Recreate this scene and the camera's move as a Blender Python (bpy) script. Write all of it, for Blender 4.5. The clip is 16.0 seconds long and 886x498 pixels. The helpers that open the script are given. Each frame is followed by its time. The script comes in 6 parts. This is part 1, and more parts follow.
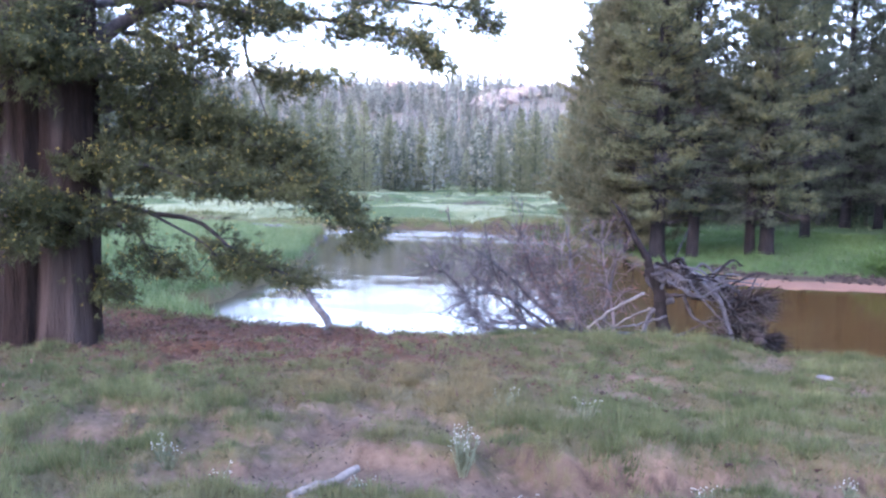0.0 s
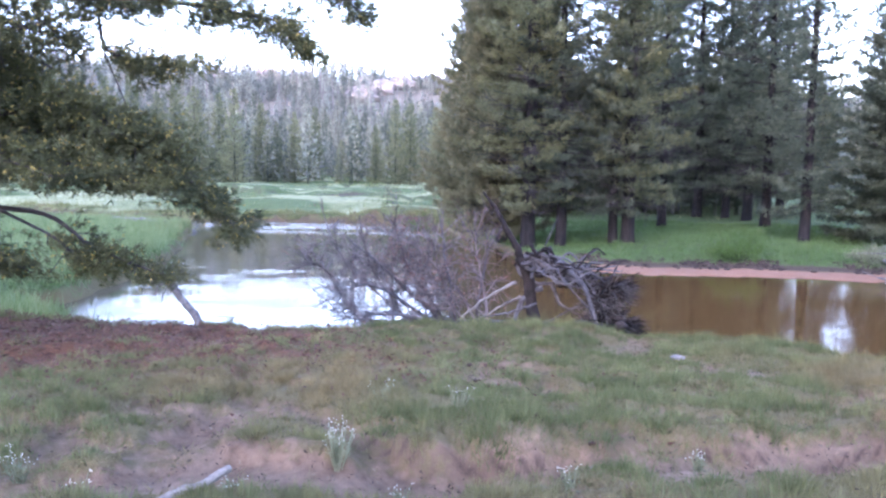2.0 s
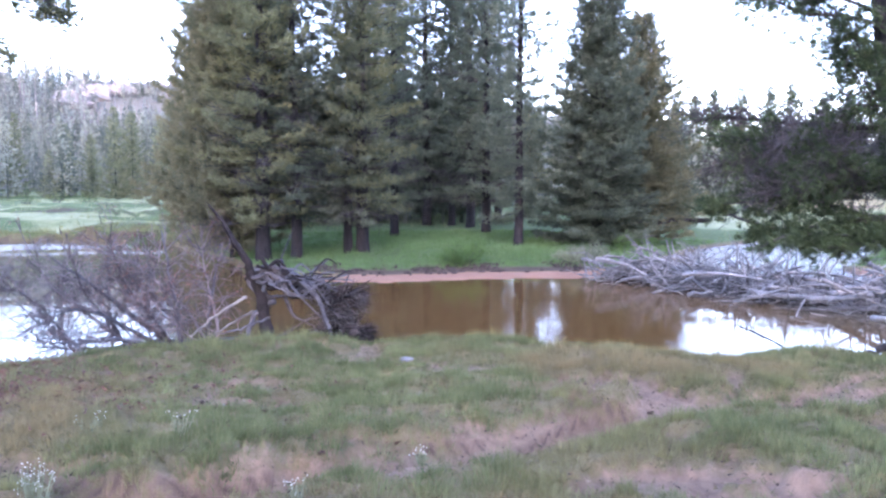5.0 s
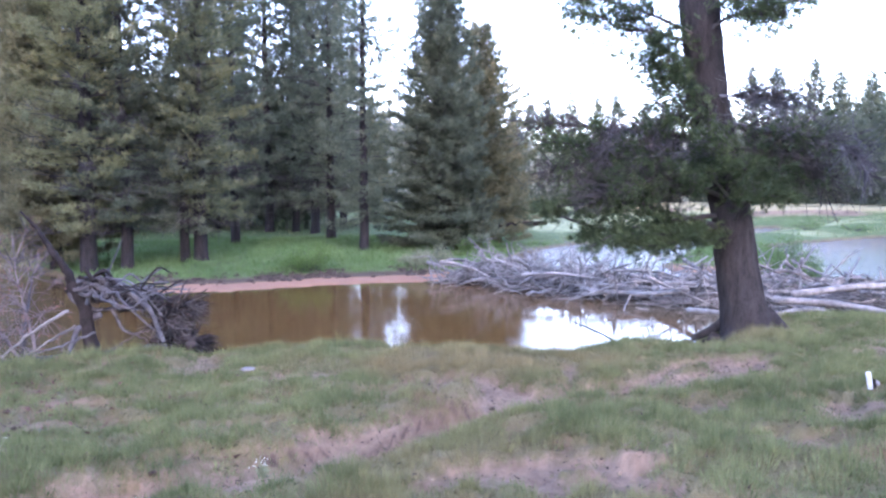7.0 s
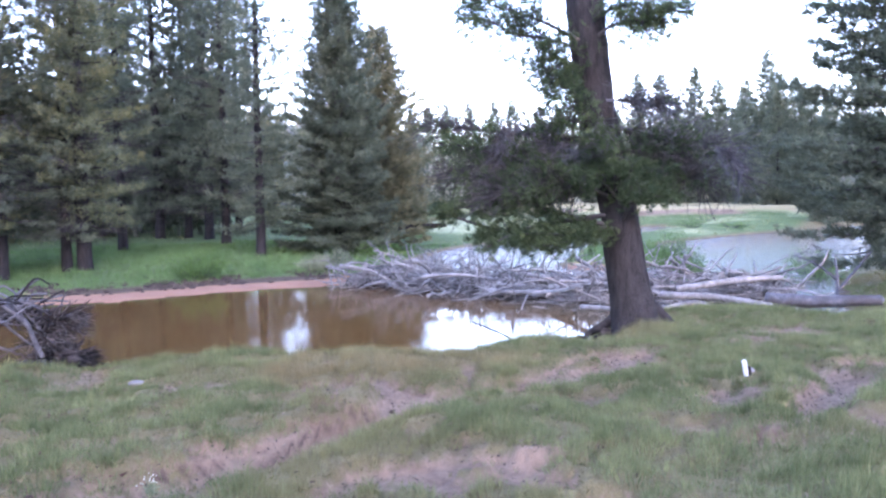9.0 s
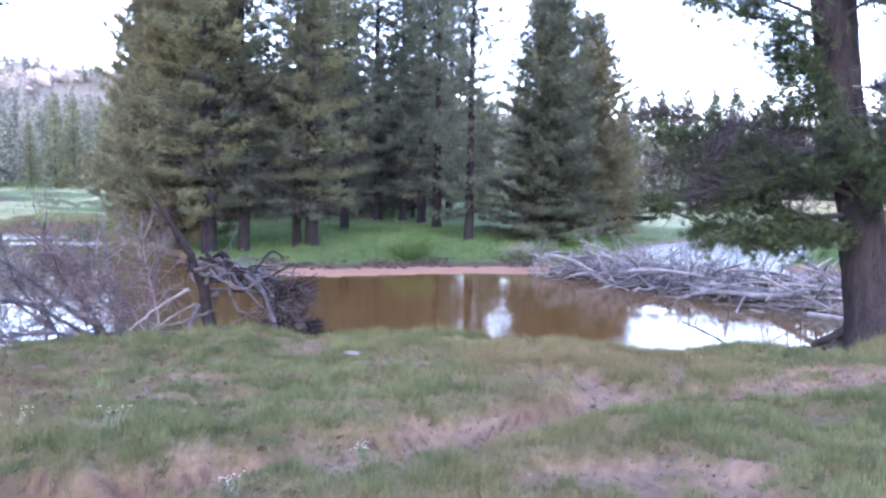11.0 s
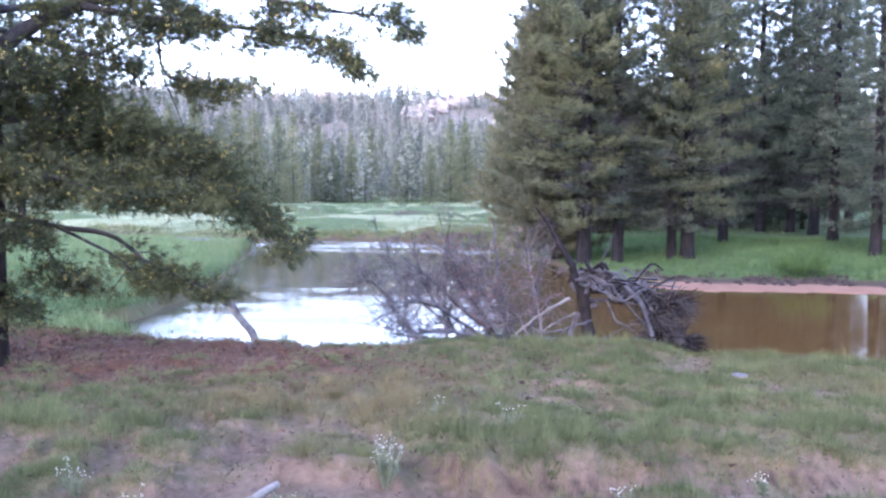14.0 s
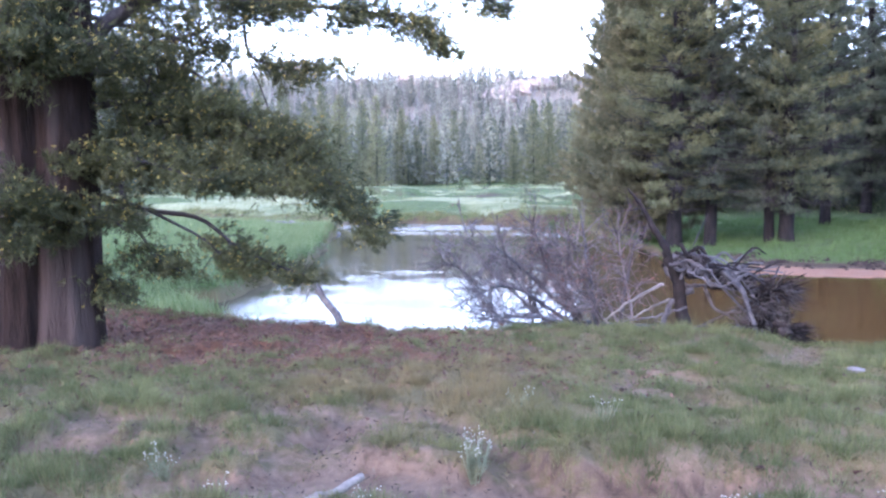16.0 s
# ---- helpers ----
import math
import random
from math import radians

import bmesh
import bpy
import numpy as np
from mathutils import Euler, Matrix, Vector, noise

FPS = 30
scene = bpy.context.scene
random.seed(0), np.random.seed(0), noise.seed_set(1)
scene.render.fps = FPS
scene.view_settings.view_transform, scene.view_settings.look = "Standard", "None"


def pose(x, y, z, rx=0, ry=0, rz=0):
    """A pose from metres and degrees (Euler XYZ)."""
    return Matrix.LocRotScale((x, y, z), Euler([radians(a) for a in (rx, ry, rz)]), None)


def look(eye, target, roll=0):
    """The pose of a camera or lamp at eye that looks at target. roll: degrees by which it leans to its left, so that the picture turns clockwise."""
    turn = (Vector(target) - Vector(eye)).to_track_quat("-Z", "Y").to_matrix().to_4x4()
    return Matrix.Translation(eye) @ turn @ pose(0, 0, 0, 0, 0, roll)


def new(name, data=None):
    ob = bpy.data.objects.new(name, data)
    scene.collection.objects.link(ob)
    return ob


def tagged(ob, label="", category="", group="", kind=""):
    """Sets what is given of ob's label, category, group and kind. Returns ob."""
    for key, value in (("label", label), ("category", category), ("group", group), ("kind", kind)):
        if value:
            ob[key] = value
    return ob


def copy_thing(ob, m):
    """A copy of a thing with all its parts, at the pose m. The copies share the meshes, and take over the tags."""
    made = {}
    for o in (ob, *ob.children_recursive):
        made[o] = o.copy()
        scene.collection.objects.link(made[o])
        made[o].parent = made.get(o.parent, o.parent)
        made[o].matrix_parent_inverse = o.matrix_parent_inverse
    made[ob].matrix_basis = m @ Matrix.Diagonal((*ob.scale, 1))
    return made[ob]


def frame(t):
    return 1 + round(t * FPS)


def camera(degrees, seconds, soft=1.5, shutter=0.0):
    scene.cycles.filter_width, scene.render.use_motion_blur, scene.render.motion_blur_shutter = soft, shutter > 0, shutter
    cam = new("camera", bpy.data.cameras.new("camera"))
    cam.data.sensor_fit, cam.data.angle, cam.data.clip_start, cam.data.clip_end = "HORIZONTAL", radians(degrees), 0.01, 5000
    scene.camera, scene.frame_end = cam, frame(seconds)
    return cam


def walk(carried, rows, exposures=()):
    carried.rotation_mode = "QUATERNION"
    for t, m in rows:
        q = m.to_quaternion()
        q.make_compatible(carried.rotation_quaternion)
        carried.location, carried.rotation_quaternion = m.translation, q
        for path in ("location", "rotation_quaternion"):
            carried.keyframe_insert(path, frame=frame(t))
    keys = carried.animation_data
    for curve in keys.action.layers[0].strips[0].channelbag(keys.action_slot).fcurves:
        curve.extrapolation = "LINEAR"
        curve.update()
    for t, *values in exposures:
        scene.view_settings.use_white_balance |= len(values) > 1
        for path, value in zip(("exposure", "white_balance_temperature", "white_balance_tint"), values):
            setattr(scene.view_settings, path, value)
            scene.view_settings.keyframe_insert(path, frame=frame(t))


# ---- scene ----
cam = camera(61.90, 16.0, 2.4)
PATH = [
    (0.0, pose(-0.095, -0.013, 2.611, 85.011, -0.365, 18.266)),
    (0.5, pose(-0.104, -0.031, 2.618, 84.637, -0.308, 15.497)),
    (1.0, pose(-0.094, -0.028, 2.617, 84.375, -0.256, 13.238)),
    (1.5, pose(-0.076, 0.008, 2.604, 84.275, 0.070, 11.222)),
    (2.0, pose(-0.069, -0.023, 2.620, 84.412, -0.497, 8.689)),
    (2.5, pose(-0.057, -0.040, 2.629, 84.648, -0.559, 6.003)),
    (3.0, pose(-0.033, -0.037, 2.624, 84.859, -0.155, 3.032)),
    (3.5, pose(-0.013, -0.052, 2.622, 85.188, 0.241, -0.032)),
    (4.0, pose(0.004, -0.035, 2.619, 85.220, 0.123, -3.356)),
    (4.5, pose(0.029, -0.033, 2.616, 85.300, 0.068, -7.573)),
    (5.3, pose(0.049, -0.026, 2.609, 85.444, 0.133, -13.391)),
    (6.1, pose(0.073, -0.014, 2.599, 85.605, 0.316, -18.062)),
    (7.0, pose(0.088, -0.010, 2.588, 85.782, 0.319, -23.283)),
    (7.5, pose(0.090, -0.025, 2.577, 85.874, 0.192, -26.442)),
    (8.0, pose(0.111, -0.031, 2.582, 85.978, 0.744, -29.728)),
    (8.6, pose(0.117, -0.029, 2.584, 85.997, 1.019, -31.666)),
    (9.2, pose(0.121, -0.021, 2.587, 85.849, 0.719, -30.226)),
    (9.8, pose(0.120, -0.011, 2.589, 85.601, 0.136, -26.351)),
    (10.5, pose(0.114, -0.002, 2.590, 85.273, -0.510, -20.012)),
    (11.0, pose(0.091, 0.008, 2.590, 85.049, -0.855, -15.118)),
    (11.5, pose(0.059, 0.029, 2.588, 84.941, -0.948, -9.998)),
    (12.0, pose(0.043, 0.031, 2.591, 84.912, -0.919, -4.931)),
    (12.5, pose(0.027, 0.044, 2.591, 84.996, -0.814, 0.532)),
    (13.0, pose(0.005, 0.043, 2.593, 85.238, -0.399, 4.906)),
    (13.5, pose(-0.007, 0.033, 2.597, 85.580, 0.830, 8.847)),
    (14.0, pose(-0.031, 0.036, 2.595, 85.809, 0.355, 12.971)),
    (14.5, pose(-0.061, 0.042, 2.590, 85.985, 0.105, 17.427)),
    (15.0, pose(-0.053, 0.045, 2.591, 86.079, -0.300, 20.199)),
    (15.5, pose(-0.067, 0.091, 2.583, 85.123, -0.086, 20.476)),
    (16.0, pose(-0.133, 0.254, 2.582, 84.525, 0.834, 19.312)),
]
EXPO, KELVIN, TINT = 3.71, 6220, 38
walk(cam, PATH, [(0.0, EXPO - 0.10, KELVIN, TINT), (2.5, EXPO, KELVIN, TINT), (7.5, EXPO + 0.06, KELVIN, TINT), (11.0, EXPO + 0.06, KELVIN, TINT), (13.0, EXPO, KELVIN, TINT), (16.0, EXPO, KELVIN, TINT)])

# ---- daylight: low sun behind an added, unseen ridge, the valley in open shade ----
SUN_FROM = 197.0       # compass bearing of the sun, from +y clockwise
SUN_UP = 2.7
world = bpy.data.worlds.new("evening_sky")
scene.world = world
world.use_nodes = True
wn = world.node_tree.nodes
wl = world.node_tree.links
sky = wn.new("ShaderNodeTexSky")
sky.sky_type = "NISHITA"
sky.sun_disc = False
sky.sun_elevation = radians(12.0)
sky.sun_rotation = radians(SUN_FROM)
sky.altitude = 1800.0
sky.air_density = 1.0
sky.dust_density = 3.0
sky.ozone_density = 1.0
wl.new(sky.outputs[0], wn["Background"].inputs["Color"])
wn["Background"].inputs["Strength"].default_value = 0.15
sun = new("sun", bpy.data.lights.new("sun", "SUN"))
sun.data.energy = 2.0
sun.data.angle = radians(0.5)
sun.data.color = (1.0, 0.50, 0.26)
sb, se = radians(SUN_FROM), radians(SUN_UP)
sun_way = Vector((math.sin(sb) * math.cos(se), math.cos(sb) * math.cos(se), math.sin(se)))
sun.matrix_world = look(sun_way * 50, (0, 0, 0))


# ---- small tools ----
def unit(v):
    v = np.asarray(v, float)
    return v / np.maximum(np.linalg.norm(v, axis=-1, keepdims=True), 1e-9)


def ease(x, a, b):
    t = np.clip((x - a) / (b - a), 0, 1)
    return t * t * (3 - 2 * t)


def lattice(ix, iy, seed):
    n = np.sin(ix * 127.1 + iy * 311.7 + seed * 74.7) * 43758.5453
    return n - np.floor(n)


def vnoise(x, y, seed=0):
    ix, iy = np.floor(x), np.floor(y)
    fx, fy = x - ix, y - iy
    fx, fy = fx * fx * (3 - 2 * fx), fy * fy * (3 - 2 * fy)
    a, b = lattice(ix, iy, seed), lattice(ix + 1, iy, seed)
    c, d = lattice(ix, iy + 1, seed), lattice(ix + 1, iy + 1, seed)
    return (a * (1 - fx) + b * fx) * (1 - fy) + (c * (1 - fx) + d * fx) * fy


def fbm(x, y, seed=0, octaves=4):
    total, amp, norm = 0 * x, 1.0, 0.0
    for k in range(octaves):
        total, norm = total + amp * vnoise(x * 2**k, y * 2**k, seed + k * 13), norm + amp
        amp *= 0.5
    return total / norm


def spline(pts, n):
    """Points along a smooth curve through pts."""
    p = np.asarray(pts, float)
    p = np.vstack([2 * p[0] - p[1], p, 2 * p[-1] - p[-2]])
    s = np.linspace(0, len(p) - 3 - 1e-6, n)
    i, t = s.astype(int), (s % 1)[:, None]
    a, b, c, d = p[i], p[i + 1], p[i + 2], p[i + 3]
    return 0.5 * (2 * b + (c - a) * t + (2 * a - 5 * b + 4 * c - d) * t**2 + (3 * b - a - 3 * c + d) * t**3)


class Geo:
    """Gathers points, triangles and quads for one mesh."""

    def __init__(self):
        self.v, self.tri, self.quad, self.n = [], [], [], 0

    def add(self, v, tri=None, quad=None):
        v = np.asarray(v, float).reshape(-1, 3)
        if tri is not None and len(tri):
            self.tri.append(np.asarray(tri, int).reshape(-1, 3) + self.n)
        if quad is not None and len(quad):
            self.quad.append(np.asarray(quad, int).reshape(-1, 4) + self.n)
        self.v.append(v)
        self.n += len(v)
        return self

    def tube(self, path, radii, segs=6, rng=None, rough=0.0):
        path = np.asarray(path, float)
        n = len(path)
        radii = np.broadcast_to(np.asarray(radii, float), (n,)) if np.ndim(radii) else np.full(n, radii)
        t = unit(np.gradient(path, axis=0))
        ref = np.array([0.31, 0.2, 0.93]) if abs(t[0][2]) < 0.8 else np.array([0.93, 0.31, 0.2])
        u = unit(np.cross(t, ref))
        w = np.cross(t, u)
        a = np.linspace(0, 2 * np.pi, segs, endpoint=False)
        rr = radii[:, None] * (np.ones((n, segs)) if rng is None or not rough else 1 + rough * rng.uniform(-1, 1, (n, segs)))
        v = path[:, None] + rr[..., None] * (np.cos(a)[None, :, None] * u[:, None] + np.sin(a)[None, :, None] * w[:, None])
        i = np.arange(n - 1)[:, None] * segs
        j = np.arange(segs)[None]
        k = (j + 1) % segs
        quad = np.stack([i + j, i + k, i + segs + k, i + segs + j], -1).reshape(-1, 4)
        v = np.vstack([v.reshape(-1, 3), path[-1] + t[-1] * radii[-1] * 0.6, path[0] - t[0] * radii[0] * 0.2])
        last = (n - 1) * segs
        tips = [(last + q, last + (q + 1) % segs, n * segs) for q in range(segs)] + [((q + 1) % segs, q, n * segs + 1) for q in range(segs)]
        return self.add(v, tips, quad)

    def sticks(self, a, b, ra, rb, segs=3):
        """Many straight tapered twigs at once."""
        a, b = np.asarray(a, float), np.asarray(b, float)
        n = len(a)
        t = unit(b - a)
        ref = np.where(np.abs(t[:, 2:3]) < 0.8, [[0.3, 0.2, 0.93]], [[0.93, 0.3, 0.2]])
        u = unit(np.cross(t, ref))
        w = np.cross(t, u)
        ang = np.linspace(0, 2 * np.pi, segs, endpoint=False)
        ring = np.cos(ang)[None, :, None] * u[:, None] + np.sin(ang)[None, :, None] * w[:, None]
        ra, rb = np.broadcast_to(ra, (n,)), np.broadcast_to(rb, (n,))
        v = np.concatenate([a[:, None] + ring * ra[:, None, None], b[:, None] + ring * rb[:, None, None]], 1).reshape(-1, 3)
        o = np.arange(n)[:, None] * 2 * segs
        j = np.arange(segs)[None]
        k = (j + 1) % segs
        return self.add(v, None, np.stack([o + j, o + k, o + segs + k, o + segs + j], -1).reshape(-1, 4))

    def needles(self, c, d, length, width, count, rng, spread=0.65, jitter=0.03):
        """Tufts of thin pointed leaves at c, leaning along d."""
        c, d = np.repeat(np.asarray(c, float), count, 0), np.repeat(unit(d), count, 0)
        n = len(c)
        way = unit(d + rng.normal(0, spread, (n, 3)))
        side = unit(np.cross(way, rng.normal(0, 1, (n, 3)))) * (width * rng.uniform(0.6, 1.2, (n, 1)) / 2)
        base = c + rng.normal(0, jitter, (n, 3))
        tip = base + way * (length * rng.uniform(0.6, 1.25, (n, 1)))
        v = np.stack([base - side, base + side, tip], 1).reshape(-1, 3)
        return self.add(v, np.arange(3 * n).reshape(-1, 3))

    def blob(self, centre, size, rng, rings=5, segs=8, rough=0.18):
        """A lumpy stone or clod."""
        th = np.linspace(0, np.pi, rings + 2)[1:-1]
        ph = np.linspace(0, 2 * np.pi, segs, endpoint=False)
        v = np.stack([np.outer(np.sin(th), np.cos(ph)), np.outer(np.sin(th), np.sin(ph)), np.outer(np.cos(th), np.ones(segs))], -1).reshape(-1, 3)
        v = np.vstack([v, [0, 0, 1], [0, 0, -1]])
        v = v * (1 + rough * rng.uniform(-1, 1, (len(v), 1))) * np.asarray(size) + np.asarray(centre)
        i = np.arange(rings - 1)[:, None] * segs
        j = np.arange(segs)[None]
        k = (j + 1) % segs
        quad = np.stack([i + j, i + segs + j, i + segs + k, i + k], -1).reshape(-1, 4)
        top, low = rings * segs, (rings - 1) * segs
        tri = [(q, (q + 1) % segs, top) for q in range(segs)] + [(low + (q + 1) % segs, low + q, top + 1) for q in range(segs)]
        return self.add(v, tri, quad)

    def mesh(self, name, material, smooth=True):
        me = bpy.data.meshes.new(name)
        v = np.concatenate(self.v)
        tri = np.concatenate(self.tri) if self.tri else np.zeros((0, 3), int)
        quad = np.concatenate(self.quad) if self.quad else np.zeros((0, 4), int)
        me.vertices.add(len(v))
        me.vertices.foreach_set("co", v.astype(np.float32).ravel())
        me.loops.add(tri.size + quad.size)
        me.loops.foreach_set("vertex_index", np.concatenate([tri.ravel(), quad.ravel()]).astype(np.int32))
        me.polygons.add(len(tri) + len(quad))
        start = np.concatenate([np.arange(len(tri)) * 3, tri.size + np.arange(len(quad)) * 4])
        me.polygons.foreach_set("loop_start", start.astype(np.int32))
        me.polygons.foreach_set("use_smooth", np.full(len(start), smooth))
        me.update(calc_edges=True)
        me.validate()
        me.materials.append(material)
        return me


def thing(name, label, category, at=(0, 0, 0), group="", kind=""):
    """An empty at the base of a thing, which carries its parts."""
    ob = new(name)
    ob.location = at
    ob.empty_display_size = 0.1
    return tagged(ob, label, category, group, kind)


def part(name, geo, material, parent, label="", smooth=True):
    """One mesh under a thing or under a part; a Geo in the parent's own space, or a finished mesh."""
    ob = new(name, geo.mesh(name, material, smooth) if isinstance(geo, Geo) else geo)
    ob.parent = parent
    return tagged(ob, label)


# ---- materials ----
def material(name, low, high, rough=0.8, scale=6.0, fine=60.0, bump=0.3, depth=0.02, stretch=(1, 1, 1), third=None, gloss=0.3, per_piece=0.0, through_light=0.0, tone=0.0):
    """Two-scale mottled surface. low and high are the colours, third a stain."""
    m = bpy.data.materials.new(name)
    m.use_nodes = True
    n, l = m.node_tree.nodes, m.node_tree.links
    p = n["Principled BSDF"]
    tc = n.new("ShaderNodeTexCoord")
    mp = n.new("ShaderNodeMapping")
    mp.inputs["Scale"].default_value = stretch
    l.new(tc.outputs["Object"], mp.inputs["Vector"])
    big, small = n.new("ShaderNodeTexNoise"), n.new("ShaderNodeTexNoise")
    for node, s in ((big, scale), (small, fine)):
        node.inputs["Scale"].default_value = s
        node.inputs["Detail"].default_value = 5.0
        node.inputs["Roughness"].default_value = 0.6
        l.new(mp.outputs[0], node.inputs["Vector"])
    add = n.new("ShaderNodeMath")
    add.operation = "MULTIPLY_ADD"
    add.inputs[1].default_value = 0.55
    l.new(small.outputs["Fac"], add.inputs[0])
    half = n.new("ShaderNodeMath")
    half.operation = "MULTIPLY_ADD"
    half.inputs[1].default_value, half.inputs[2].default_value = 0.9, -0.22
    l.new(big.outputs["Fac"], half.inputs[0])
    l.new(half.outputs[0], add.inputs[2])
    value = add.outputs[0]
    if per_piece:
        info = n.new("ShaderNodeObjectInfo")
        geo = n.new("ShaderNodeNewGeometry")
        both = n.new("ShaderNodeMath")
        both.operation = "ADD"
        l.new(info.outputs["Random"], both.inputs[0])
        l.new(geo.outputs["Random Per Island"], both.inputs[1])
        wob = n.new("ShaderNodeMath")
        wob.operation = "MULTIPLY_ADD"
        wob.inputs[1].default_value = per_piece * 0.5
        l.new(both.outputs[0], wob.inputs[0])
        off = n.new("ShaderNodeMath")
        off.inputs[1].default_value = -per_piece * 0.5
        l.new(value, off.inputs[0])
        l.new(off.outputs[0], wob.inputs[2])
        value = wob.outputs[0]
    if tone:
        at = n.new("ShaderNodeAttribute")
        at.attribute_name = "tone"
        tm = n.new("ShaderNodeMath")
        tm.operation = "MULTIPLY_ADD"
        tm.inputs[1].default_value = tone
        l.new(at.outputs["Fac"], tm.inputs[0])
        to = n.new("ShaderNodeMath")
        to.inputs[1].default_value = -tone * 0.5
        l.new(value, to.inputs[0])
        l.new(to.outputs[0], tm.inputs[2])
        value = tm.outputs[0]
    ramp = n.new("ShaderNodeValToRGB")
    ramp.color_ramp.elements[0].position, ramp.color_ramp.elements[1].position = 0.25, 0.75
    ramp.color_ramp.elements[0].color, ramp.color_ramp.elements[1].color = (*low, 1), (*high, 1)
    l.new(value, ramp.inputs[0])
    colour = ramp.outputs[0]
    if third:
        mix = n.new("ShaderNodeMix")
        mix.data_type = "RGBA"
        st = n.new("ShaderNodeTexNoise")
        st.inputs["Scale"].default_value = scale * 0.37
        l.new(mp.outputs[0], st.inputs["Vector"])
        rr = n.new("ShaderNodeMapRange")
        rr.inputs["From Min"].default_value, rr.inputs["From Max"].default_value = 0.5, 0.68
        l.new(st.outputs["Fac"], rr.inputs["Value"])
        l.new(rr.outputs[0], mix.inputs["Factor"])
        l.new(colour, mix.inputs["A"])
        mix.inputs["B"].default_value = (*third, 1)
        colour = mix.outputs["Result"]
    l.new(colour, p.inputs["Base Color"])
    p.inputs["Roughness"].default_value = rough
    p.inputs["Specular IOR Level"].default_value = gloss
    if bump:
        b = n.new("ShaderNodeBump")
        b.inputs["Strength"].default_value, b.inputs["Distance"].default_value = bump, depth
        l.new(add.outputs[0], b.inputs["Height"])
        l.new(b.outputs[0], p.inputs["Normal"])
    if through_light:
        tr = n.new("ShaderNodeBsdfTranslucent")
        l.new(colour, tr.inputs["Color"])
        ms = n.new("ShaderNodeMixShader")
        ms.inputs[0].default_value = through_light
        l.new(p.outputs[0], ms.inputs[1])
        l.new(tr.outputs[0], ms.inputs[2])
        l.new(ms.outputs[0], n["Material Output"].inputs["Surface"])
    return m


def ground_material():
    """Turf, bare soil, needle litter, river sand and wet mud, laid out by where each lies on the plan. The mud tone
    also paints shade under the turf lip.
    """
    m = bpy.data.materials.new("meadow_ground")
    m.use_nodes = True
    n, l = m.node_tree.nodes, m.node_tree.links
    p = n["Principled BSDF"]
    tc = n.new("ShaderNodeTexCoord")

    def noise(s, detail=6.0):
        node = n.new("ShaderNodeTexNoise")
        node.inputs["Scale"].default_value, node.inputs["Detail"].default_value = s, detail
        node.inputs["Roughness"].default_value = 0.65
        l.new(tc.outputs["Object"], node.inputs["Vector"])
        return node.outputs["Fac"]

    mid, small, grit = noise(1.7), noise(14.0), noise(90.0)

    def two(a, b, fac, lo=0.35, hi=0.65):
        r = n.new("ShaderNodeValToRGB")
        r.color_ramp.elements[0].position, r.color_ramp.elements[1].position = lo, hi
        r.color_ramp.elements[0].color, r.color_ramp.elements[1].color = (*a, 1), (*b, 1)
        l.new(fac, r.inputs[0])
        return r.outputs[0]

    def mixed(fac, a, b):
        x = n.new("ShaderNodeMix")
        x.data_type = "RGBA"
        l.new(fac, x.inputs["Factor"])
        l.new(a, x.inputs["A"])
        l.new(b, x.inputs["B"])
        return x.outputs["Result"]

    def mask(name, soft=0.25):
        at = n.new("ShaderNodeAttribute")
        at.attribute_name = name
        s = n.new("ShaderNodeMath")
        s.operation = "MULTIPLY_ADD"
        s.inputs[1].default_value, s.inputs[2].default_value = 1.5, -0.75
        l.new(small, s.inputs[0])
        a = n.new("ShaderNodeMath")
        l.new(at.outputs["Fac"], a.inputs[0])
        l.new(s.outputs[0], a.inputs[1])
        r = n.new("ShaderNodeMapRange")
        r.inputs["From Min"].default_value, r.inputs["From Max"].default_value = 0.5 - soft, 0.5 + soft
        l.new(a.outputs[0], r.inputs["Value"])
        return r.outputs[0]

    turf = mixed(small, two((0.098, 0.083, 0.040), (0.19, 0.158, 0.076), mid), two((0.096, 0.080, 0.039), (0.245, 0.207, 0.107), grit))
    soil = mixed(grit, two((0.120, 0.077, 0.051), (0.30, 0.208, 0.144), small), two((0.100, 0.064, 0.043), (0.325, 0.231, 0.163), mid))
    litter = mixed(grit, two((0.065, 0.031, 0.018), (0.19, 0.092, 0.055), small), two((0.095, 0.048, 0.030), (0.25, 0.135, 0.085), grit))
    sand = mixed(small, two((0.30, 0.155, 0.10), (0.38, 0.215, 0.145), mid), two((0.27, 0.14, 0.09), (0.42, 0.245, 0.165), grit))
    # kept dark, as it also paints the shade below the turf lip
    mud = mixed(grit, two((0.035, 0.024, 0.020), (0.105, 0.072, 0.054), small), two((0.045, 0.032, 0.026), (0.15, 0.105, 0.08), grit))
    lush = mixed(small, two((0.055, 0.085, 0.028), (0.115, 0.165, 0.055), mid), two((0.065, 0.10, 0.035), (0.13, 0.185, 0.07), grit))
    pale = mixed(small, two((0.205, 0.235, 0.108), (0.36, 0.375, 0.20), mid), two((0.215, 0.245, 0.115), (0.37, 0.385, 0.21), mid))
    dry = mixed(small, two((0.28, 0.23, 0.11), (0.40, 0.33, 0.17), mid), two((0.30, 0.25, 0.12), (0.42, 0.35, 0.19), grit))
    forest = mixed(small, two((0.11, 0.11, 0.08), (0.22, 0.20, 0.16), mid), two((0.14, 0.13, 0.10), (0.25, 0.22, 0.19), small))
    col = turf
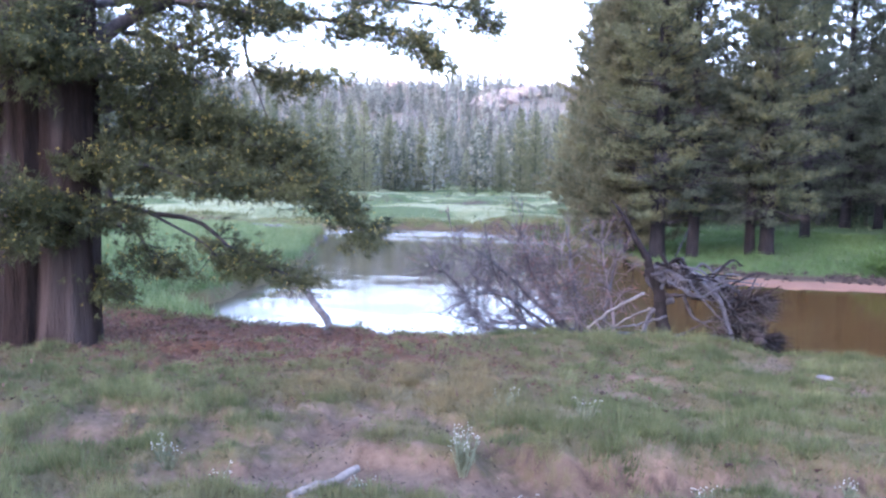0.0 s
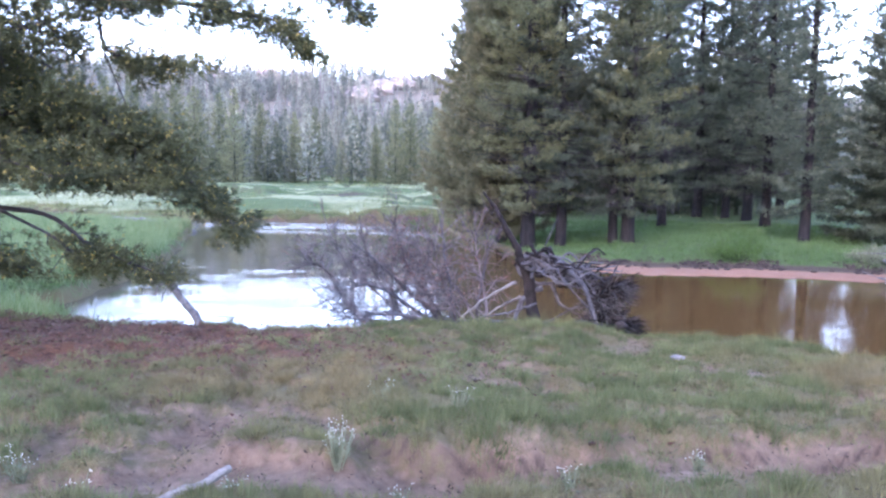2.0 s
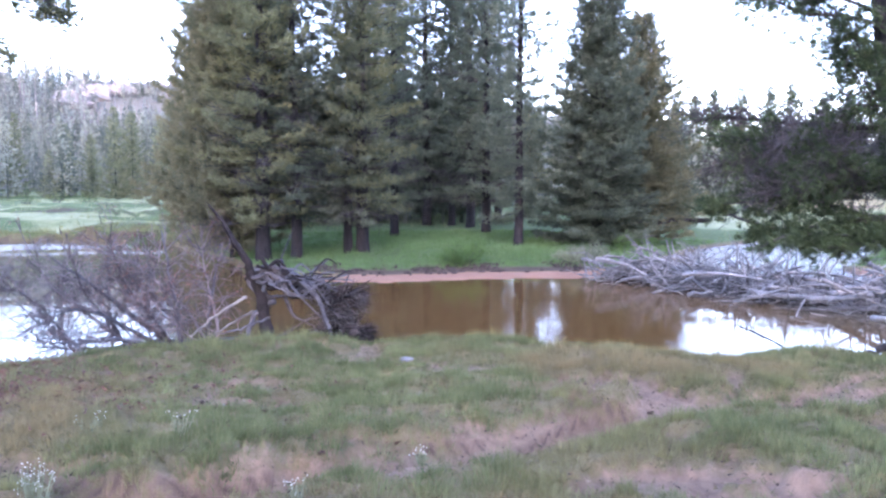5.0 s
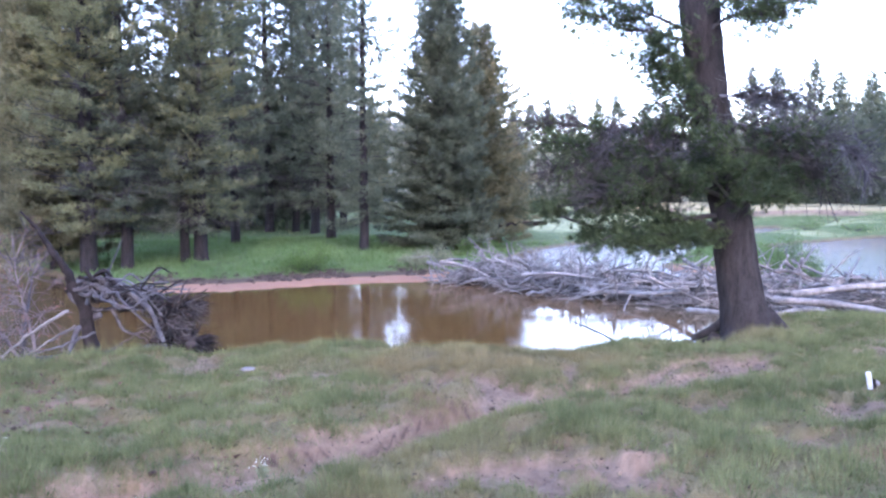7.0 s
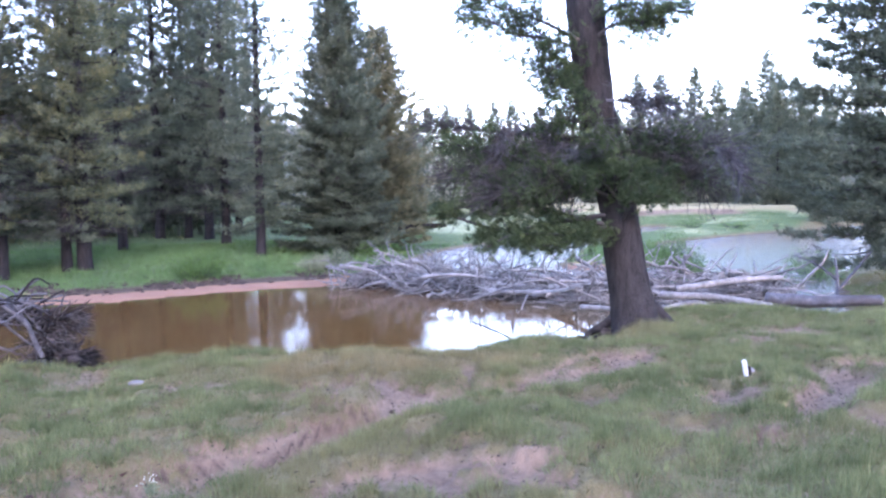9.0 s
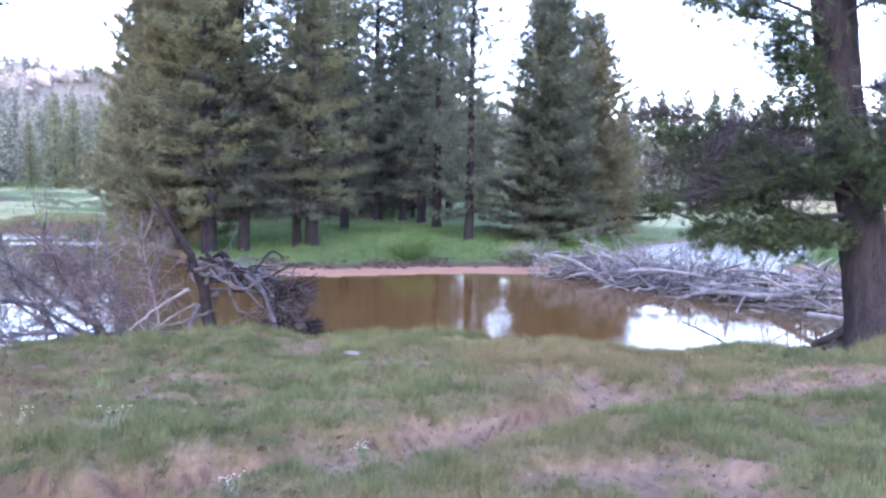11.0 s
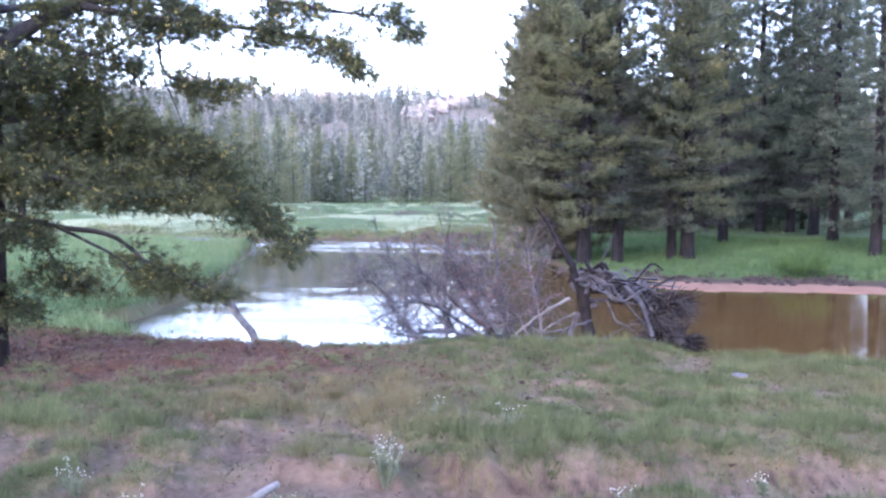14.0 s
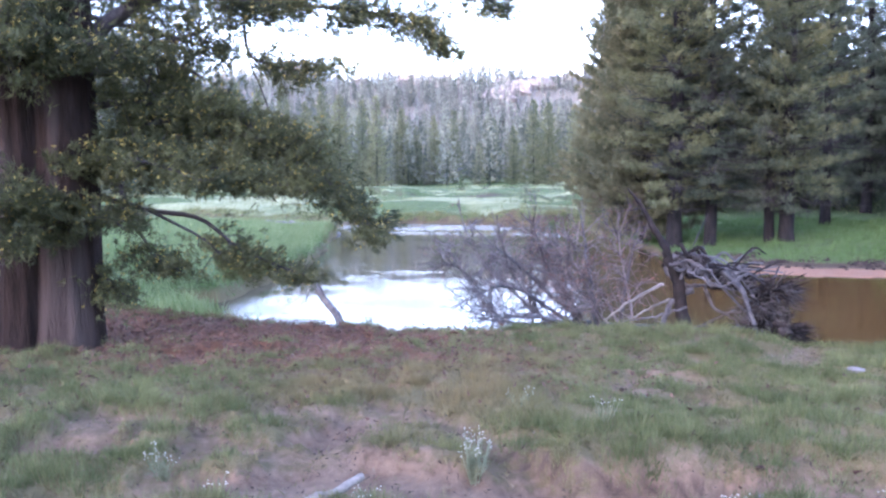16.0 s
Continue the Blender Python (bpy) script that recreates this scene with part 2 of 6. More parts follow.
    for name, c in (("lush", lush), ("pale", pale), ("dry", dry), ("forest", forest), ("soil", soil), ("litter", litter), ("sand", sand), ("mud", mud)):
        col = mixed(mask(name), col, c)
    l.new(col, p.inputs["Base Color"])
    p.inputs["Roughness"].default_value, p.inputs["Specular IOR Level"].default_value = 0.92, 0.2
    h = n.new("ShaderNodeMath")
    h.operation = "MULTIPLY_ADD"
    h.inputs[1].default_value = 0.35
    l.new(grit, h.inputs[0])
    l.new(small, h.inputs[2])
    b = n.new("ShaderNodeBump")
    b.inputs["Strength"].default_value, b.inputs["Distance"].default_value = 0.8, 0.045
    l.new(h.outputs[0], b.inputs["Height"])
    l.new(b.outputs[0], p.inputs["Normal"])
    return m


def water_material():
    m = bpy.data.materials.new("river_water")
    m.use_nodes = True
    n, l = m.node_tree.nodes, m.node_tree.links
    p = n["Principled BSDF"]
    tc = n.new("ShaderNodeTexCoord")
    at = n.new("ShaderNodeAttribute")
    at.attribute_name = "clear"
    mix = n.new("ShaderNodeMix")
    mix.data_type = "RGBA"
    mix.inputs["A"].default_value, mix.inputs["B"].default_value = (0.125, 0.064, 0.022, 1), (0.115, 0.095, 0.060, 1)
    l.new(at.outputs["Fac"], mix.inputs["Factor"])
    l.new(mix.outputs["Result"], p.inputs["Base Color"])
    p.inputs["Roughness"].default_value, p.inputs["IOR"].default_value = 0.03, 1.33
    mp = n.new("ShaderNodeMapping")
    mp.inputs["Scale"].default_value = (1.0, 3.0, 1.0)
    l.new(tc.outputs["Object"], mp.inputs["Vector"])
    rip = n.new("ShaderNodeTexNoise")
    rip.inputs["Scale"].default_value, rip.inputs["Detail"].default_value = 3.6, 5.0
    l.new(mp.outputs[0], rip.inputs["Vector"])
    b = n.new("ShaderNodeBump")
    b.inputs["Distance"].default_value = 0.25
    at2 = n.new("ShaderNodeAttribute")
    at2.attribute_name = "ripple"
    l.new(at2.outputs["Fac"], b.inputs["Strength"])
    l.new(rip.outputs["Fac"], b.inputs["Height"])
    l.new(b.outputs[0], p.inputs["Normal"])
    return m


GROUND = ground_material()
WATER = water_material()
BARK_RED = material("weathered_cedar_bark", (0.016, 0.0115, 0.01), (0.055, 0.038, 0.033), 0.9, 3.0, 22.0, 1.0, 0.05, (3.5, 3.5, 0.35), (0.10, 0.078, 0.070), gloss=0.1)
BARK_GREY = material("grey_pine_bark", (0.017, 0.0155, 0.016), (0.064, 0.056, 0.054), 0.9, 7.0, 30.0, 1.0, 0.04, (2.0, 2.0, 0.5), gloss=0.1)
BARK_DARK = material("dark_lodgepole_bark", (0.014, 0.013, 0.014), (0.050, 0.044, 0.044), 0.9, 5.0, 26.0, 0.8, 0.03, (2.0, 2.0, 0.6), gloss=0.1)
LIMB = material("dead_limb_bark", (0.028, 0.025, 0.025), (0.100, 0.088, 0.085), 0.9, 9.0, 50.0, 0.5, 0.01)
NEEDLE_OLIVE = material("olive_pine_needles", (0.072, 0.088, 0.050), (0.315, 0.322, 0.165), 0.6, 0.9, 7.0, 0, per_piece=0.35, through_light=0.42, third=(0.20, 0.185, 0.075))
NEEDLE_DARK = material("dark_pine_needles", (0.058, 0.078, 0.050), (0.235, 0.262, 0.172), 0.6, 0.8, 7.0, 0, per_piece=0.35, through_light=0.42)
NEEDLE_BLUE = material("grey_green_needles", (0.125, 0.148, 0.08), (0.31, 0.332, 0.195), 0.6, 0.5, 4.0, 0, per_piece=0.35, through_light=0.42)
NEEDLE_RUST = material("browning_pine_needles", (0.085, 0.095, 0.052), (0.29, 0.27, 0.15), 0.6, 0.8, 6.0, 0, per_piece=0.35, through_light=0.42)
NEEDLE_FRESH = material("bright_pine_needles", (0.022, 0.042, 0.018), (0.088, 0.122, 0.048), 0.55, 1.2, 8.0, 0, per_piece=0.4, through_light=0.25)
NEEDLE_OLD = material("olive_fir_needles", (0.032, 0.046, 0.021), (0.165, 0.172, 0.072), 0.55, 1.4, 9.0, 0, per_piece=0.35, through_light=0.25)
POLLEN = material("yellow_pollen_cones", (0.22, 0.165, 0.035), (0.47, 0.37, 0.11), 0.7, 9.0, 60.0, 0, per_piece=0.5)
# far needles paler and greyer than real ones: distance haze put into the colour
FAR_GREEN_HAZED = material("hazed_hillside_needles", (0.16, 0.178, 0.15), (0.33, 0.352, 0.30), 0.7, 0.05, 0.9, 0, per_piece=0.2, through_light=0.4, tone=0.75)
FAR_LOW_HAZED = material("hazed_valley_needles", (0.10, 0.116, 0.088), (0.285, 0.302, 0.225), 0.7, 0.08, 0.9, 0, per_piece=0.2, through_light=0.4, tone=0.75)
FAR_SNAG = material("bleached_snags", (0.16, 0.15, 0.14), (0.3, 0.28, 0.265), 0.9, 0.2, 2.0, 0, per_piece=0.4)
GRANITE = material("pale_granite", (0.20, 0.18, 0.17), (0.36, 0.325, 0.305), 0.9, 0.25, 2.0, 0.8, 0.3, third=(0.15, 0.135, 0.13))
DRIFT = material("silvered_driftwood", (0.085, 0.079, 0.074), (0.42, 0.395, 0.375), 0.75, 5.0, 45.0, 0.5, 0.01, (1, 1, 1), per_piece=0.45)
BRANCH = material("weathered_tan_branch", (0.11, 0.090, 0.072), (0.36, 0.315, 0.265), 0.8, 9.0, 60.0, 0.6, 0.006)
DRIFT_DARK = material("damp_dark_wood", (0.012, 0.01, 0.01), (0.05, 0.042, 0.041), 0.85, 6.0, 40.0, 0.7, 0.02, per_piece=0.3, gloss=0.1)
ROOT = material("weathered_grey_root", (0.030, 0.030, 0.034), (0.185, 0.183, 0.20), 0.75, 8.0, 60.0, 0.6, 0.012, per_piece=0.3, third=(0.07, 0.06, 0.06))
TWIG = material("purple_grey_twigs", (0.060, 0.049, 0.049), (0.27, 0.228, 0.226), 0.85, 3.0, 20.0, 0, per_piece=0.9)
TWIG_RUST = material("rusty_dead_needles", (0.13, 0.068, 0.055), (0.26, 0.145, 0.115), 0.85, 3.0, 20.0, 0, per_piece=0.6)
ROOTLET = material("dark_hanging_rootlets", (0.016, 0.014, 0.014), (0.120, 0.110, 0.108), 0.85, 8.0, 50.0, 0.4, 0.006, per_piece=1.0, gloss=0.1)
CLOD_DRY = material("dry_root_bound_soil", (0.035, 0.026, 0.022), (0.150, 0.112, 0.092), 0.95, 9.0, 50.0, 0.9, 0.02, gloss=0.1, per_piece=0.5)
DEBRIS = material("soil_crumbs_and_straw", (0.055, 0.042, 0.032), (0.34, 0.27, 0.19), 0.9, 9.0, 40.0, 0, per_piece=1.0)
CLOD = material("root_mat_soil", (0.022, 0.018, 0.017), (0.085, 0.068, 0.06), 0.95, 9.0, 50.0, 0.9, 0.03, gloss=0.1)
BLADE = material("meadow_grass_blades", (0.078, 0.104, 0.040), (0.262, 0.285, 0.126), 0.6, 1.3, 9.0, 0, per_piece=0.5, through_light=0.3, third=(0.24, 0.20, 0.10))
THATCH = material("dry_turf_blades", (0.072, 0.068, 0.032), (0.205, 0.18, 0.092), 0.7, 2.2, 14.0, 0, per_piece=0.7, through_light=0.25)
BLADE_LUSH = material("lush_sedge_blades", (0.070, 0.135, 0.038), (0.160, 0.255, 0.090), 0.55, 0.8, 7.0, 0, per_piece=0.5, through_light=0.3)
BLADE_SEDGE = material("pale_sedge_blades", (0.155, 0.235, 0.1), (0.345, 0.44, 0.225), 0.55, 0.7, 6.0, 0, per_piece=0.5, through_light=0.3)
BLADE_PALE = material("frosted_meadow_blades", (0.155, 0.19, 0.08), (0.355, 0.375, 0.195), 0.6, 0.35, 3.0, 0, per_piece=0.4, through_light=0.3)
SHRUB = material("willow_leaves", (0.055, 0.12, 0.028), (0.15, 0.25, 0.07), 0.5, 2.0, 10.0, 0, per_piece=0.5, through_light=0.3)
SAGE = material("grey_sage_leaves", (0.13, 0.155, 0.085), (0.31, 0.335, 0.215), 0.7, 3.0, 10.0, 0, per_piece=0.4, through_light=0.2)
PETAL = material("white_flower_heads", (0.48, 0.48, 0.40), (0.70, 0.70, 0.62), 0.7, 9.0, 60.0, 0, per_piece=0.3, through_light=0.2)
STONE = material("field_stone", (0.13, 0.12, 0.115), (0.30, 0.28, 0.27), 0.85, 9.0, 60.0, 0.6, 0.01)
CONE = material("pine_cone_scales", (0.03, 0.018, 0.014), (0.11, 0.07, 0.05), 0.9, 30.0, 120.0, 0.4, 0.005)
WHITE_PAINT = material("chipped_white_paint", (0.45, 0.45, 0.44), (0.68, 0.68, 0.67), 0.6, 12.0, 90.0, 0.3, 0.004)
LITTER_BIT = material("fallen_bark_flakes", (0.045, 0.026, 0.021), (0.165, 0.092, 0.07), 0.9, 9.0, 40.0, 0, per_piece=0.8)

# ---- the lie of the land ----
NEAR_SHORE = [(-11.2, 12.9), (-9.3, 12.0), (-7.5, 11.0), (-5.2, 10.6), (-2.4, 10.4), (-0.6, 9.95), (1.0, 9.8), (3.0, 9.4), (4.6, 8.8), (5.5, 7.75), (6.2, 7.35), (6.85, 7.5), (7.25, 8.3), (7.9, 9.0), (9.2, 9.2), (11.0, 8.9), (13.0, 8.6), (15.3, 8.9), (17.0, 10.0), (19.0, 11.4), (22.0, 13.2), (28.0, 15.2), (36.0, 17.8), (48.0, 21.5)]
RIGHT_POOL = [(70.0, 25.0), (72.0, 33.0), (46.0, 29.5), (32.0, 27.2), (27.5, 25.5), (25.0, 21.6), (22.0, 19.3), (18.8, 18.0), (16.4, 19.0), (17.2, 20.8), (20.5, 23.4), (24.0, 26.8), (27.0, 28.4), (34.0, 33.5), (44.0, 38.0), (43.0, 40.5), (31.0, 37.0), (24.0, 33.2), (19.0, 30.4), (15.6, 27.2), (13.0, 24.2), (11.2, 22.4)]
FAR_SHORE = [(9.6, 20.6), (8.2, 20.3), (5.2, 20.7), (2.6, 20.4), (0.6, 21.0), (-1.2, 24.0), (-3.2, 29.5), (-5.4, 36.0), (-8.6, 39.6), (-12.6, 40.2), (-16.0, 40.4), (-20.2, 39.6), (-26.0, 41.4), (-40.0, 47.0), (-60.0, 52.0), (-61.0, 47.5), (-40.0, 42.0), (-26.5, 37.6), (-19.6, 35.6), (-17.2, 33.2), (-14.0, 26.0), (-11.9, 21.3), (-10.5, 17.2), (-10.2, 15.0), (-9.8, 13.5)]
RIVER = np.array(NEAR_SHORE + RIGHT_POOL + FAR_SHORE)
TREE_LEFT = (-6.15, 5.75)
TREE_RIGHT = (7.75, 7.35)
GULLY = [(-1.06, 3.62), (-0.68, 3.82), (-0.32, 4.05), (0.07, 4.22), (0.77, 4.35), (1.36, 4.5), (2.12, 4.8), (2.6, 4.95), (3.6, 5.14), (4.35, 5.09)]
# trodden bare strips: x, y and half width
SOIL_RUNS = []
SOIL_RUNS.append([(6.01, 5.53, 0.10), (4.35, 5.09, 0.17), (3.62, 5.14, 0.12), (2.98, 5.07, 0.22), (2.59, 4.90, 0.18), (2.12, 4.74, 0.13), (1.71, 4.57, 0.12), (1.36, 4.45, 0.12), (1.07, 4.42, 0.16), (0.77, 4.33, 0.16), (0.41, 4.24, 0.15)])
SOIL_RUNS.append([(2.36, 6.12, 0.16), (2.67, 5.81, 0.26), (2.90, 5.60, 0.22), (2.98, 5.30, 0.20), (2.80, 5.0, 0.2)])
SOIL_RUNS.append([(1.19, 4.66, 0.10), (1.45, 4.72, 0.10), (1.80, 4.86, 0.13), (2.16, 4.92, 0.12)])
SOIL_RUNS.append([(1.53, 3.55, 0.08), (1.91, 3.68, 0.10), (2.23, 3.61, 0.10), (2.50, 3.45, 0.09), (2.53, 3.17, 0.08), (2.48, 2.92, 0.10)])
SOIL_RUNS.append([(2.08, 3.66, 0.05), (2.12, 3.43, 0.06), (2.07, 3.17, 0.06)])
SOIL_RUNS.append([(5.07, 3.95, 0.12), (4.68, 3.34, 0.10), (4.95, 3.04, 0.12), (5.99, 3.41, 0.14), (6.51, 3.67, 0.13), (6.82, 4.24, 0.14)])
SOIL_RUNS.append([(5.64, 5.01, 0.06), (5.60, 5.67, 0.10), (4.98, 5.67, 0.08), (4.29, 5.26, 0.08)])
SOIL_RUNS.append([(4.06, 2.80, 0.08), (4.14, 2.62, 0.08)])
SOIL_RUNS.append([(5.06, 2.75, 0.07), (4.96, 2.55, 0.10)])
SOIL_RUNS.append([(7.18, 4.00, 0.14), (7.40, 3.80, 0.14)])
SOIL_RUNS.append([(-2.5, 3.30, 0.12), (-2.18, 3.40, 0.16), (-1.80, 3.66, 0.20), (-1.40, 3.62, 0.24), (-1.06, 3.60, 0.22), (-0.72, 3.80, 0.20), (-0.40, 4.00, 0.16), (0.05, 4.16, 0.13)])
SOIL_RUNS.append([(-2.16, 4.50, 0.13), (-2.36, 4.05, 0.12)])
SOIL_RUNS.append([(-3.80, 3.47, 0.12), (-3.44, 3.60, 0.12)])
SOIL_RUNS.append([(-0.62, 6.36, 0.10), (-0.58, 6.60, 0.08)])
SOIL_RUNS.append([(-0.66, 7.40, 0.14), (-0.50, 7.48, 0.14)])
CUTS = [[(-36, 60), (-27, 58), (-20, 61), (-14, 59)], [(-22, 72), (-15, 70), (-8, 74), (-3, 71)], [(-34, 80), (-26, 84), (-18, 82)], [(-12, 49), (-7, 47), (-3, 48)]]
LIP = np.array([(-16.0, 4.35), (-11.7, 4.14), (-6.0, 4.20), (1.0, 4.38), (6.3, 4.57), (12.0, 4.76), (15.0, 4.86), (19.0, 5.05), (20.4, 5.20), (22.7, 5.52), (26.5, 5.68)])
PATCHES = []
PATCHES.append((-0.59, 5.91, 0.28, 0.16))
PATCHES.append((-0.52, 6.8, 0.3, 0.14))
PATCHES.append((-0.98, 5.46, 0.35, 0.15))
PATCHES.append((0.8, 5.88, 0.3, 0.12))
PATCHES.append((-2.28, 4.49, 0.5, 0.14))
PATCHES.append((-1.82, 3.87, 0.5, 0.2))
PATCHES.append((-0.46, 3.85, 0.5, 0.2))
PATCHES.append((0.7, 4.0, 0.5, 0.2))
PATCHES.append((2.51, 5.7, 0.6, 0.22))
PATCHES.append((3.03, 5.16, 0.55, 0.2))
PATCHES.append((3.96, 4.9, 0.65, 0.16))
PATCHES.append((5.48, 5.16, 0.5, 0.2))
PATCHES.append((4.98, 3.67, 0.6, 0.24))
PATCHES.append((2.24, 3.56, 0.36, 0.16))
PATCHES.append((2.6, 3.26, 0.36, 0.17))
PATCHES.append((0.77, 5.91, 0.25, 0.1))
PATCHES.append((8.36, 5.58, 1.1, 0.4))
PATCHES.append((4.23, 2.83, 0.35, 0.14))
PATCHES.append((5.76, 3.46, 0.6, 0.25))
PATCHES.append((4.95, 3.67, 0.4, 0.16))
PATCHES.append((-2.13, 4.25, 0.5, 0.12))
PATCHES.append((1.57, 6.7, 0.55, 0.3))
SCARPS = [(0.55, [(-33.1, 64.3), (-30.8, 67.3), (-23.7, 57.4), (-23.7, 69.8)]), (0.4, [(-16.0, 32.9), (-14.1, 33.7), (-11.5, 33.0), (-10.0, 34.3)]), (0.45, [(-17.9, 59.3), (-12.5, 53.6), (-9.3, 58.2)]), (0.4, [(-10.5, 39.8), (-6.9, 37.1), (-5.1, 38.1)]), (0.5, [(-42.3, 65.5), (-32.7, 56.0), (-32.5, 61.2)])]


def to_line(x, y, line):
    """Distance from points to an open line of points."""
    best = np.full(np.shape(x), 1e9)
    for (ax, ay), (bx, by) in zip(line[:-1], line[1:]):
        dx, dy = bx - ax, by - ay
        t = np.clip(((x - ax) * dx + (y - ay) * dy) / (dx * dx + dy * dy + 1e-9), 0, 1)
        best = np.minimum(best, np.hypot(x - ax - t * dx, y - ay - t * dy))
    return best


def shore(x, y):
    """Distance to the water's edge; negative over the water."""
    wx = x + 0.35 * (vnoise(x * 0.9, y * 0.9, 3) - 0.5)
    wy = y + 0.35 * (vnoise(x * 0.9, y * 0.9, 8) - 0.5)
    ring = np.vstack([RIVER, RIVER[:1]])
    d = to_line(wx, wy, ring)
    inside = np.zeros(np.shape(x), bool)
    for (ax, ay), (bx, by) in zip(ring[:-1], ring[1:]):
        cross = (ay > wy) != (by > wy)
        inside ^= cross & (wx < (bx - ax) * (wy - ay) / (by - ay + 1e-12) + ax)
    return np.where(inside, -d, d)


def bare_run(x, y):
    """Distance to the edge of the nearest trodden strip; negative inside it."""
    best = np.full(np.shape(x), 1e9)
    for run in SOIL_RUNS:
        for (ax, ay, aw), (bx, by, bw) in zip(run[:-1], run[1:]):
            dx, dy = bx - ax, by - ay
            t = np.clip(((x - ax) * dx + (y - ay) * dy) / (dx * dx + dy * dy + 1e-9), 0, 1)
            best = np.minimum(best, np.hypot(x - ax - t * dx, y - ay - t * dy) - 1.15 * (aw + t * (bw - aw)))
    return best


def lip_radius(az):
    """How far off the broken turf edge runs, by bearing."""
    return np.interp(az, LIP[:, 0], LIP[:, 1]) + 0.18 * (fbm(az * 0.3, 0 * az + 3.3, 58, 2) - 0.5)


def land(x, y):
    """Height of the ground and what covers it."""
    x, y = np.asarray(x, float), np.asarray(y, float)
    r, az = np.hypot(x, y), np.degrees(np.arctan2(x, y))
    s = shore(x, y)
    edge = 9.6 + np.maximum(0, x - 9) * 0.52 + np.where(x < -6, np.maximum((x + 6) * 0.6, -2.2), 0)
    near = 1 - ease(y, edge, edge + 2.6)
    near_top = 0.80 + 0.08 * ease(x, 1.5, 3.0) * (1 - ease(x, 5.5, 7.0)) + 0.25 * ease(s, 1.2, 7.0) + 0.05 * (fbm(x * 0.5, y * 0.5, 21) - 0.5)
    near_top = near_top * (1 - 0.62 * ease(x, 9.3, 12.0))
    left = (1 - ease(x, -9.0, -3.0)) * (1 - ease(y, 34.0, 38.0))
    far_top = 0.16 + 0.36 * ease(s, 0.6, 8.0) + left * 0.16 + 0.3 * ease(r, 34, 60) * ease(s, 0.0, 3.0)
    far_top = far_top + 0.10 * ease(r, 60, 135)
    brink = (1 - near) * ease(r, 29, 33) * (1 - ease(x, -2.0, 2.0)) * (1 - left)
    far_top = far_top + 0.22 * brink * ease(fbm(x * 0.3, y * 0.3, 76), 0.35, 0.6)
    top = near * near_top + (1 - near) * far_top
    slack = 1 - ease(x, -4.5, -1.0)
    run = near * (1.5 + 0.5 * vnoise(x * 0.7, y * 0.7, 31) + 1.3 * slack - 1.0 * ease(x, 4.2, 5.6) * (1 - ease(x, 7.2, 8.4)) - 0.7 * ease(x, -1.6, -0.4) * (1 - ease(x, 1.5, 3.0))) + (1 - near) * (0.8 - 0.5 * left - 0.4 * brink)
    terrace = ease(az, 33, 38) * ease(r + 3 * vnoise(x * 0.12, y * 0.12, 77), 64.5, 66.0)
    top = top + 0.55 * terrace
    # the sand bar slides gently into the pool
    bar = ease(x, -0.2, 1.6) * (1 - ease(x, 9.0, 10.4)) * ease(y, 16, 18) * (1 - ease(y, 24, 26))
    run = run * (1 - bar) + bar * 2.4
    z = np.where(s > 0, top * ease(s, -0.15 * run, run), -0.08 - 0.6 * ease(-s, 0, 3))
    z = np.where((s > 0) & (bar > 0.3), np.minimum(z, 0.04 + 0.09 * s + 0.5 * ease(s + 0.9 * (fbm(x * 1.4, y * 1.4, 63) - 0.5), 1.5, 2.4) + 0.12 * (fbm(x * 4, y * 4, 64) - 0.5) * ease(s, 1.0, 1.5)), z)
    # hills
    hill_l = 43 * ease(r, 138, 360) * (0.86 + 0.28 * fbm(x / 70, y / 70, 41)) * (1 - 0.22 * ease(az, 2, 22))
    hill_r = 16 * ease(r, 95, 260) * (0.8 + 0.4 * fbm(x / 50, y / 50, 43)) * (0.55 + 0.75 * ease(az, 34, 54))
    ahead = 1 - ease(az, 20, 33)
    hill = (hill_l * ahead + hill_r * (1 - ahead)) * ease(y, -40, 40)
    # unseen ridge behind the viewpoint, added to keep low sun off the valley
    back = 74 * ease(-y, 90, 320) * (0.9 + 0.2 * fbm(x / 60, y / 60, 47))
    fade = 1 - ease(r, 700, 1500)
    z = z + (hill + back) * fade
    # relief of the near turf
    soil_d = to_line(x, y, GULLY)
    cut_d = np.minimum.reduce([to_line(x, y, c) for c in CUTS]) + 1.2 * (fbm(x * 0.4, y * 0.4, 57) - 0.5)
    z = z - 0.4 * np.exp(-((cut_d / 0.9) ** 2)) * (r > 40)
    lumps = (fbm(x * 1.6, y * 1.6, 51) - 0.5) * 0.12 + (fbm(x * 5, y * 5, 52, 3) - 0.5) * 0.06
    z = z + lumps * near * ease(s, 0.1, 0.8) + (fbm(x * 0.8, y * 0.8, 53) - 0.5) * 0.16 * (1 - near) * ease(s, 0.3, 3) * (1 - bar)
    z = z + (fbm(x * 0.17, y * 0.24, 54, 3) - 0.46) * 1.05 * (1 - near) * (1 - ease(az, 6, 20)) * ease(r, 42, 58) * (1 - ease(r, 105, 138)) * ease(s, 1, 6)
    scarp = np.zeros(np.shape(x))
    for high, line in SCARPS:
        lx, ly = [p[0] for p in line], [p[1] for p in line]
        past = y - np.interp(x, lx, ly) + 2.0 * (fbm(x * 0.35, y * 0.35, 56) - 0.5)
        along = ease(x, lx[0] - 1.5, lx[0] + 1.0) * (1 - ease(x, lx[-1] - 1.0, lx[-1] + 1.5))
        z = z + high * along * ease(past, 0.0, 0.7) * (1 - ease(past, 1.5, 9.0)) * (s > 0)
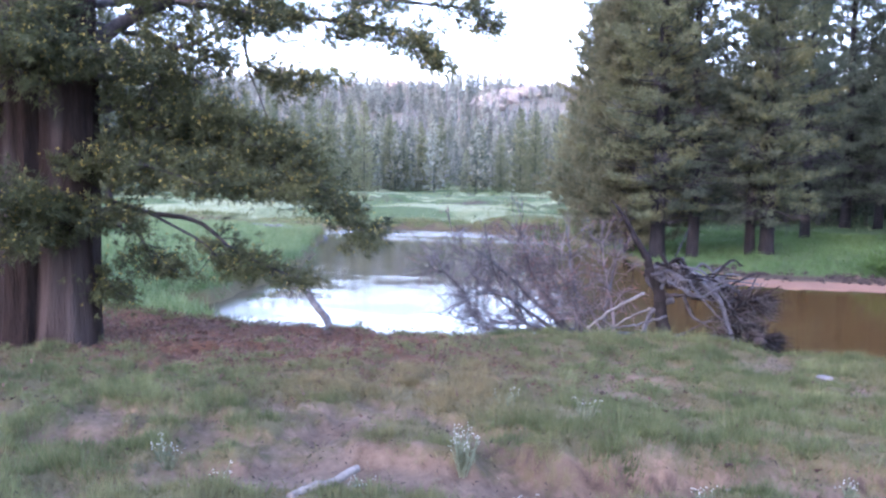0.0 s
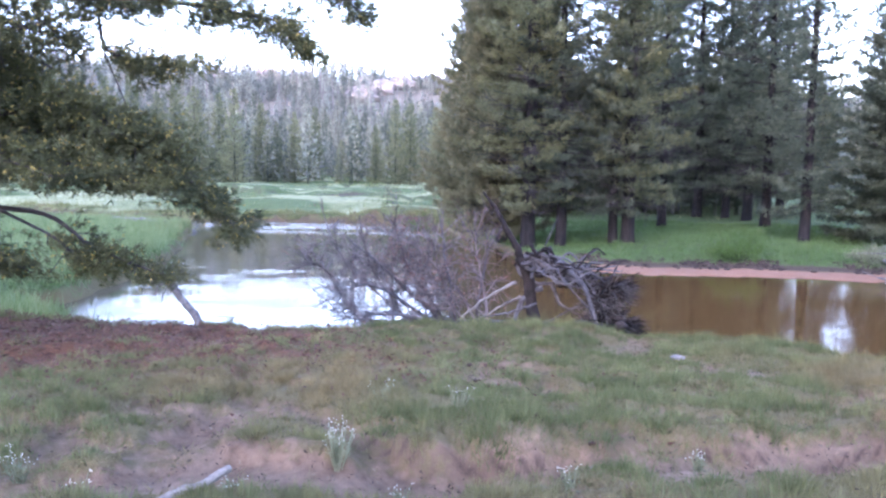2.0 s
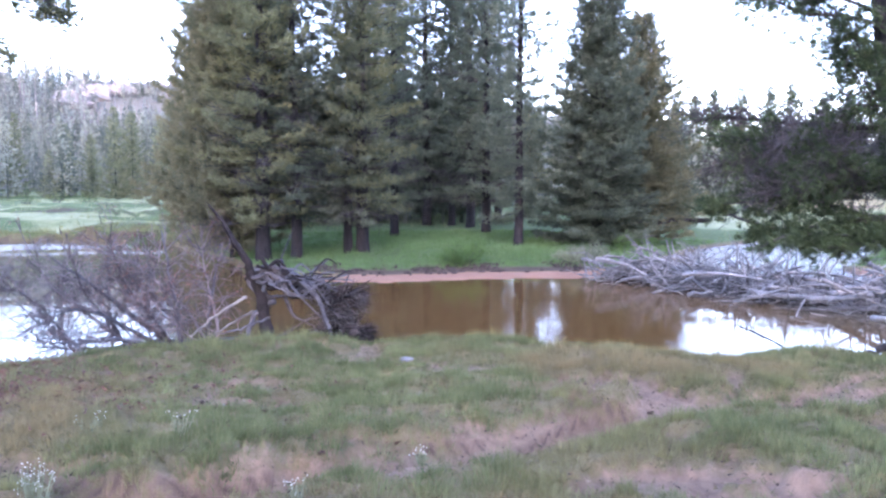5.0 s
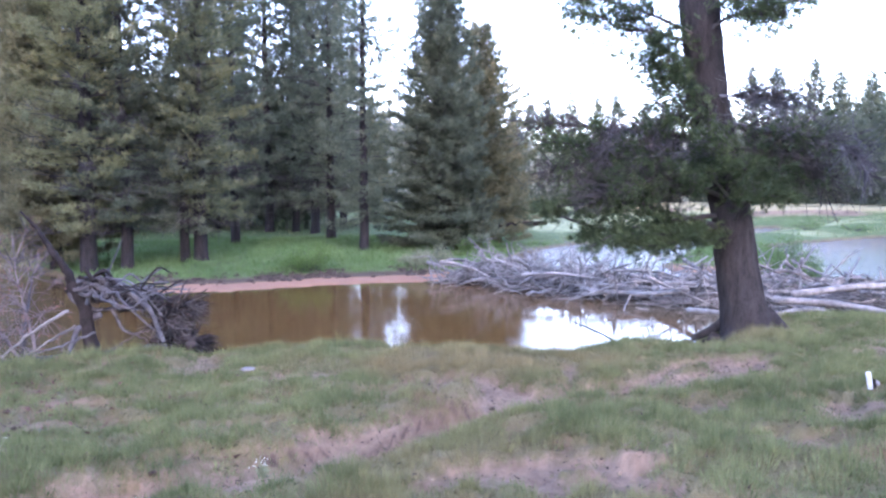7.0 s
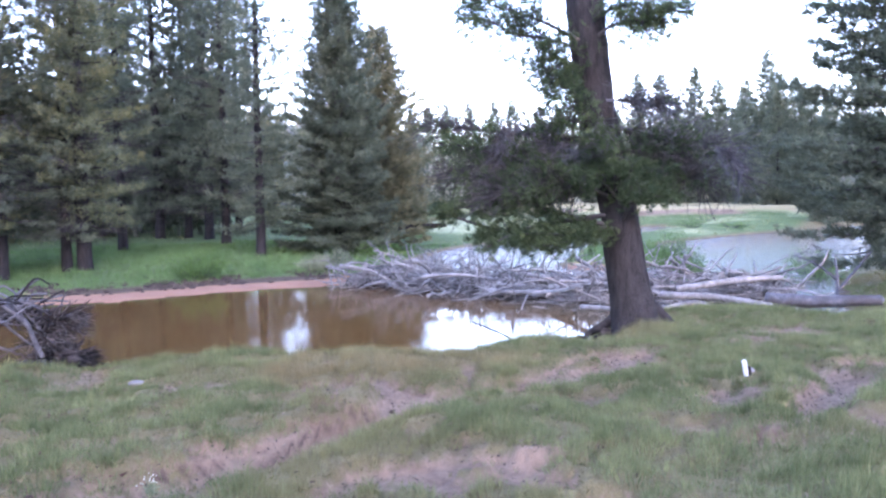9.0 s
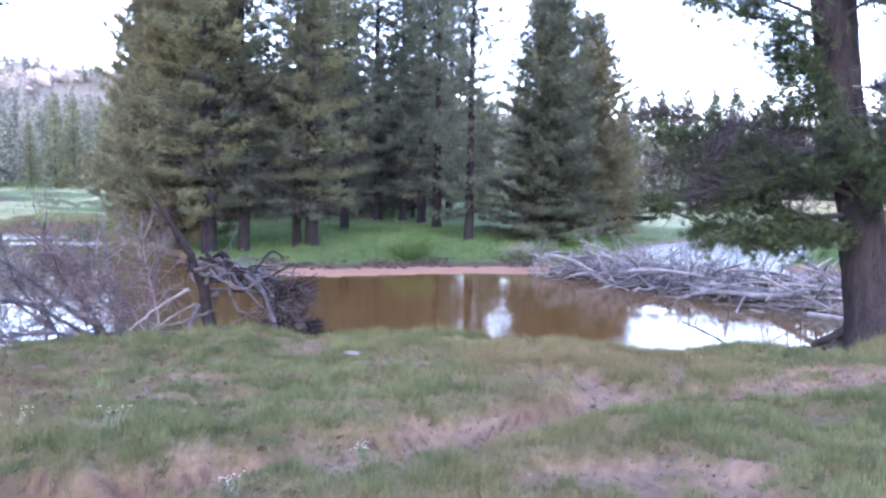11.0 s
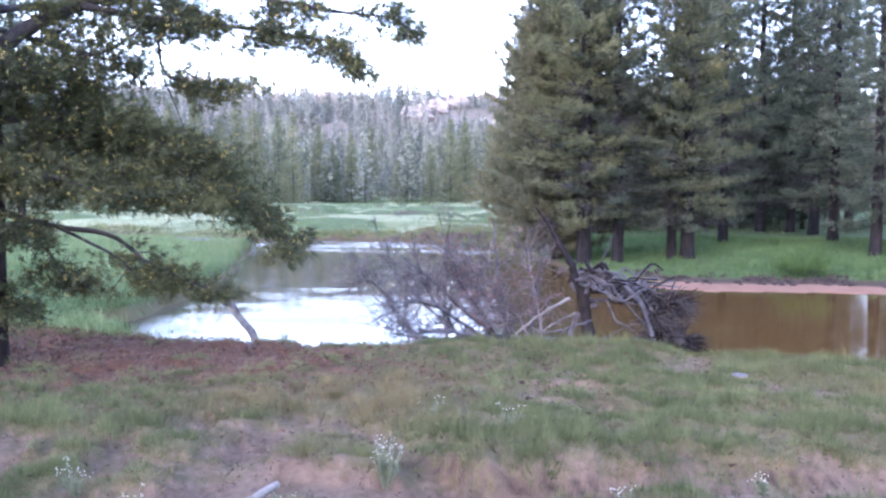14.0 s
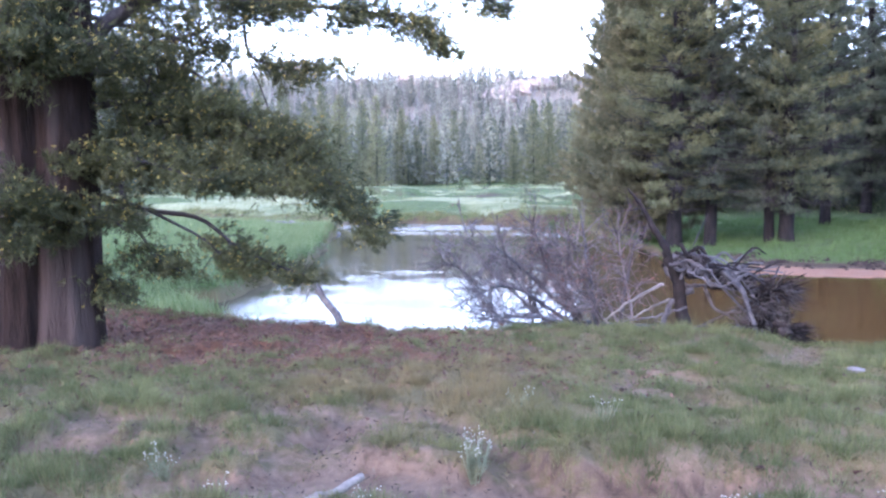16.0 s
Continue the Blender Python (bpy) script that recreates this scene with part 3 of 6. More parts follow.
        scarp = np.maximum(scarp, along * ease(past, -0.4, 0.2) * (1 - ease(past, 0.9, 1.6)))
    lip_a = LIP[:, 0]
    lip_off = r - lip_radius(az)
    lip_on = ease(az, lip_a[0] - 3, lip_a[0] + 2) * (1 - ease(az, lip_a[-1] - 2, lip_a[-1] + 3)) * (0.35 + 0.65 * ease(vnoise(az * 0.3, 0 * az + 2.2, 59), 0.25, 0.5))
    z = z + 0.075 * lip_on * ease(lip_off, -0.03, 0.02) * (1 - ease(lip_off, 0.1, 1.6)) - 0.02 * lip_on * ease(lip_off, -0.5, -0.1) * (1 - ease(lip_off, -0.03, 0.02))
    # band below the turf edge: dark soil, with the overhang's shade painted in
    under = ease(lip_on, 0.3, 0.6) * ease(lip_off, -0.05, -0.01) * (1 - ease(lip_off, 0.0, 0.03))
    wob = 0.16 * (fbm(x * 2.2, y * 2.2, 55) - 0.5) * 2
    cut = np.exp(-(((soil_d + wob) / 0.24) ** 2)) * near
    z = z - 0.085 * cut
    patch = np.zeros(np.shape(x))
    for px, py, rx, ry in PATCHES:
        patch = np.maximum(patch, np.exp(-(((x - px) / (0.95 * rx)) ** 2 + ((y - py) / (0.95 * ry)) ** 2)))
    grain = fbm(x * 1.3, y * 1.3, 61)
    bare = bare_run(x, y) + 0.22 * (fbm(x * 4.1, y * 4.1, 62) - 0.5) + 0.08 * (fbm(x * 13, y * 13, 65, 2) - 0.5)
    trod = (1 - ease(bare, -0.05, 0.09)) * near
    thick = 0.442 - 0.075 * ease(x, 0.5, 4.0) - 0.03 * ease(y, 6.0, 8.0)
    tuft = ease(fbm(x * 3.0 + 0.8 * grain, y * 3.5, 131), thick - 0.035, thick + 0.045) * (1 - trod)
    z = z - 0.035 * trod + 0.065 * (tuft - 0.5) * near * ease(s, 0.3, 1.0)
    soil = np.maximum(np.exp(-(((soil_d + wob) / 0.27) ** 2)) * 0.95, patch) * near
    soil = np.maximum(np.maximum(soil * 0.9, trod), near * (0.05 + 0.46 * (1 - tuft) + 0.12 * ease(grain, 0.52, 0.74)))
    litter = np.exp(-(((x + 5.2) / 3.3) ** 2 + ((y - 6.95) / 1.65) ** 2)) * 1.4 * near
    litter = np.maximum(litter, near * ease(-x, 1.6, 3.0) * (1 - ease(s, 1.4, 2.6)) * 1.0)
    sand = np.maximum(bar * ease(s, -3.0, -0.4) * (1 - ease(s, 0.9, 1.5)), (1 - near) * (1 - left) * (1 - ease(s, 0.15, 0.5)) * 0.35 * (1 - ease(r, 27, 31) * (1 - ease(x, -2, 2))))
    island = np.exp(-(((x - 17.8) / 1.6) ** 2 + ((y - 19.4) / 1.0) ** 2))
    sand = np.maximum(sand, island * 1.1)
    mud = np.where(s < -0.3, 0.6 * (1 - bar), np.where(s < 0.30, 0.55 * (1 - bar) * (1 - 0.9 * left), 0.0))
    mud = np.maximum(mud, np.exp(-((cut_d / 0.8) ** 2)) * (r > 40) * 0.75)
    mud = np.maximum(mud, 0.9 * np.exp(-(((x + 6.5) / 3.2) ** 2 + ((y - 39) / 3.0) ** 2)) * (1 - ease(s, 0.5, 1.0)) * (s > 0))
    # under: the mud tone stands in for shade below the turf edge
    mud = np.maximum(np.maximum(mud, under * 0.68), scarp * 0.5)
    soil = np.maximum(soil, lip_on * ease(lip_off, -0.5, -0.2) * (1 - ease(lip_off, -0.03, 0.03)) * 0.6)
    mud = np.maximum(mud, bar * ease(s, 0.9, 1.3) * (1 - ease(s, 1.6, 2.2)) * 0.75)
    mud = np.maximum(mud, brink * ease(s, -0.2, 0.0) * (1 - ease(s, 0.3, 0.6)) * 0.35 * ease(fbm(x * 0.4, y * 0.4, 78), 0.48, 0.6))
    mead = (1 - near) * ease(s + 0.25 * left, 0.25, 0.7) * (1 - bar * (1 - ease(s, 1.5, 2.0)))
    pale = mead * np.maximum(ease(r, 36, 46), 0) * (-0.25 + 4.6 * (fbm(x * 0.10, y * 0.20, 71, 5) - 0.38)) * (1 - ease(az, -3, 2) * (1 - ease(az, 27, 31)))
    pale = pale * (1 - scarp)
    pale = np.maximum(pale, mead * left * (0.25 + 0.5 * fbm(x * 0.5, y * 0.5, 73)))
    tan_band = mead * terrace
    lush = mead * 1.0
    dry = tan_band
    cutbank = terrace * (1 - terrace) * 4
    soil = np.maximum(soil, cutbank * 1.2)
    forest = ease(hill + back, 0.6, 3.0) * 1.2
    return z, dict(soil=soil, tuft=tuft, under=under, lip=lip_on * ease(lip_off, -0.03, 0.03) * (1 - ease(lip_off, 0.3, 0.6)), litter=litter, sand=sand, mud=mud, lush=lush, pale=pale, dry=dry, forest=forest), s, near


def height(x, y):
    return float(land(np.array([x]), np.array([y]))[0][0])


def build_ground():
    az = np.radians(np.concatenate([np.arange(-62, 74, 0.32), np.arange(74, 298, 4.0)]))
    r = np.concatenate([[0.3, 0.8, 1.4], np.geomspace(1.8, 2.9, 12)[:-1], np.geomspace(2.9, 9.0, 105)[:-1], np.geomspace(9.0, 30.0, 88)[:-1], 30.0 * 1.018 ** np.arange(0, 55), 80.0 * 1.033 ** np.arange(0, 108)])
    aa, rr = np.meshgrid(az, r)
    x, y = rr * np.sin(aa), rr * np.cos(aa)
    z, cover, s, near = land(x, y)
    g = Geo()
    n, m = z.shape
    i = np.arange(n - 1)[:, None] * m
    j = np.arange(m)[None]
    k = (j + 1) % m
    g.add(np.stack([x, y, z], -1).reshape(-1, 3), None, np.stack([i + j, i + k, i + m + k, i + m + j], -1).reshape(-1, 4))
    c = height(0, 0)
    g.add([(0, 0, c)])
    g.tri.append(np.array([(q, n * m, (q + 1) % m) for q in range(m)])[:, [0, 1, 2]])
    me = g.mesh("ground", GROUND)
    for name, values in cover.items():
        a = me.attributes.new(name, "FLOAT", "POINT")
        a.data.foreach_set("value", np.append(values.ravel(), 0.0).astype(np.float32))
    me.flip_normals()
    ob = new("ground", me)
    return tagged(ob, "grassy riverside meadow ground with bare soil, sand bar and wooded hills", "ground", kind="structure")


def build_water():
    xs, ys = np.linspace(-62, 74, 280), np.linspace(6.5, 54, 260)
    x, y = np.meshgrid(xs, ys)
    g = Geo()
    n, m = x.shape
    i = np.arange(n - 1)[:, None] * m
    j = np.arange(m - 1)[None]
    g.add(np.stack([x, y, 0 * x], -1).reshape(-1, 3), None, np.stack([i + j, i + j + 1, i + m + j + 1, i + m + j], -1).reshape(-1, 4))
    me = g.mesh("water", WATER)
    clear = np.maximum(1 - ease(x + 0.15 * (y - 14), -4.0, 1.0), ease(x, 9.5, 12.0))
    calm = ease(x, -3.0, 0.5) * (1 - ease(x, 7.5, 10.5)) * (1 - ease(y, 20, 22))
    rip = 0.007 + (1 - ease(x, -4, -1)) * (0.001 + 0.014 * ease(fbm(x * 0.8, y * 2.6, 83), 0.52, 0.66)) + 0.07 * ease(fbm(x * 0.7, y * 2.2, 81), 0.50, 0.66) * (1 - 0.75 * ease(y, 14, 17)) * (1 - calm) * ease(y, 8, 11) * (1 - ease(y, 26, 34)) + 0.14 * ease(y, 29, 37) * (1 - ease(x, 0, 6)) * ease(fbm(x * 0.25, y * 0.7, 82), 0.40, 0.56) + 0.30 * ease(x, 12.0, 14) * (1 - calm)
    rip = np.where(calm > 0.5, 0.014, rip)
    for name, values in (("clear", clear), ("ripple", rip)):
        a = me.attributes.new(name, "FLOAT", "POINT")
        a.data.foreach_set("value", values.ravel().astype(np.float32))
    return tagged(new("water", me), "still brown river water mirroring sky and trees", "river", kind="structure")


build_ground()
build_water()


# ---- where things stand ----
GROVE_SPOTS = []
GROVE_SPOTS.append(('lodge', (2.46, 26.53), 130, 0.88, 1.1))
GROVE_SPOTS.append(('slim', (1.97, 26.78), 200, 0.85, 1.0))
GROVE_SPOTS.append(('rust', (-2.1, 28.32), 60, 0.95, 1.4))
GROVE_SPOTS.append(('slim', (7.41, 41.29), 20, 1.25, 1.05))
GROVE_SPOTS.append(('slim', (8.83, 41.01), 75, 1.05, 1.1))
GROVE_SPOTS.append(('slim', (9.4, 38.82), 75, 1.25, 1.0))
GROVE_SPOTS.append(('airy', (11.87, 42.31), 75, 1.2, 1.0))
GROVE_SPOTS.append(('cone', (20.19, 36.77), 75, 0.5, 1.0))
GROVE_SPOTS.append(('slim', (5.11, 45.66), 33, 1.3, 1.0))
GROVE_SPOTS.append(('lodge', (15.67, 47.43), 175, 0.5, 1.0))
GROVE_SPOTS.append(('slim', (-0.73, 39.94), 15, 1.3, 1.0))
GROVE_SPOTS.append(('slim', (-12.55, 10.1), 77, 1.0, 1.0))
GROVE_SPOTS.append(('lodge', (-11.37, 8.36), 37, 0.9, 1.0))
GROVE_SPOTS.append(('slim', (-31.23, 33.93), 137, 1.1, 1.0))
GROVE_SPOTS.append(('slim', (9.21, 34.75), 115, 1.1, 1.0))
GROVE_SPOTS.append(('slim', (4.4, 32.65), 315, 1.0, 1.0))
GROVE_SPOTS.append(('rust', (-4.6, 41.7), 15, 1.1, 1.1))
SHRUB_SPOTS = []
SHRUB_SPOTS.append(((5.31, 22.94), 1.7, 1.0, 900, 'green', 'round bright green willow bush on the far bank'))
SHRUB_SPOTS.append(((9.66, 23.0), 1.8, 0.7, 700, 'sage', 'low grey-green bush beside the dam'))
SHRUB_SPOTS.append(((8.86, 22.78), 1.2, 0.6, 400, 'sage', 'low grey-green bush beside the dam'))
SHRUB_SPOTS.append(((20.04, 18.19), 2.6, 1.5, 1000, 'green', 'tall green riverside willow on the spit'))
SHRUB_SPOTS.append(((19.23, 16.85), 1.8, 1.2, 700, 'green', 'tall green riverside willow on the spit'))
SHRUB_SPOTS.append(((20.41, 12.77), 2.2, 1.0, 700, 'green', 'green bush on the bank of the side channel'))
SHRUB_SPOTS.append(((12.72, 26.01), 1.6, 0.8, 500, 'green', 'green bush under the pines'))
SHRUB_SPOTS.append(((-29.22, 90.35), 2.6, 2.6, 300, 'green', 'small young bush in the meadow'))
SHRUB_SPOTS.append(((-27.21, 94.1), 3.0, 1.7, 300, 'green', 'low bush in the meadow'))
SHRUB_SPOTS.append(((-22.21, 87.17), 3.0, 1.5, 300, 'green', 'low bush in the meadow'))
SHRUB_SPOTS.append(((-14.63, 78.6), 4.0, 1.3, 300, 'sage', 'low sage bush in the meadow'))
SHRUB_SPOTS.append(((-6.85, 37.33), 3.0, 0.7, 500, 'green', 'overhanging shrub on the eroded bank'))
SHRUB_SPOTS.append(((-15.82, 68.14), 4.0, 1.1, 300, 'sage', 'low sage bush in the meadow'))
SHRUB_SPOTS.append(((36.73, 31.01), 2.5, 0.7, 250, 'green', 'low bush on the gravel flat'))
SHRUB_SPOTS.append(((39.71, 30.5), 2.5, 0.6, 250, 'green', 'low bush on the gravel flat'))
FLOWER_SPOTS = []
FLOWER_SPOTS.append(((-1.24, 3.84), 0.28, 26))
FLOWER_SPOTS.append(((-2.8, 3.32), 0.2, 10))
FLOWER_SPOTS.append(((-0.67, 4.69), 0.18, 6))
FLOWER_SPOTS.append(((-1.24, 4.87), 0.14, 5))
FLOWER_SPOTS.append(((0.04, 3.63), 0.14, 7))
FLOWER_SPOTS.append(((-1.64, 3.36), 0.08, 6))
FLOWER_SPOTS.append(((0.75, 4.08), 0.12, 7))
FLOWER_SPOTS.append(((-2.4, 3.18), 0.14, 6))
FLOWER_SPOTS.append(((-0.85, 3.71), 0.1, 8))
STONE_SPOTS = []
STONE_SPOTS.append(((0.19, 4.04), (0.05, 0.035, 0.03)))
STONE_SPOTS.append(((0.19, 4.04), (0.06, 0.04, 0.03)))
STONE_SPOTS.append(((1.15, 7.42), (0.07, 0.05, 0.03)))
STONE_SPOTS.append(((5.86, 4.2), (0.05, 0.04, 0.03)))
STONE_SPOTS.append(((1.03, 7.41), (0.07, 0.05, 0.03)))
STONE_SPOTS.append(((-0.5, 5.77), (0.04, 0.03, 0.03)))
STONE_SPOTS.append(((1.16, 7.41), (0.08, 0.05, 0.03)))
MEADOW_SPOTS = []
MEADOW_SPOTS.append(((-24.4, 122.6), 1.0))
MEADOW_SPOTS.append(((-27.44, 125.03), 1.1))
MEADOW_SPOTS.append(((-48.68, 107.52), 1.0))
MEADOW_SPOTS.append(((-19.54, 118.4), 0.9))
MEADOW_SPOTS.append(((-16.31, 108.79), 0.9))
MEADOW_SPOTS.append(((-33.61, 135.91), 0.8))
MEADOW_SPOTS.append(((-39.87, 144.62), 0.9))
MEADOW_SPOTS.append(((-39.78, 134.24), 0.6))
MEADOW_SPOTS.append(((-48.16, 144.19), 1.0))
MEADOW_SPOTS.append(((-51.31, 140.97), 1.0))
MEADOW_SPOTS.append(((-55.25, 141.63), 0.8))
MEADOW_SPOTS.append(((-57.17, 138.71), 1.1))
MEADOW_SPOTS.append(((-53.7, 112.91), 1.0))
MEADOW_SPOTS.append(((-55.69, 108.58), 1.1))
MEADOW_SPOTS.append(((-61.9, 114.36), 1.2))
MEADOW_SPOTS.append(((-59.46, 104.27), 1.0))
MEADOW_SPOTS.append(((-61.44, 100.79), 1.1))
MEADOW_SPOTS.append(((-68.12, 104.86), 1.2))
MEADOW_SPOTS.append(((-67.09, 97.13), 1.1))
MEADOW_SPOTS.append(((-70.95, 96.83), 1.2))
MEADOW_SPOTS.append(((-68.62, 86.04), 1.1))
MEADOW_SPOTS.append(((-65.44, 75.68), 1.1))
MEADOW_SPOTS.append(((-68.3, 73.11), 1.0))
MEADOW_SPOTS.append(((-67.43, 67.01), 1.1))
VALLEY_SPOTS = []
VALLEY_SPOTS.append(((66.3, 89.9), 1.36))
VALLEY_SPOTS.append(((68.4, 97.4), 1.05))
VALLEY_SPOTS.append(((65.6, 100.5), 1.06))
VALLEY_SPOTS.append(((62.5, 102.5), 1.05))
VALLEY_SPOTS.append(((52.96, 66.54), 0.73))
VALLEY_SPOTS.append(((68.15, 66.27), 1.04))
VALLEY_SPOTS.append(((73.66, 67.72), 1.07))
VALLEY_SPOTS.append(((74.85, 63.35), 1.09))
VALLEY_SPOTS.append(((70.28, 56.32), 0.92))
VALLEY_SPOTS.append(((63.66, 45.2), 0.96))
VALLEY_SPOTS.append(((59.29, 40.98), 0.76))
VALLEY_SPOTS.append(((67.29, 50.4), 0.85))
VALLEY_SPOTS.append(((62.54, 41.54), 0.75))
VALLEY_SPOTS.append(((59.07, 37.71), 0.64))
VALLEY_SPOTS.append(((61.09, 72.81), 0.79))
VALLEY_SPOTS.append(((67.61, 73.75), 0.81))
VALLEY_SPOTS.append(((62.76, 64.59), 0.74))
VALLEY_SPOTS.append(((58.6, 101.3), 1.0))
VALLEY_SPOTS.append(((54.8, 100.0), 0.98))
VALLEY_SPOTS.append(((51.21, 31.41), 0.56))
VALLEY_SPOTS.append(((63.8, 56.26), 0.69))
VALLEY_SPOTS.append(((79.3, 61.04), 0.76))
ROCK_SPOTS = []
ROCK_SPOTS.append((-73.5, 290.87, 4.5))
ROCK_SPOTS.append((-68.07, 302.44, 4.5))
ROCK_SPOTS.append((-58.86, 309.46, 4.5))
ROCK_SPOTS.append((-54.0, 315.41, 4.5))
ROCK_SPOTS.append((-70.02, 260.78, 4.5))
ROCK_SPOTS.append((-66.5, 272.0, 4.5))
ROCK_SPOTS.append((-52.02, 325.88, 4.5))
ROCK_SPOTS.append((-60.45, 283.64, 4.5))
ROCK_SPOTS.append((-123.36, 306.1, 4.5))
ROCK_SPOTS.append((-106.11, 301.92, 4.5))
ROCK_SPOTS.append((-145.68, 307.24, 4.5))
CONE_SPOTS = []
CONE_SPOTS.append((-0.8, 6.42))
CONE_SPOTS.append((-0.71, 6.09))
CONE_SPOTS.append((-0.51, 5.77))
CONE_SPOTS.append((-0.43, 5.61))
CONE_SPOTS.append((-1.51, 5.78))
CONE_SPOTS.append((-0.92, 5.11))
CONE_SPOTS.append((-0.37, 5.38))
CONE_SPOTS.append((-0.16, 4.57))
CONE_SPOTS.append((0.87, 5.75))
CONE_SPOTS.append((-1.53, 4.38))
CONE_SPOTS.append((-5.21, 5.2))
CONE_SPOTS.append((-4.42, 4.86))
CONE_SPOTS.append((-4.3, 5.2))
CONE_SPOTS.append((-4.02, 5.63))
CONE_SPOTS.append((-3.76, 4.74))
CONE_SPOTS.append((0.18, 4.4))
CONE_SPOTS.append((-0.57, 5.81))
CONE_SPOTS.append((0.12, 4.28))
CONE_SPOTS.append((2.32, 5.48))
CONE_SPOTS.append((2.71, 5.12))
CONE_SPOTS.append((5.35, 4.97))
CONE_SPOTS.append((5.58, 4.0))


# ---- conifers ----
def conifer(seed, tall, reach, girth, clear, limbs, tufts, needle, needle_w, count, shape=0.8, droop=-0.15, bare=0.0, twigs=0.16, least=9):
    """Trunk, limbs and crown of a pine; each is a Geo with its foot at the origin."""
    rng = np.random.default_rng(seed)
    trunk, wood, crown = Geo(), Geo(), Geo()
    hs = np.concatenate([[-0.25, 0.0, 0.4], np.linspace(1.0, tall, 11)])
    wob = np.cumsum(rng.normal(0, 0.012 * tall / 13, (14, 2)), 0)
    axis = np.column_stack([wob[:, 0], wob[:, 1], hs])
    flare = 1 + 0.12 * np.exp(-np.maximum(hs, 0) / 0.3)
    trunk.tube(axis, np.maximum(girth * (1 - np.clip(hs / tall, 0, 1)) ** 0.85 * flare, 0.02), 12, rng, 0.06)
    cs, ds = [], []
    for k in range(limbs):
        f = clear + (1 - clear) * ((k + rng.random()) / limbs)
        z = f * tall
        u = (f - clear) / (1 - clear)
        length = reach * ((1 - u) ** shape) * (0.55 + 0.45 * min(1, u * 5 + 0.5)) * rng.uniform(0.6, 1.15) + 0.22
        a = k * 2.39996 + rng.uniform(-0.5, 0.5)
        out = np.array([math.sin(a), math.cos(a), 0])
        side = np.array([out[1], -out[0], 0])
        foot = np.array([np.interp(z, hs, axis[:, 0]), np.interp(z, hs, axis[:, 1]), z])
        rise = droop + 0.85 * u + rng.uniform(-0.12, 0.12)
        q = np.linspace(0, 1, 6)
        path = foot + np.outer(q, out) * length + np.outer(rise * q + (0.22 - 0.1 * u) * q**2.2, [0, 0, length]) + np.outer(rng.uniform(-0.12, 0.12) * length * q**2, side)
        wood.tube(path[::2] if twigs else path[::5], np.linspace(0.010 + 0.012 * length, 0.004, 3 if twigs else 2), 4 if twigs else 3)
        if rng.random() < bare * (1 - u) ** 2:
            n_dead = int(14 * length)
            dead = foot + (path[-1] - foot) * rng.uniform(0.2, 1.0, (n_dead, 1))
            wood.sticks(dead, dead + rng.normal(0, 0.22, (n_dead, 3)) + out * 0.2, 0.010, 0.004)
            continue
        m = max(least, int(length * tufts * (1.12 - 0.25 * u)))
        sp = rng.uniform(0.06, 1.0, m) ** 0.85
        at = np.stack([np.interp(sp, q, path[:, c]) for c in range(3)], 1)
        off = rng.uniform(-1, 1, m) * (0.10 + 0.42 * length * (1.05 - sp) * 0.8)
        pos = at + off[:, None] * side + np.column_stack([rng.normal(0, 0.03, (m, 2)), rng.normal(0.02, 0.06, m)])
        way = out * (0.5 + sp[:, None] * 0.6) + np.sign(off)[:, None] * side * 0.6 + np.array([0, 0, 1]) * rng.uniform(0.15, 1.0, (m, 1))
        near = (np.abs(off) > 0.12) & (rng.random(m) < twigs)
        if near.any():
            wood.sticks(at[near], pos[near], 0.006, 0.003)
        cs.append(pos)
        ds.append(way)
    crown.needles(np.vstack(cs), np.vstack(ds), needle, needle_w, count, rng)
    return trunk, wood, crown


def pine(name, label, geos, bark, leaf, at, turn=0.0, group=""):
    x, y = at
    ob = thing(name, label, "tree", (x, y, height(x, y) - 0.05), group)
    ob.rotation_euler = (0, 0, radians(turn))
    part("trunk", geos[0], bark, ob)
    tagged(part("branchwork", geos[1], LIMB, ob), kind="stuff")
    part("crown", geos[2], leaf, ob, "needled foliage", smooth=False)
    return ob


def again(ob, at, turn, size=1.0, label="", tall=1.0):
    x, y = at
    m = Matrix.Translation((x, y, height(x, y) - 0.05)) @ pose(0, 0, 0, 0, 0, turn)
    o = copy_thing(ob, m)
    o.scale = (size, size, size * tall)
    return tagged(o, label)


GROVE = "pines across the pool"
lodge = pine("lodgepole_pine", "tall dense olive-green lodgepole pine with dark trunk on the far bank", conifer(11, 16.5, 2.45, 0.27, 0.085, 205, 26, 0.17, 0.036, 9, 0.46, droop=-0.28, bare=0.45), BARK_DARK, NEEDLE_OLIVE, (-1.04, 26.23), 0, GROVE)
slim = pine("lodgepole_pine", "slender dark green lodgepole pine in the far grove", conifer(12, 15.0, 1.9, 0.20, 0.085, 180, 26, 0.17, 0.037, 9, 0.44, droop=-0.28, bare=0.45), BARK_DARK, NEEDLE_DARK, (0.11, 26.25), 40, GROVE)
airy = pine("lodgepole_pine", "thin open-crowned pine with sky showing through its limbs", conifer(13, 15.0, 1.75, 0.19, 0.07, 120, 24, 0.18, 0.038, 9, 0.5, droop=-0.28, bare=0.2), BARK_DARK, NEEDLE_DARK, (8.56, 27.65), 10, GROVE)
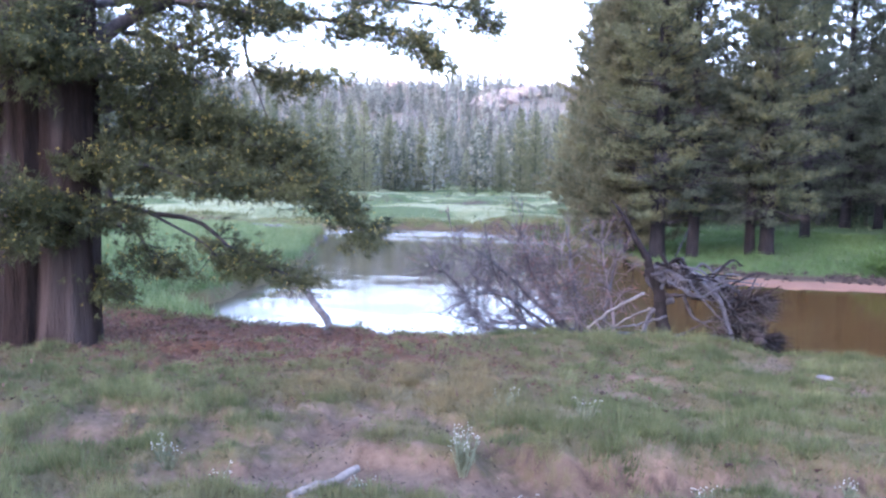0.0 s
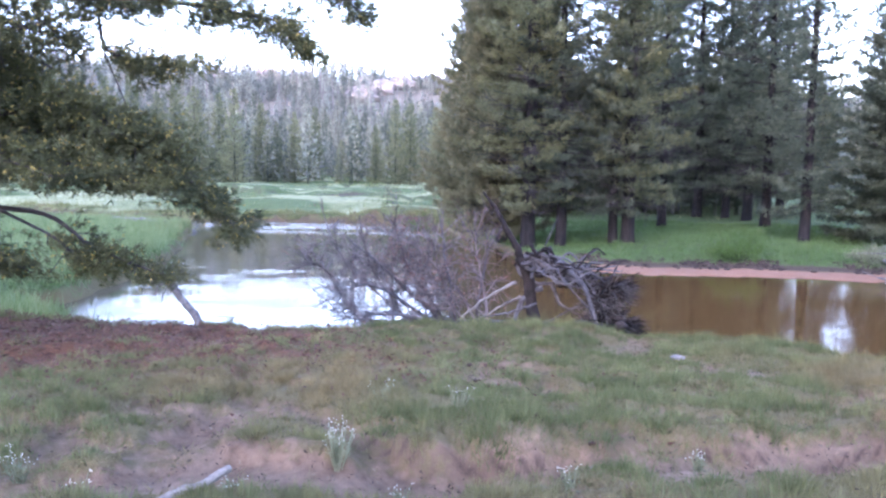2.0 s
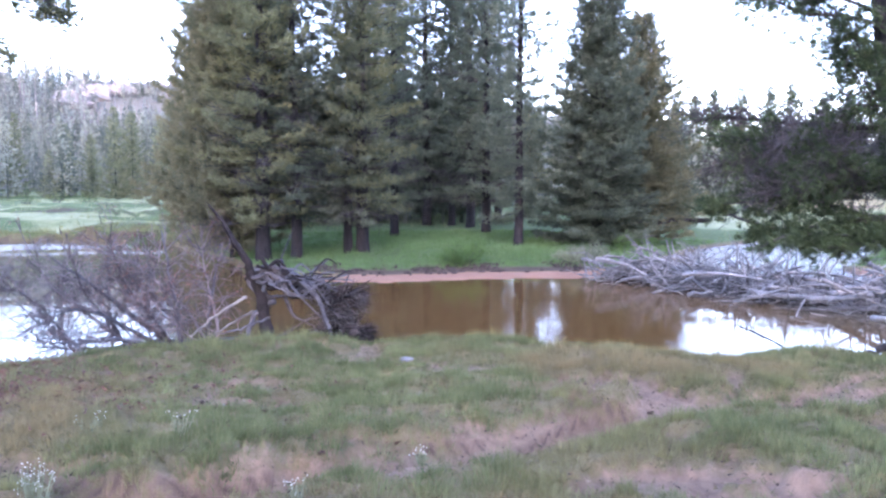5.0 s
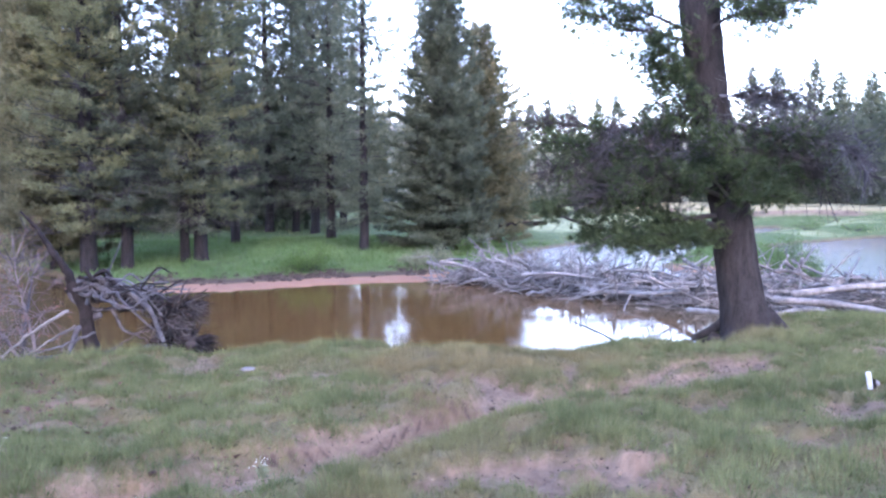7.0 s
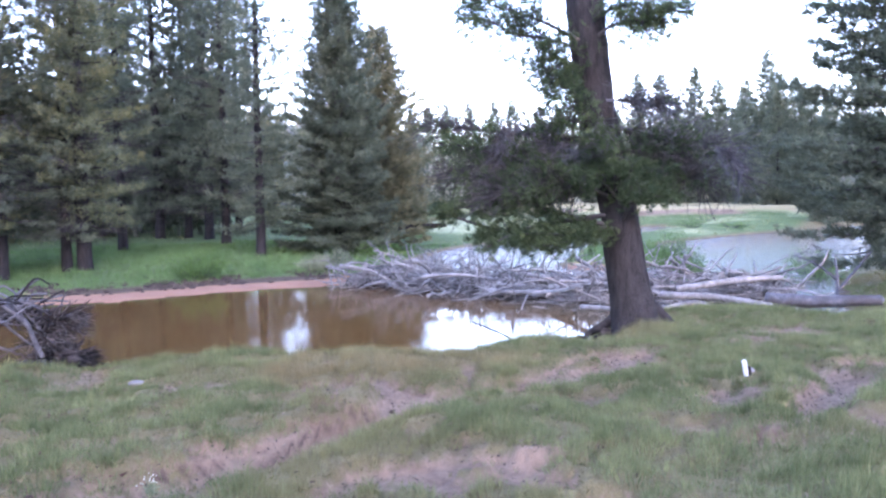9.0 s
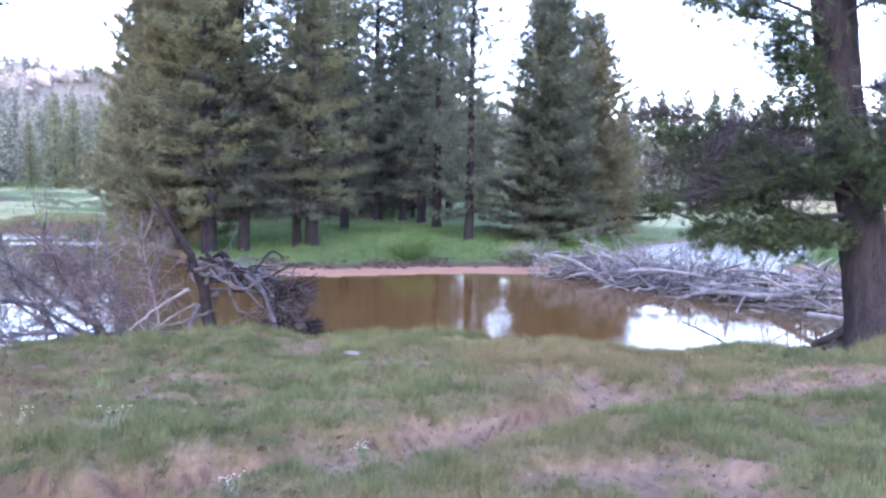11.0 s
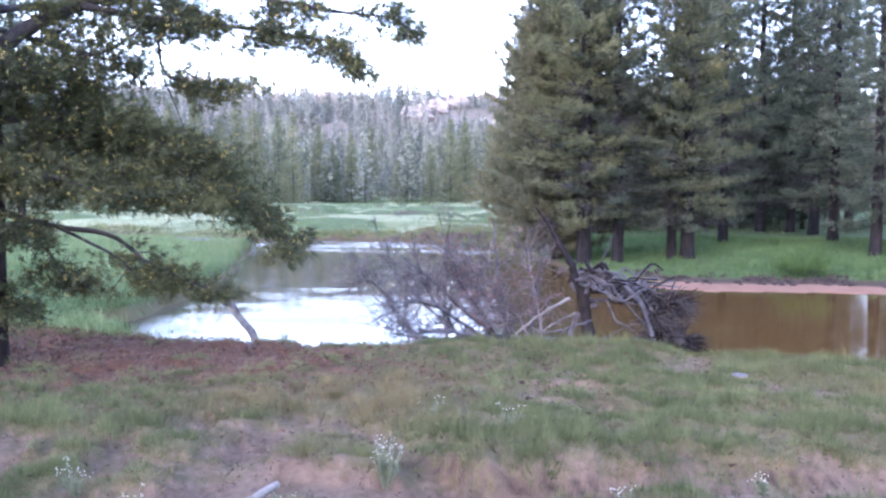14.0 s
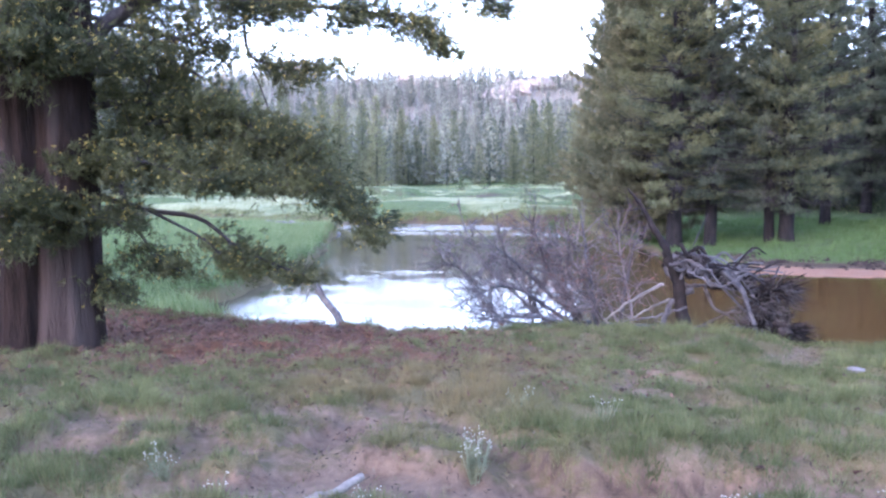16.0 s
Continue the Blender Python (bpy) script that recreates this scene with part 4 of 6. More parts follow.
cone_tree = pine("lodgepole_pine", "broad conical dark green pine with foliage to the ground", conifer(14, 11.3, 2.6, 0.22, 0.03, 340, 34, 0.16, 0.040, 9, 0.66, droop=-0.22), BARK_DARK, NEEDLE_DARK, (12.04, 27.97), 0, GROVE)
rust = pine("lodgepole_pine", "olive-brown pine with yellowing lower needles", conifer(15, 9.8, 3.1, 0.22, 0.04, 260, 30, 0.17, 0.042, 9, 0.68), BARK_DARK, NEEDLE_RUST, (14.9, 30.14), 0, GROVE)
for src, spot, turn, size, tall in GROVE_SPOTS:
    again({"lodge": lodge, "slim": slim, "airy": airy, "cone": cone_tree, "rust": rust}[src], spot, turn, size, "", tall)


# ---- the old tree on the near bank, with its low limbs ----
def leafy(path, wide, clumps, rng, crown, wood, flat=0.45, tufts=9, needle=0.095, needle_w=0.013, count=9, start=0.2, hang=0.0):
    """Clumps of foliage on side twigs along a limb; returns where the clumps are."""
    n = len(path)
    sp = rng.uniform(start, 1.0, clumps)
    at = np.stack([np.interp(sp * (n - 1), np.arange(n), path[:, c]) for c in range(3)], 1)
    t = unit(np.gradient(path, axis=0))
    tt = np.stack([np.interp(sp * (n - 1), np.arange(n), t[:, c]) for c in range(3)], 1)
    side = unit(np.cross(tt, [0, 0, 1.0]))
    up = np.cross(side, tt)
    w = wide * (0.35 + 0.65 * np.sin(np.pi * np.clip(sp, 0.05, 0.92)))
    off = rng.uniform(-1, 1, clumps) * w
    lift = rng.normal(0, 1, clumps) * flat * w * 0.6 - hang * np.abs(off)
    mid = at + side * off[:, None] + up * lift[:, None] + tt * (np.abs(off) * 0.5)[:, None]
    wood.sticks(at, mid, 0.008, 0.003)
    c = np.repeat(mid, tufts, 0) + rng.normal(0, 1, (clumps * tufts, 3)) * [0.085, 0.085, 0.045]
    d = np.repeat(unit(mid - at + tt * 0.3 + [0, 0, 0.12]), tufts, 0) + rng.normal(0, 0.35, (clumps * tufts, 3))
    crown.needles(c, d, needle, needle_w, count, rng, 0.6, 0.012)
    return mid


def old_tree():
    rng = np.random.default_rng(31)
    ob = thing("old_conifer", "huge old conifer with reddish furrowed twin trunks and low drooping limbs", "tree", (*TREE_LEFT, height(*TREE_LEFT) - 0.05))
    base = np.array(ob.location)

    def stem(foot, top, r0, r1):
        g = Geo()
        q = np.linspace(0, 1, 26)
        path = np.outer(1 - q, foot) + np.outer(q, top) + np.column_stack([0.05 * np.sin(q * 7), 0.04 * np.cos(q * 5), 0 * q])
        z = path[:, 2] - foot[2]
        rad = r0 + (r1 - r0) * q + 0.32 * r0 * np.exp(-np.maximum(z, 0) / 0.5)
        segs = 40
        a = np.linspace(0, 2 * np.pi, segs, endpoint=False)
        furrow = 1 + 0.05 * np.sin(a * 9 + 1.3)[None] + 0.035 * np.sin(a * 17 + z[:, None] * 0.7) + 0.025 * rng.uniform(-1, 1, (26, segs))
        v = path[:, None] + (rad[:, None] * furrow)[..., None] * np.stack([np.cos(a), np.sin(a), 0 * a], -1)[None]
        i = np.arange(25)[:, None] * segs
        j = np.arange(segs)[None]
        k = (j + 1) % segs
        return g.add(v.reshape(-1, 3), None, np.stack([i + j, i + k, i + segs + k, i + segs + j], -1).reshape(-1, 4))

    foot1, top1 = np.array((-6.08, 5.82, 0.9)) - base, np.array((-6.02, 6.30, 13.0)) - base
    foot2, top2 = np.array((-6.46, 5.64, 0.9)) - base, np.array((-6.60, 6.15, 12.0)) - base
    foot1[2] = foot2[2] = -0.2
    part("trunk", stem(foot1, top1, 0.272, 0.20), BARK_RED, ob, "reddish furrowed bark")
    part("trunk", stem(foot2, top2, 0.25, 0.18), BARK_RED, ob, "reddish furrowed bark")
    for pts, rad, foliage in OLD_LIMBS:
        path = spline(np.array(pts) - base, 22)
        wood, crown = Geo(), Geo()
        wood.tube(path, np.linspace(rad, max(0.007, rad * 0.2), 22), 8, rng, 0.1)
        limb = part("limb", wood, LIMB, ob)
        spots = []
        for wide, clumps, flat, start, hang in foliage:
            spots.append(leafy(path, wide, clumps, rng, crown, wood, flat, start=start, hang=hang))
        wood_mesh = wood.mesh("limb", LIMB)
        limb.data = wood_mesh
        if spots:
            part("foliage", crown, NEEDLE_OLD, limb, "dark green drooping needle sprays", smooth=False)
            spots = np.vstack(spots)
            tips = spots[rng.random(len(spots)) < 0.75]
            cones = Geo()
            c = np.repeat(tips, 4, 0) + rng.normal(0, 1, (len(tips) * 4, 3)) * [0.09, 0.09, 0.05] + [0, 0, 0.03]
            cones.needles(c, np.tile([0, 0, 1.0], (len(c), 1)), 0.022, 0.017, 4, rng, 0.9, 0.006)
            tagged(part("pollen", cones, POLLEN, limb, "yellow pollen cones", smooth=False), kind="stuff")
    crown = Geo()
    wood = Geo()
    for k in range(26):
        a = k * 2.4
        z = 4.6 + k * 0.33
        start = np.array([*(foot1 + (top1 - foot1) * min(1, z / 12))[:2], z])
        ln = 2.6 * (1 - k / 34) * rng.uniform(0.7, 1.1)
        p = spline([start, start + [math.sin(a) * ln * 0.5, math.cos(a) * ln * 0.5, 0.1], start + [math.sin(a) * ln, math.cos(a) * ln, -0.25]], 8)
        wood.tube(p, np.linspace(0.05, 0.01, 8), 5)
        leafy(p, 0.6, 22, rng, crown, wood, tufts=5, needle=0.13, needle_w=0.022, count=7)
    upper = part("upper_branchwork", wood, LIMB, ob)
    part("crown", crown, NEEDLE_DARK, upper, "dark needled crown", smooth=False)


OLD_LIMBS = []
OLD_LIMBS.append(([(-6.01, 6.03, 2.57), (-5.42, 6.33, 2.93), (-4.74, 6.64, 3.08), (-4.11, 6.83, 2.9), (-3.63, 6.9, 2.52), (-3.19, 6.91, 2.07)], 0.055, [(0.42, 150, 0.5, 0.1, 0.05)]))
OLD_LIMBS.append(([(-6.02, 6.01, 2.75), (-5.48, 6.32, 3.13), (-4.86, 6.62, 3.25), (-4.31, 6.82, 3.08), (-3.78, 6.95, 2.75)], 0.04, [(0.38, 110, 0.5, 0.1, 0.05)]))
OLD_LIMBS.append(([(-6.03, 6.01, 2.55), (-5.5, 6.16, 2.72), (-4.88, 6.35, 2.75), (-4.29, 6.47, 2.61), (-3.74, 6.52, 2.47)], 0.035, [(0.36, 110, 0.5, 0.1, 0.1)]))
OLD_LIMBS.append(([(-6.1, 5.94, 2.69), (-5.74, 5.88, 2.8), (-5.31, 5.87, 2.82), (-4.88, 5.84, 2.74), (-4.38, 5.86, 2.58)], 0.03, [(0.36, 70, 0.5, 0.1, 0.1)]))
OLD_LIMBS.append(([(-5.95, 6.08, 2.49), (-5.45, 6.33, 2.31), (-4.96, 6.52, 2.21), (-4.59, 6.59, 1.93), (-4.22, 6.65, 1.76), (-3.82, 6.7, 1.62)], 0.034, [(0.26, 34, 0.6, 0.5, 0.3)]))
OLD_LIMBS.append(([(-5.29, 6.15, 2.32), (-5.04, 6.26, 2.17), (-4.78, 6.37, 2.0), (-4.56, 6.44, 1.77), (-4.38, 6.47, 1.72)], 0.018, [(0.2, 24, 0.6, 0.4, 0.3)]))
OLD_LIMBS.append(([(-5.63, 6.12, 2.29), (-5.38, 6.16, 2.06), (-5.22, 6.13, 1.86), (-4.97, 6.16, 1.73)], 0.02, [(0.22, 26, 0.6, 0.35, 0.3)]))
OLD_LIMBS.append(([(-6.02, 6.02, 2.05), (-5.84, 6.05, 1.76), (-5.68, 6.07, 1.53), (-5.44, 6.15, 1.41)], 0.02, [(0.22, 26, 0.6, 0.3, 0.3)]))
OLD_LIMBS.append(([(-5.88, 6.16, 4.02), (-5.56, 6.25, 4.24), (-5.1, 6.44, 4.47), (-4.61, 6.61, 4.63), (-3.96, 6.85, 4.69)], 0.085, [(0.35, 60, 0.6, 0.3, 0.2)]))
OLD_LIMBS.append(([(-5.04, 6.36, 4.44), (-4.52, 6.67, 4.36), (-3.91, 6.97, 4.32), (-3.26, 7.23, 4.24), (-2.81, 7.35, 4.14), (-2.57, 7.37, 3.82)], 0.035, [(0.27, 110, 0.6, 0.15, 0.25)]))
OLD_LIMBS.append(([(-4.26, 6.9, 4.73), (-3.56, 7.18, 4.62), (-2.82, 7.39, 4.49), (-2.3, 7.46, 4.41), (-1.97, 7.45, 4.22)], 0.03, [(0.22, 55, 0.6, 0.2, 0.25)]))
OLD_LIMBS.append(([(-5.63, 6.12, 3.83), (-5.2, 6.36, 3.95), (-4.83, 6.52, 4.07), (-4.54, 6.6, 4.29)], 0.04, [(0.42, 50, 0.7, 0.15, 0.2)]))
OLD_LIMBS.append(([(-4.62, 6.91, 4.42), (-4.55, 6.9, 3.89), (-4.33, 6.98, 3.77), (-4.05, 7.09, 3.71), (-3.66, 7.24, 3.77)], 0.018, [(0.2, 34, 0.6, 0.3, 0.3)]))
OLD_LIMBS.append(([(-4.62, 6.91, 4.19), (-4.56, 6.91, 3.83), (-4.45, 6.94, 3.53), (-4.36, 6.96, 3.27)], 0.01, []))
OLD_LIMBS.append(([(-5.86, 6.03, 3.32), (-5.46, 6.22, 3.38), (-5.08, 6.37, 3.32), (-4.69, 6.49, 3.44)], 0.04, [(0.42, 48, 0.8, 0.1, 0.2)]))
OLD_LIMBS.append(([(-5.86, 6.04, 3.66), (-5.52, 6.22, 3.67), (-5.2, 6.36, 3.78), (-4.84, 6.51, 3.62)], 0.04, [(0.42, 38, 0.8, 0.1, 0.2)]))
OLD_LIMBS.append(([(-5.96, 5.79, 3.74), (-5.92, 5.55, 3.86), (-5.95, 5.21, 3.86), (-5.97, 4.87, 3.65), (-5.97, 4.56, 3.65)], 0.045, [(0.45, 100, 0.7, 0.0, 0.15)]))
OLD_LIMBS.append(([(-5.93, 5.83, 3.8), (-5.64, 5.69, 3.87), (-5.29, 5.61, 3.83), (-4.95, 5.52, 3.7)], 0.03, [(0.38, 50, 0.7, 0.0, 0.15)]))
OLD_LIMBS.append(([(-6.0, 5.75, 2.29), (-5.94, 5.37, 2.47), (-5.89, 4.97, 2.52), (-5.87, 4.52, 2.43)], 0.045, [(0.42, 80, 0.6, 0.0, 0.2)]))
OLD_LIMBS.append(([(-6.04, 5.71, 2.18), (-5.95, 5.36, 2.15), (-5.85, 5.03, 2.12), (-5.73, 4.7, 2.0)], 0.03, [(0.35, 50, 0.6, 0.0, 0.2)]))
OLD_LIMBS.append(([(-6.0, 5.9, 2.29), (-5.72, 5.84, 2.35), (-5.45, 5.78, 2.3), (-5.22, 5.68, 2.2)], 0.03, [(0.3, 40, 0.6, 0.0, 0.2)]))
OLD_LIMBS.append(([(-6.58, 5.71, 3.03), (-6.6, 5.53, 3.05), (-6.61, 5.35, 3.01), (-6.71, 5.07, 2.89)], 0.05, []))
OLD_LIMBS.append(([(-6.57, 5.71, 3.31), (-6.62, 5.5, 3.35), (-6.64, 5.32, 3.23), (-6.7, 5.08, 3.26)], 0.03, []))
OLD_LIMBS.append(([(-5.98, 6.15, 3.95), (-5.75, 6.63, 3.77), (-5.40, 7.04, 3.56), (-5.06, 7.41, 3.30)], 0.035, [(0.40, 42, 0.8, 0.1, 0.2)]))
OLD_LIMBS.append(([(-5.95, 6.17, 4.24), (-5.70, 6.67, 4.17), (-5.35, 7.08, 4.07), (-5.11, 7.38, 3.97)], 0.035, [(0.34, 32, 0.7, 0.1, 0.2)]))
OLD_LIMBS.append(([(-5.97, 6.16, 3.48), (-5.80, 6.59, 3.46), (-5.55, 6.93, 3.40), (-5.27, 7.26, 3.26)], 0.035, [(0.40, 50, 0.8, 0.1, 0.2)]))
OLD_LIMBS.append(([(-5.94, 6.05, 4.44), (-5.90, 5.51, 4.21), (-5.92, 5.04, 4.01), (-6.06, 4.71, 3.90)], 0.035, [(0.40, 80, 0.7, 0.1, 0.2)]))
OLD_LIMBS.append(([(-6.44, 5.81, 4.37), (-6.71, 5.65, 4.41), (-6.92, 5.39, 4.37)], 0.035, [(0.45, 60, 0.9, 0.0, 0.2)]))
OLD_LIMBS.append(([(-6.46, 5.79, 3.58), (-6.70, 5.67, 3.46), (-6.92, 5.40, 3.38)], 0.03, [(0.45, 50, 0.9, 0.0, 0.2)]))
OLD_LIMBS.append(([(-5.93, 6.19, 4.41), (-5.69, 6.68, 4.56), (-5.35, 7.21, 4.72), (-4.94, 7.73, 4.74), (-4.66, 8.02, 4.58)], 0.04, [(0.35, 70, 0.6, 0.15, 0.25)]))
old_tree()


# ---- the leaning pine beside the beaver dam ----
def leaning_pine():
    rng = np.random.default_rng(37)
    ob = thing("leaning_pine", "grey-barked pine leaning over the pool with low bushy boughs", "tree", (*TREE_RIGHT, height(*TREE_RIGHT) - 0.05))
    base = np.array(ob.location)
    path = spline(np.array(LEAN_TRUNK) - base, 48)
    g = Geo()
    z = path[:, 2]
    rad = np.interp(z, [-0.4, 0.0, 0.35, 1.5, 3.5, 4.2, 6.0, 12], [0.48, 0.38, 0.29, 0.255, 0.25, 0.26, 0.23, 0.04])
    g.tube(path, rad, 28, rng, 0.05)
    part("trunk", g, BARK_GREY, ob, "grey scaly bark")
    for a in np.linspace(0, 2 * np.pi, 7, endpoint=False):
        d = np.array([math.sin(a), math.cos(a), 0])
        e = d * rng.uniform(0.75, 1.1)
        roots = Geo().tube(spline([d * 0.2 + [0, 0, 0.26], d * 0.42 + [0, 0, 0.08], e * 0.8 + [0, 0, -0.12]], 7), np.linspace(0.11, 0.04, 7), 8, rng, 0.1)
        part("root", roots, BARK_GREY, ob)
    clods = Geo()
    for px, py in UNDERCUT:
        q = np.array([px, py, 0.30]) - base
        for k in range(7):
            clods.blob(q + rng.normal(0, 1, 3) * [0.16, 0.12, 0.16], np.array([0.13, 0.12, 0.11]) * rng.uniform(0.5, 1.1), rng, 5, 9, 0.3)
    tagged(part("root_clods", clods, CLOD, ob, "dark undercut root clods over the water"), kind="stuff")
    for pts, rd, kind in LEAN_LIMBS:
        p = spline(np.array(pts) - base, 16)
        wood, crown = Geo(), Geo()
        wood.tube(p, np.linspace(rd, max(0.005, rd * 0.2), 16), 6, rng, 0.1)
        if kind == "bushy":
            leafy(p, 0.30, 40 if np.linalg.norm(p[-1] - p[0]) > 1.1 else 13, rng, crown, wood, 0.55, tufts=5, needle=0.12, needle_w=0.013, count=16, start=0.2)
        elif kind == "sparse":
            leafy(p, 0.52, 95, rng, crown, wood, 0.7, tufts=4, needle=0.10, needle_w=0.012, count=10, start=0.25)
        elif kind == "grey":
            leafy(p, 0.55, 52, rng, crown, wood, 0.9, tufts=4, needle=0.10, needle_w=0.012, count=11, start=0.15)
        if kind in ("dead", "grey"):
            n = 230
            sp = rng.uniform(0.2, 1, n) * 15
            a = np.stack([np.interp(sp, np.arange(16), p[:, c]) for c in range(3)], 1)
            b = a + rng.normal(0, 0.16, (n, 3)) + unit(np.gradient(p, axis=0))[sp.astype(int)] * 0.22
            wood.sticks(a, b, 0.007, 0.003)
            wood.sticks(b, b + rng.normal(0, 0.14, (n, 3)), 0.004, 0.002)
        limb = part("limb", wood, ROOT if kind == "dead" else LIMB, ob)
        if crown.n:
            part("foliage", crown, NEEDLE_FRESH, limb, "bushy green needle tufts" if kind == "bushy" else "", smooth=False)
    wood, crown = Geo(), Geo()
    for k in range(22):
        a, zz = k * 2.4, 5.2 + k * 0.28
        start = np.stack([np.interp(zz, path[:, 2], path[:, c]) for c in range(2)] + [zz])
        ln = 2.2 * (1 - k / 30) * rng.uniform(0.7, 1.1)
        p = spline([start, start + [math.sin(a) * ln * 0.5, math.cos(a) * ln * 0.5, 0.15], start + [math.sin(a) * ln, math.cos(a) * ln, 0.25]], 8)
        wood.tube(p, np.linspace(0.04, 0.008, 8), 5)
        leafy(p, 0.55, 18, rng, crown, wood, tufts=5, needle=0.14, needle_w=0.02, count=8)
    upper = part("upper_branchwork", wood, LIMB, ob)
    part("crown", crown, NEEDLE_DARK, upper, smooth=False)


LEAN_TRUNK = [(7.66, 7.29, 0.60), (7.64, 7.34, 0.83), (7.59, 7.47, 1.55), (7.52, 7.58, 2.44), (7.43, 7.70, 3.12), (7.35, 7.80, 3.79), (7.30, 7.87, 4.53), (7.25, 7.94, 5.26), (7.21, 7.98, 6.1), (7.17, 8.02, 7.1), (7.11, 8.07, 8.6), (7.02, 8.12, 10.4), (6.95, 8.15, 12.5)]
UNDERCUT = [(6.85, 7.75), (7.02, 7.67), (7.19, 7.59)]
LEAN_LIMBS = []
LEAN_LIMBS.append(([(7.34, 7.58, 2.15), (6.88, 7.83, 2.3), (6.35, 8.1, 2.46), (5.8, 8.35, 2.46), (5.23, 8.57, 2.39)], 0.04, 'bushy'))
LEAN_LIMBS.append(([(7.39, 7.53, 2.0), (6.98, 7.61, 2.08), (6.46, 7.76, 2.05), (5.93, 7.89, 2.06), (5.51, 7.91, 1.89)], 0.035, 'bushy'))
LEAN_LIMBS.append(([(7.39, 7.53, 1.93), (7.15, 7.49, 2.05), (6.81, 7.53, 1.98), (6.47, 7.56, 1.95), (6.08, 7.62, 1.89)], 0.03, 'bushy'))
LEAN_LIMBS.append(([(7.44, 7.49, 2.3), (7.41, 7.18, 2.46), (7.36, 6.9, 2.53), (7.3, 6.63, 2.56)], 0.03, 'bushy'))
LEAN_LIMBS.append(([(7.38, 7.55, 2.9), (7.5, 7.28, 2.89), (7.66, 6.97, 2.88), (7.78, 6.69, 2.77)], 0.03, 'bushy'))
LEAN_LIMBS.append(([(7.35, 7.57, 2.98), (7.11, 7.57, 3.12), (6.89, 7.54, 3.04), (6.63, 7.55, 2.97)], 0.03, 'bushy'))
LEAN_LIMBS.append(([(7.36, 7.42, 2.53), (7.07, 7.38, 2.75), (6.82, 7.3, 2.82), (6.54, 7.24, 2.74)], 0.025, 'bushy'))
LEAN_LIMBS.append(([(7.34, 7.45, 2.6), (7.22, 7.24, 2.82), (7.12, 7.0, 2.95), (7.05, 6.75, 3.01)], 0.025, 'bushy'))
LEAN_LIMBS.append(([(7.42, 7.37, 2.23), (7.3, 7.16, 2.38), (7.18, 6.95, 2.53), (7.1, 6.7, 2.63)], 0.025, 'bushy'))
LEAN_LIMBS.append(([(7.36, 7.43, 2.9), (7.17, 7.33, 3.11), (6.93, 7.28, 3.24), (6.69, 7.23, 3.2)], 0.022, 'bushy'))
LEAN_LIMBS.append(([(7.33, 7.59, 2.68), (6.78, 7.95, 2.98), (6.14, 8.33, 3.14), (5.65, 8.54, 3.26), (5.21, 8.69, 3.3)], 0.03, 'bushy'))
LEAN_LIMBS.append(([(7.31, 7.47, 2.53), (6.97, 7.62, 2.68), (6.57, 7.8, 2.75), (6.15, 7.97, 2.68), (5.73, 8.12, 2.57)], 0.03, 'grey'))
LEAN_LIMBS.append(([(7.18, 7.73, 4.02), (7.01, 7.75, 3.9), (6.87, 7.74, 3.75), (6.75, 7.71, 3.52)], 0.015, 'sparse'))
LEAN_LIMBS.append(([(7.27, 7.65, 3.35), (6.79, 7.97, 3.36), (6.16, 8.37, 3.45), (5.62, 8.65, 3.53), (5.26, 8.78, 3.57)], 0.04, 'grey'))
LEAN_LIMBS.append(([(7.33, 7.6, 2.98), (6.82, 7.89, 3.06), (6.23, 8.2, 3.06), (5.67, 8.44, 2.99), (5.35, 8.49, 2.91)], 0.035, 'grey'))
LEAN_LIMBS.append(([(7.3, 7.62, 3.2), (6.78, 7.95, 2.91), (6.32, 8.19, 2.76), (5.9, 8.37, 2.76)], 0.03, 'grey'))
LEAN_LIMBS.append(([(7.33, 7.59, 2.68), (6.94, 7.9, 2.61), (6.46, 8.25, 2.69), (6.08, 8.49, 2.77)], 0.03, 'grey'))
LEAN_LIMBS.append(([(7.32, 7.6, 3.5), (7.59, 7.29, 3.4), (7.8, 7.02, 3.24), (7.95, 6.8, 3.02)], 0.03, 'grey'))
LEAN_LIMBS.append(([(7.42, 7.5, 3.2), (7.74, 7.23, 3.11), (8.07, 6.91, 2.96), (8.27, 6.73, 2.74)], 0.025, 'grey'))
LEAN_LIMBS.append(([(7.29, 7.63, 3.87), (7.5, 7.21, 3.82), (7.7, 6.78, 3.75)], 0.02, 'dead'))
LEAN_LIMBS.append(([(7.32, 7.6, 3.53), (7.71, 7.03, 3.37), (7.95, 6.56, 3.25), (8.05, 6.25, 3.12), (8.1, 5.98, 2.79)], 0.025, 'dead'))
LEAN_LIMBS.append(([(7.26, 7.65, 3.72), (7.21, 7.57, 3.53), (7.11, 7.53, 3.26), (6.97, 7.52, 3.11)], 0.012, 'dead'))
LEAN_LIMBS.append(([(7.1, 7.81, 4.54), (6.72, 8.03, 4.71), (6.27, 8.29, 4.79), (5.93, 8.44, 4.98), (5.61, 8.57, 4.94)], 0.03, 'sparse'))
LEAN_LIMBS.append(([(7.07, 7.83, 4.69), (6.65, 8.06, 4.93), (6.24, 8.25, 5.08), (5.76, 8.47, 5.23)], 0.03, 'sparse'))
LEAN_LIMBS.append(([(7.13, 7.78, 4.32), (6.82, 7.92, 4.43), (6.53, 8.02, 4.47)], 0.02, 'sparse'))
LEAN_LIMBS.append(([(7.15, 7.76, 4.1), (6.93, 7.82, 4.17), (6.76, 7.84, 4.09)], 0.015, 'sparse'))
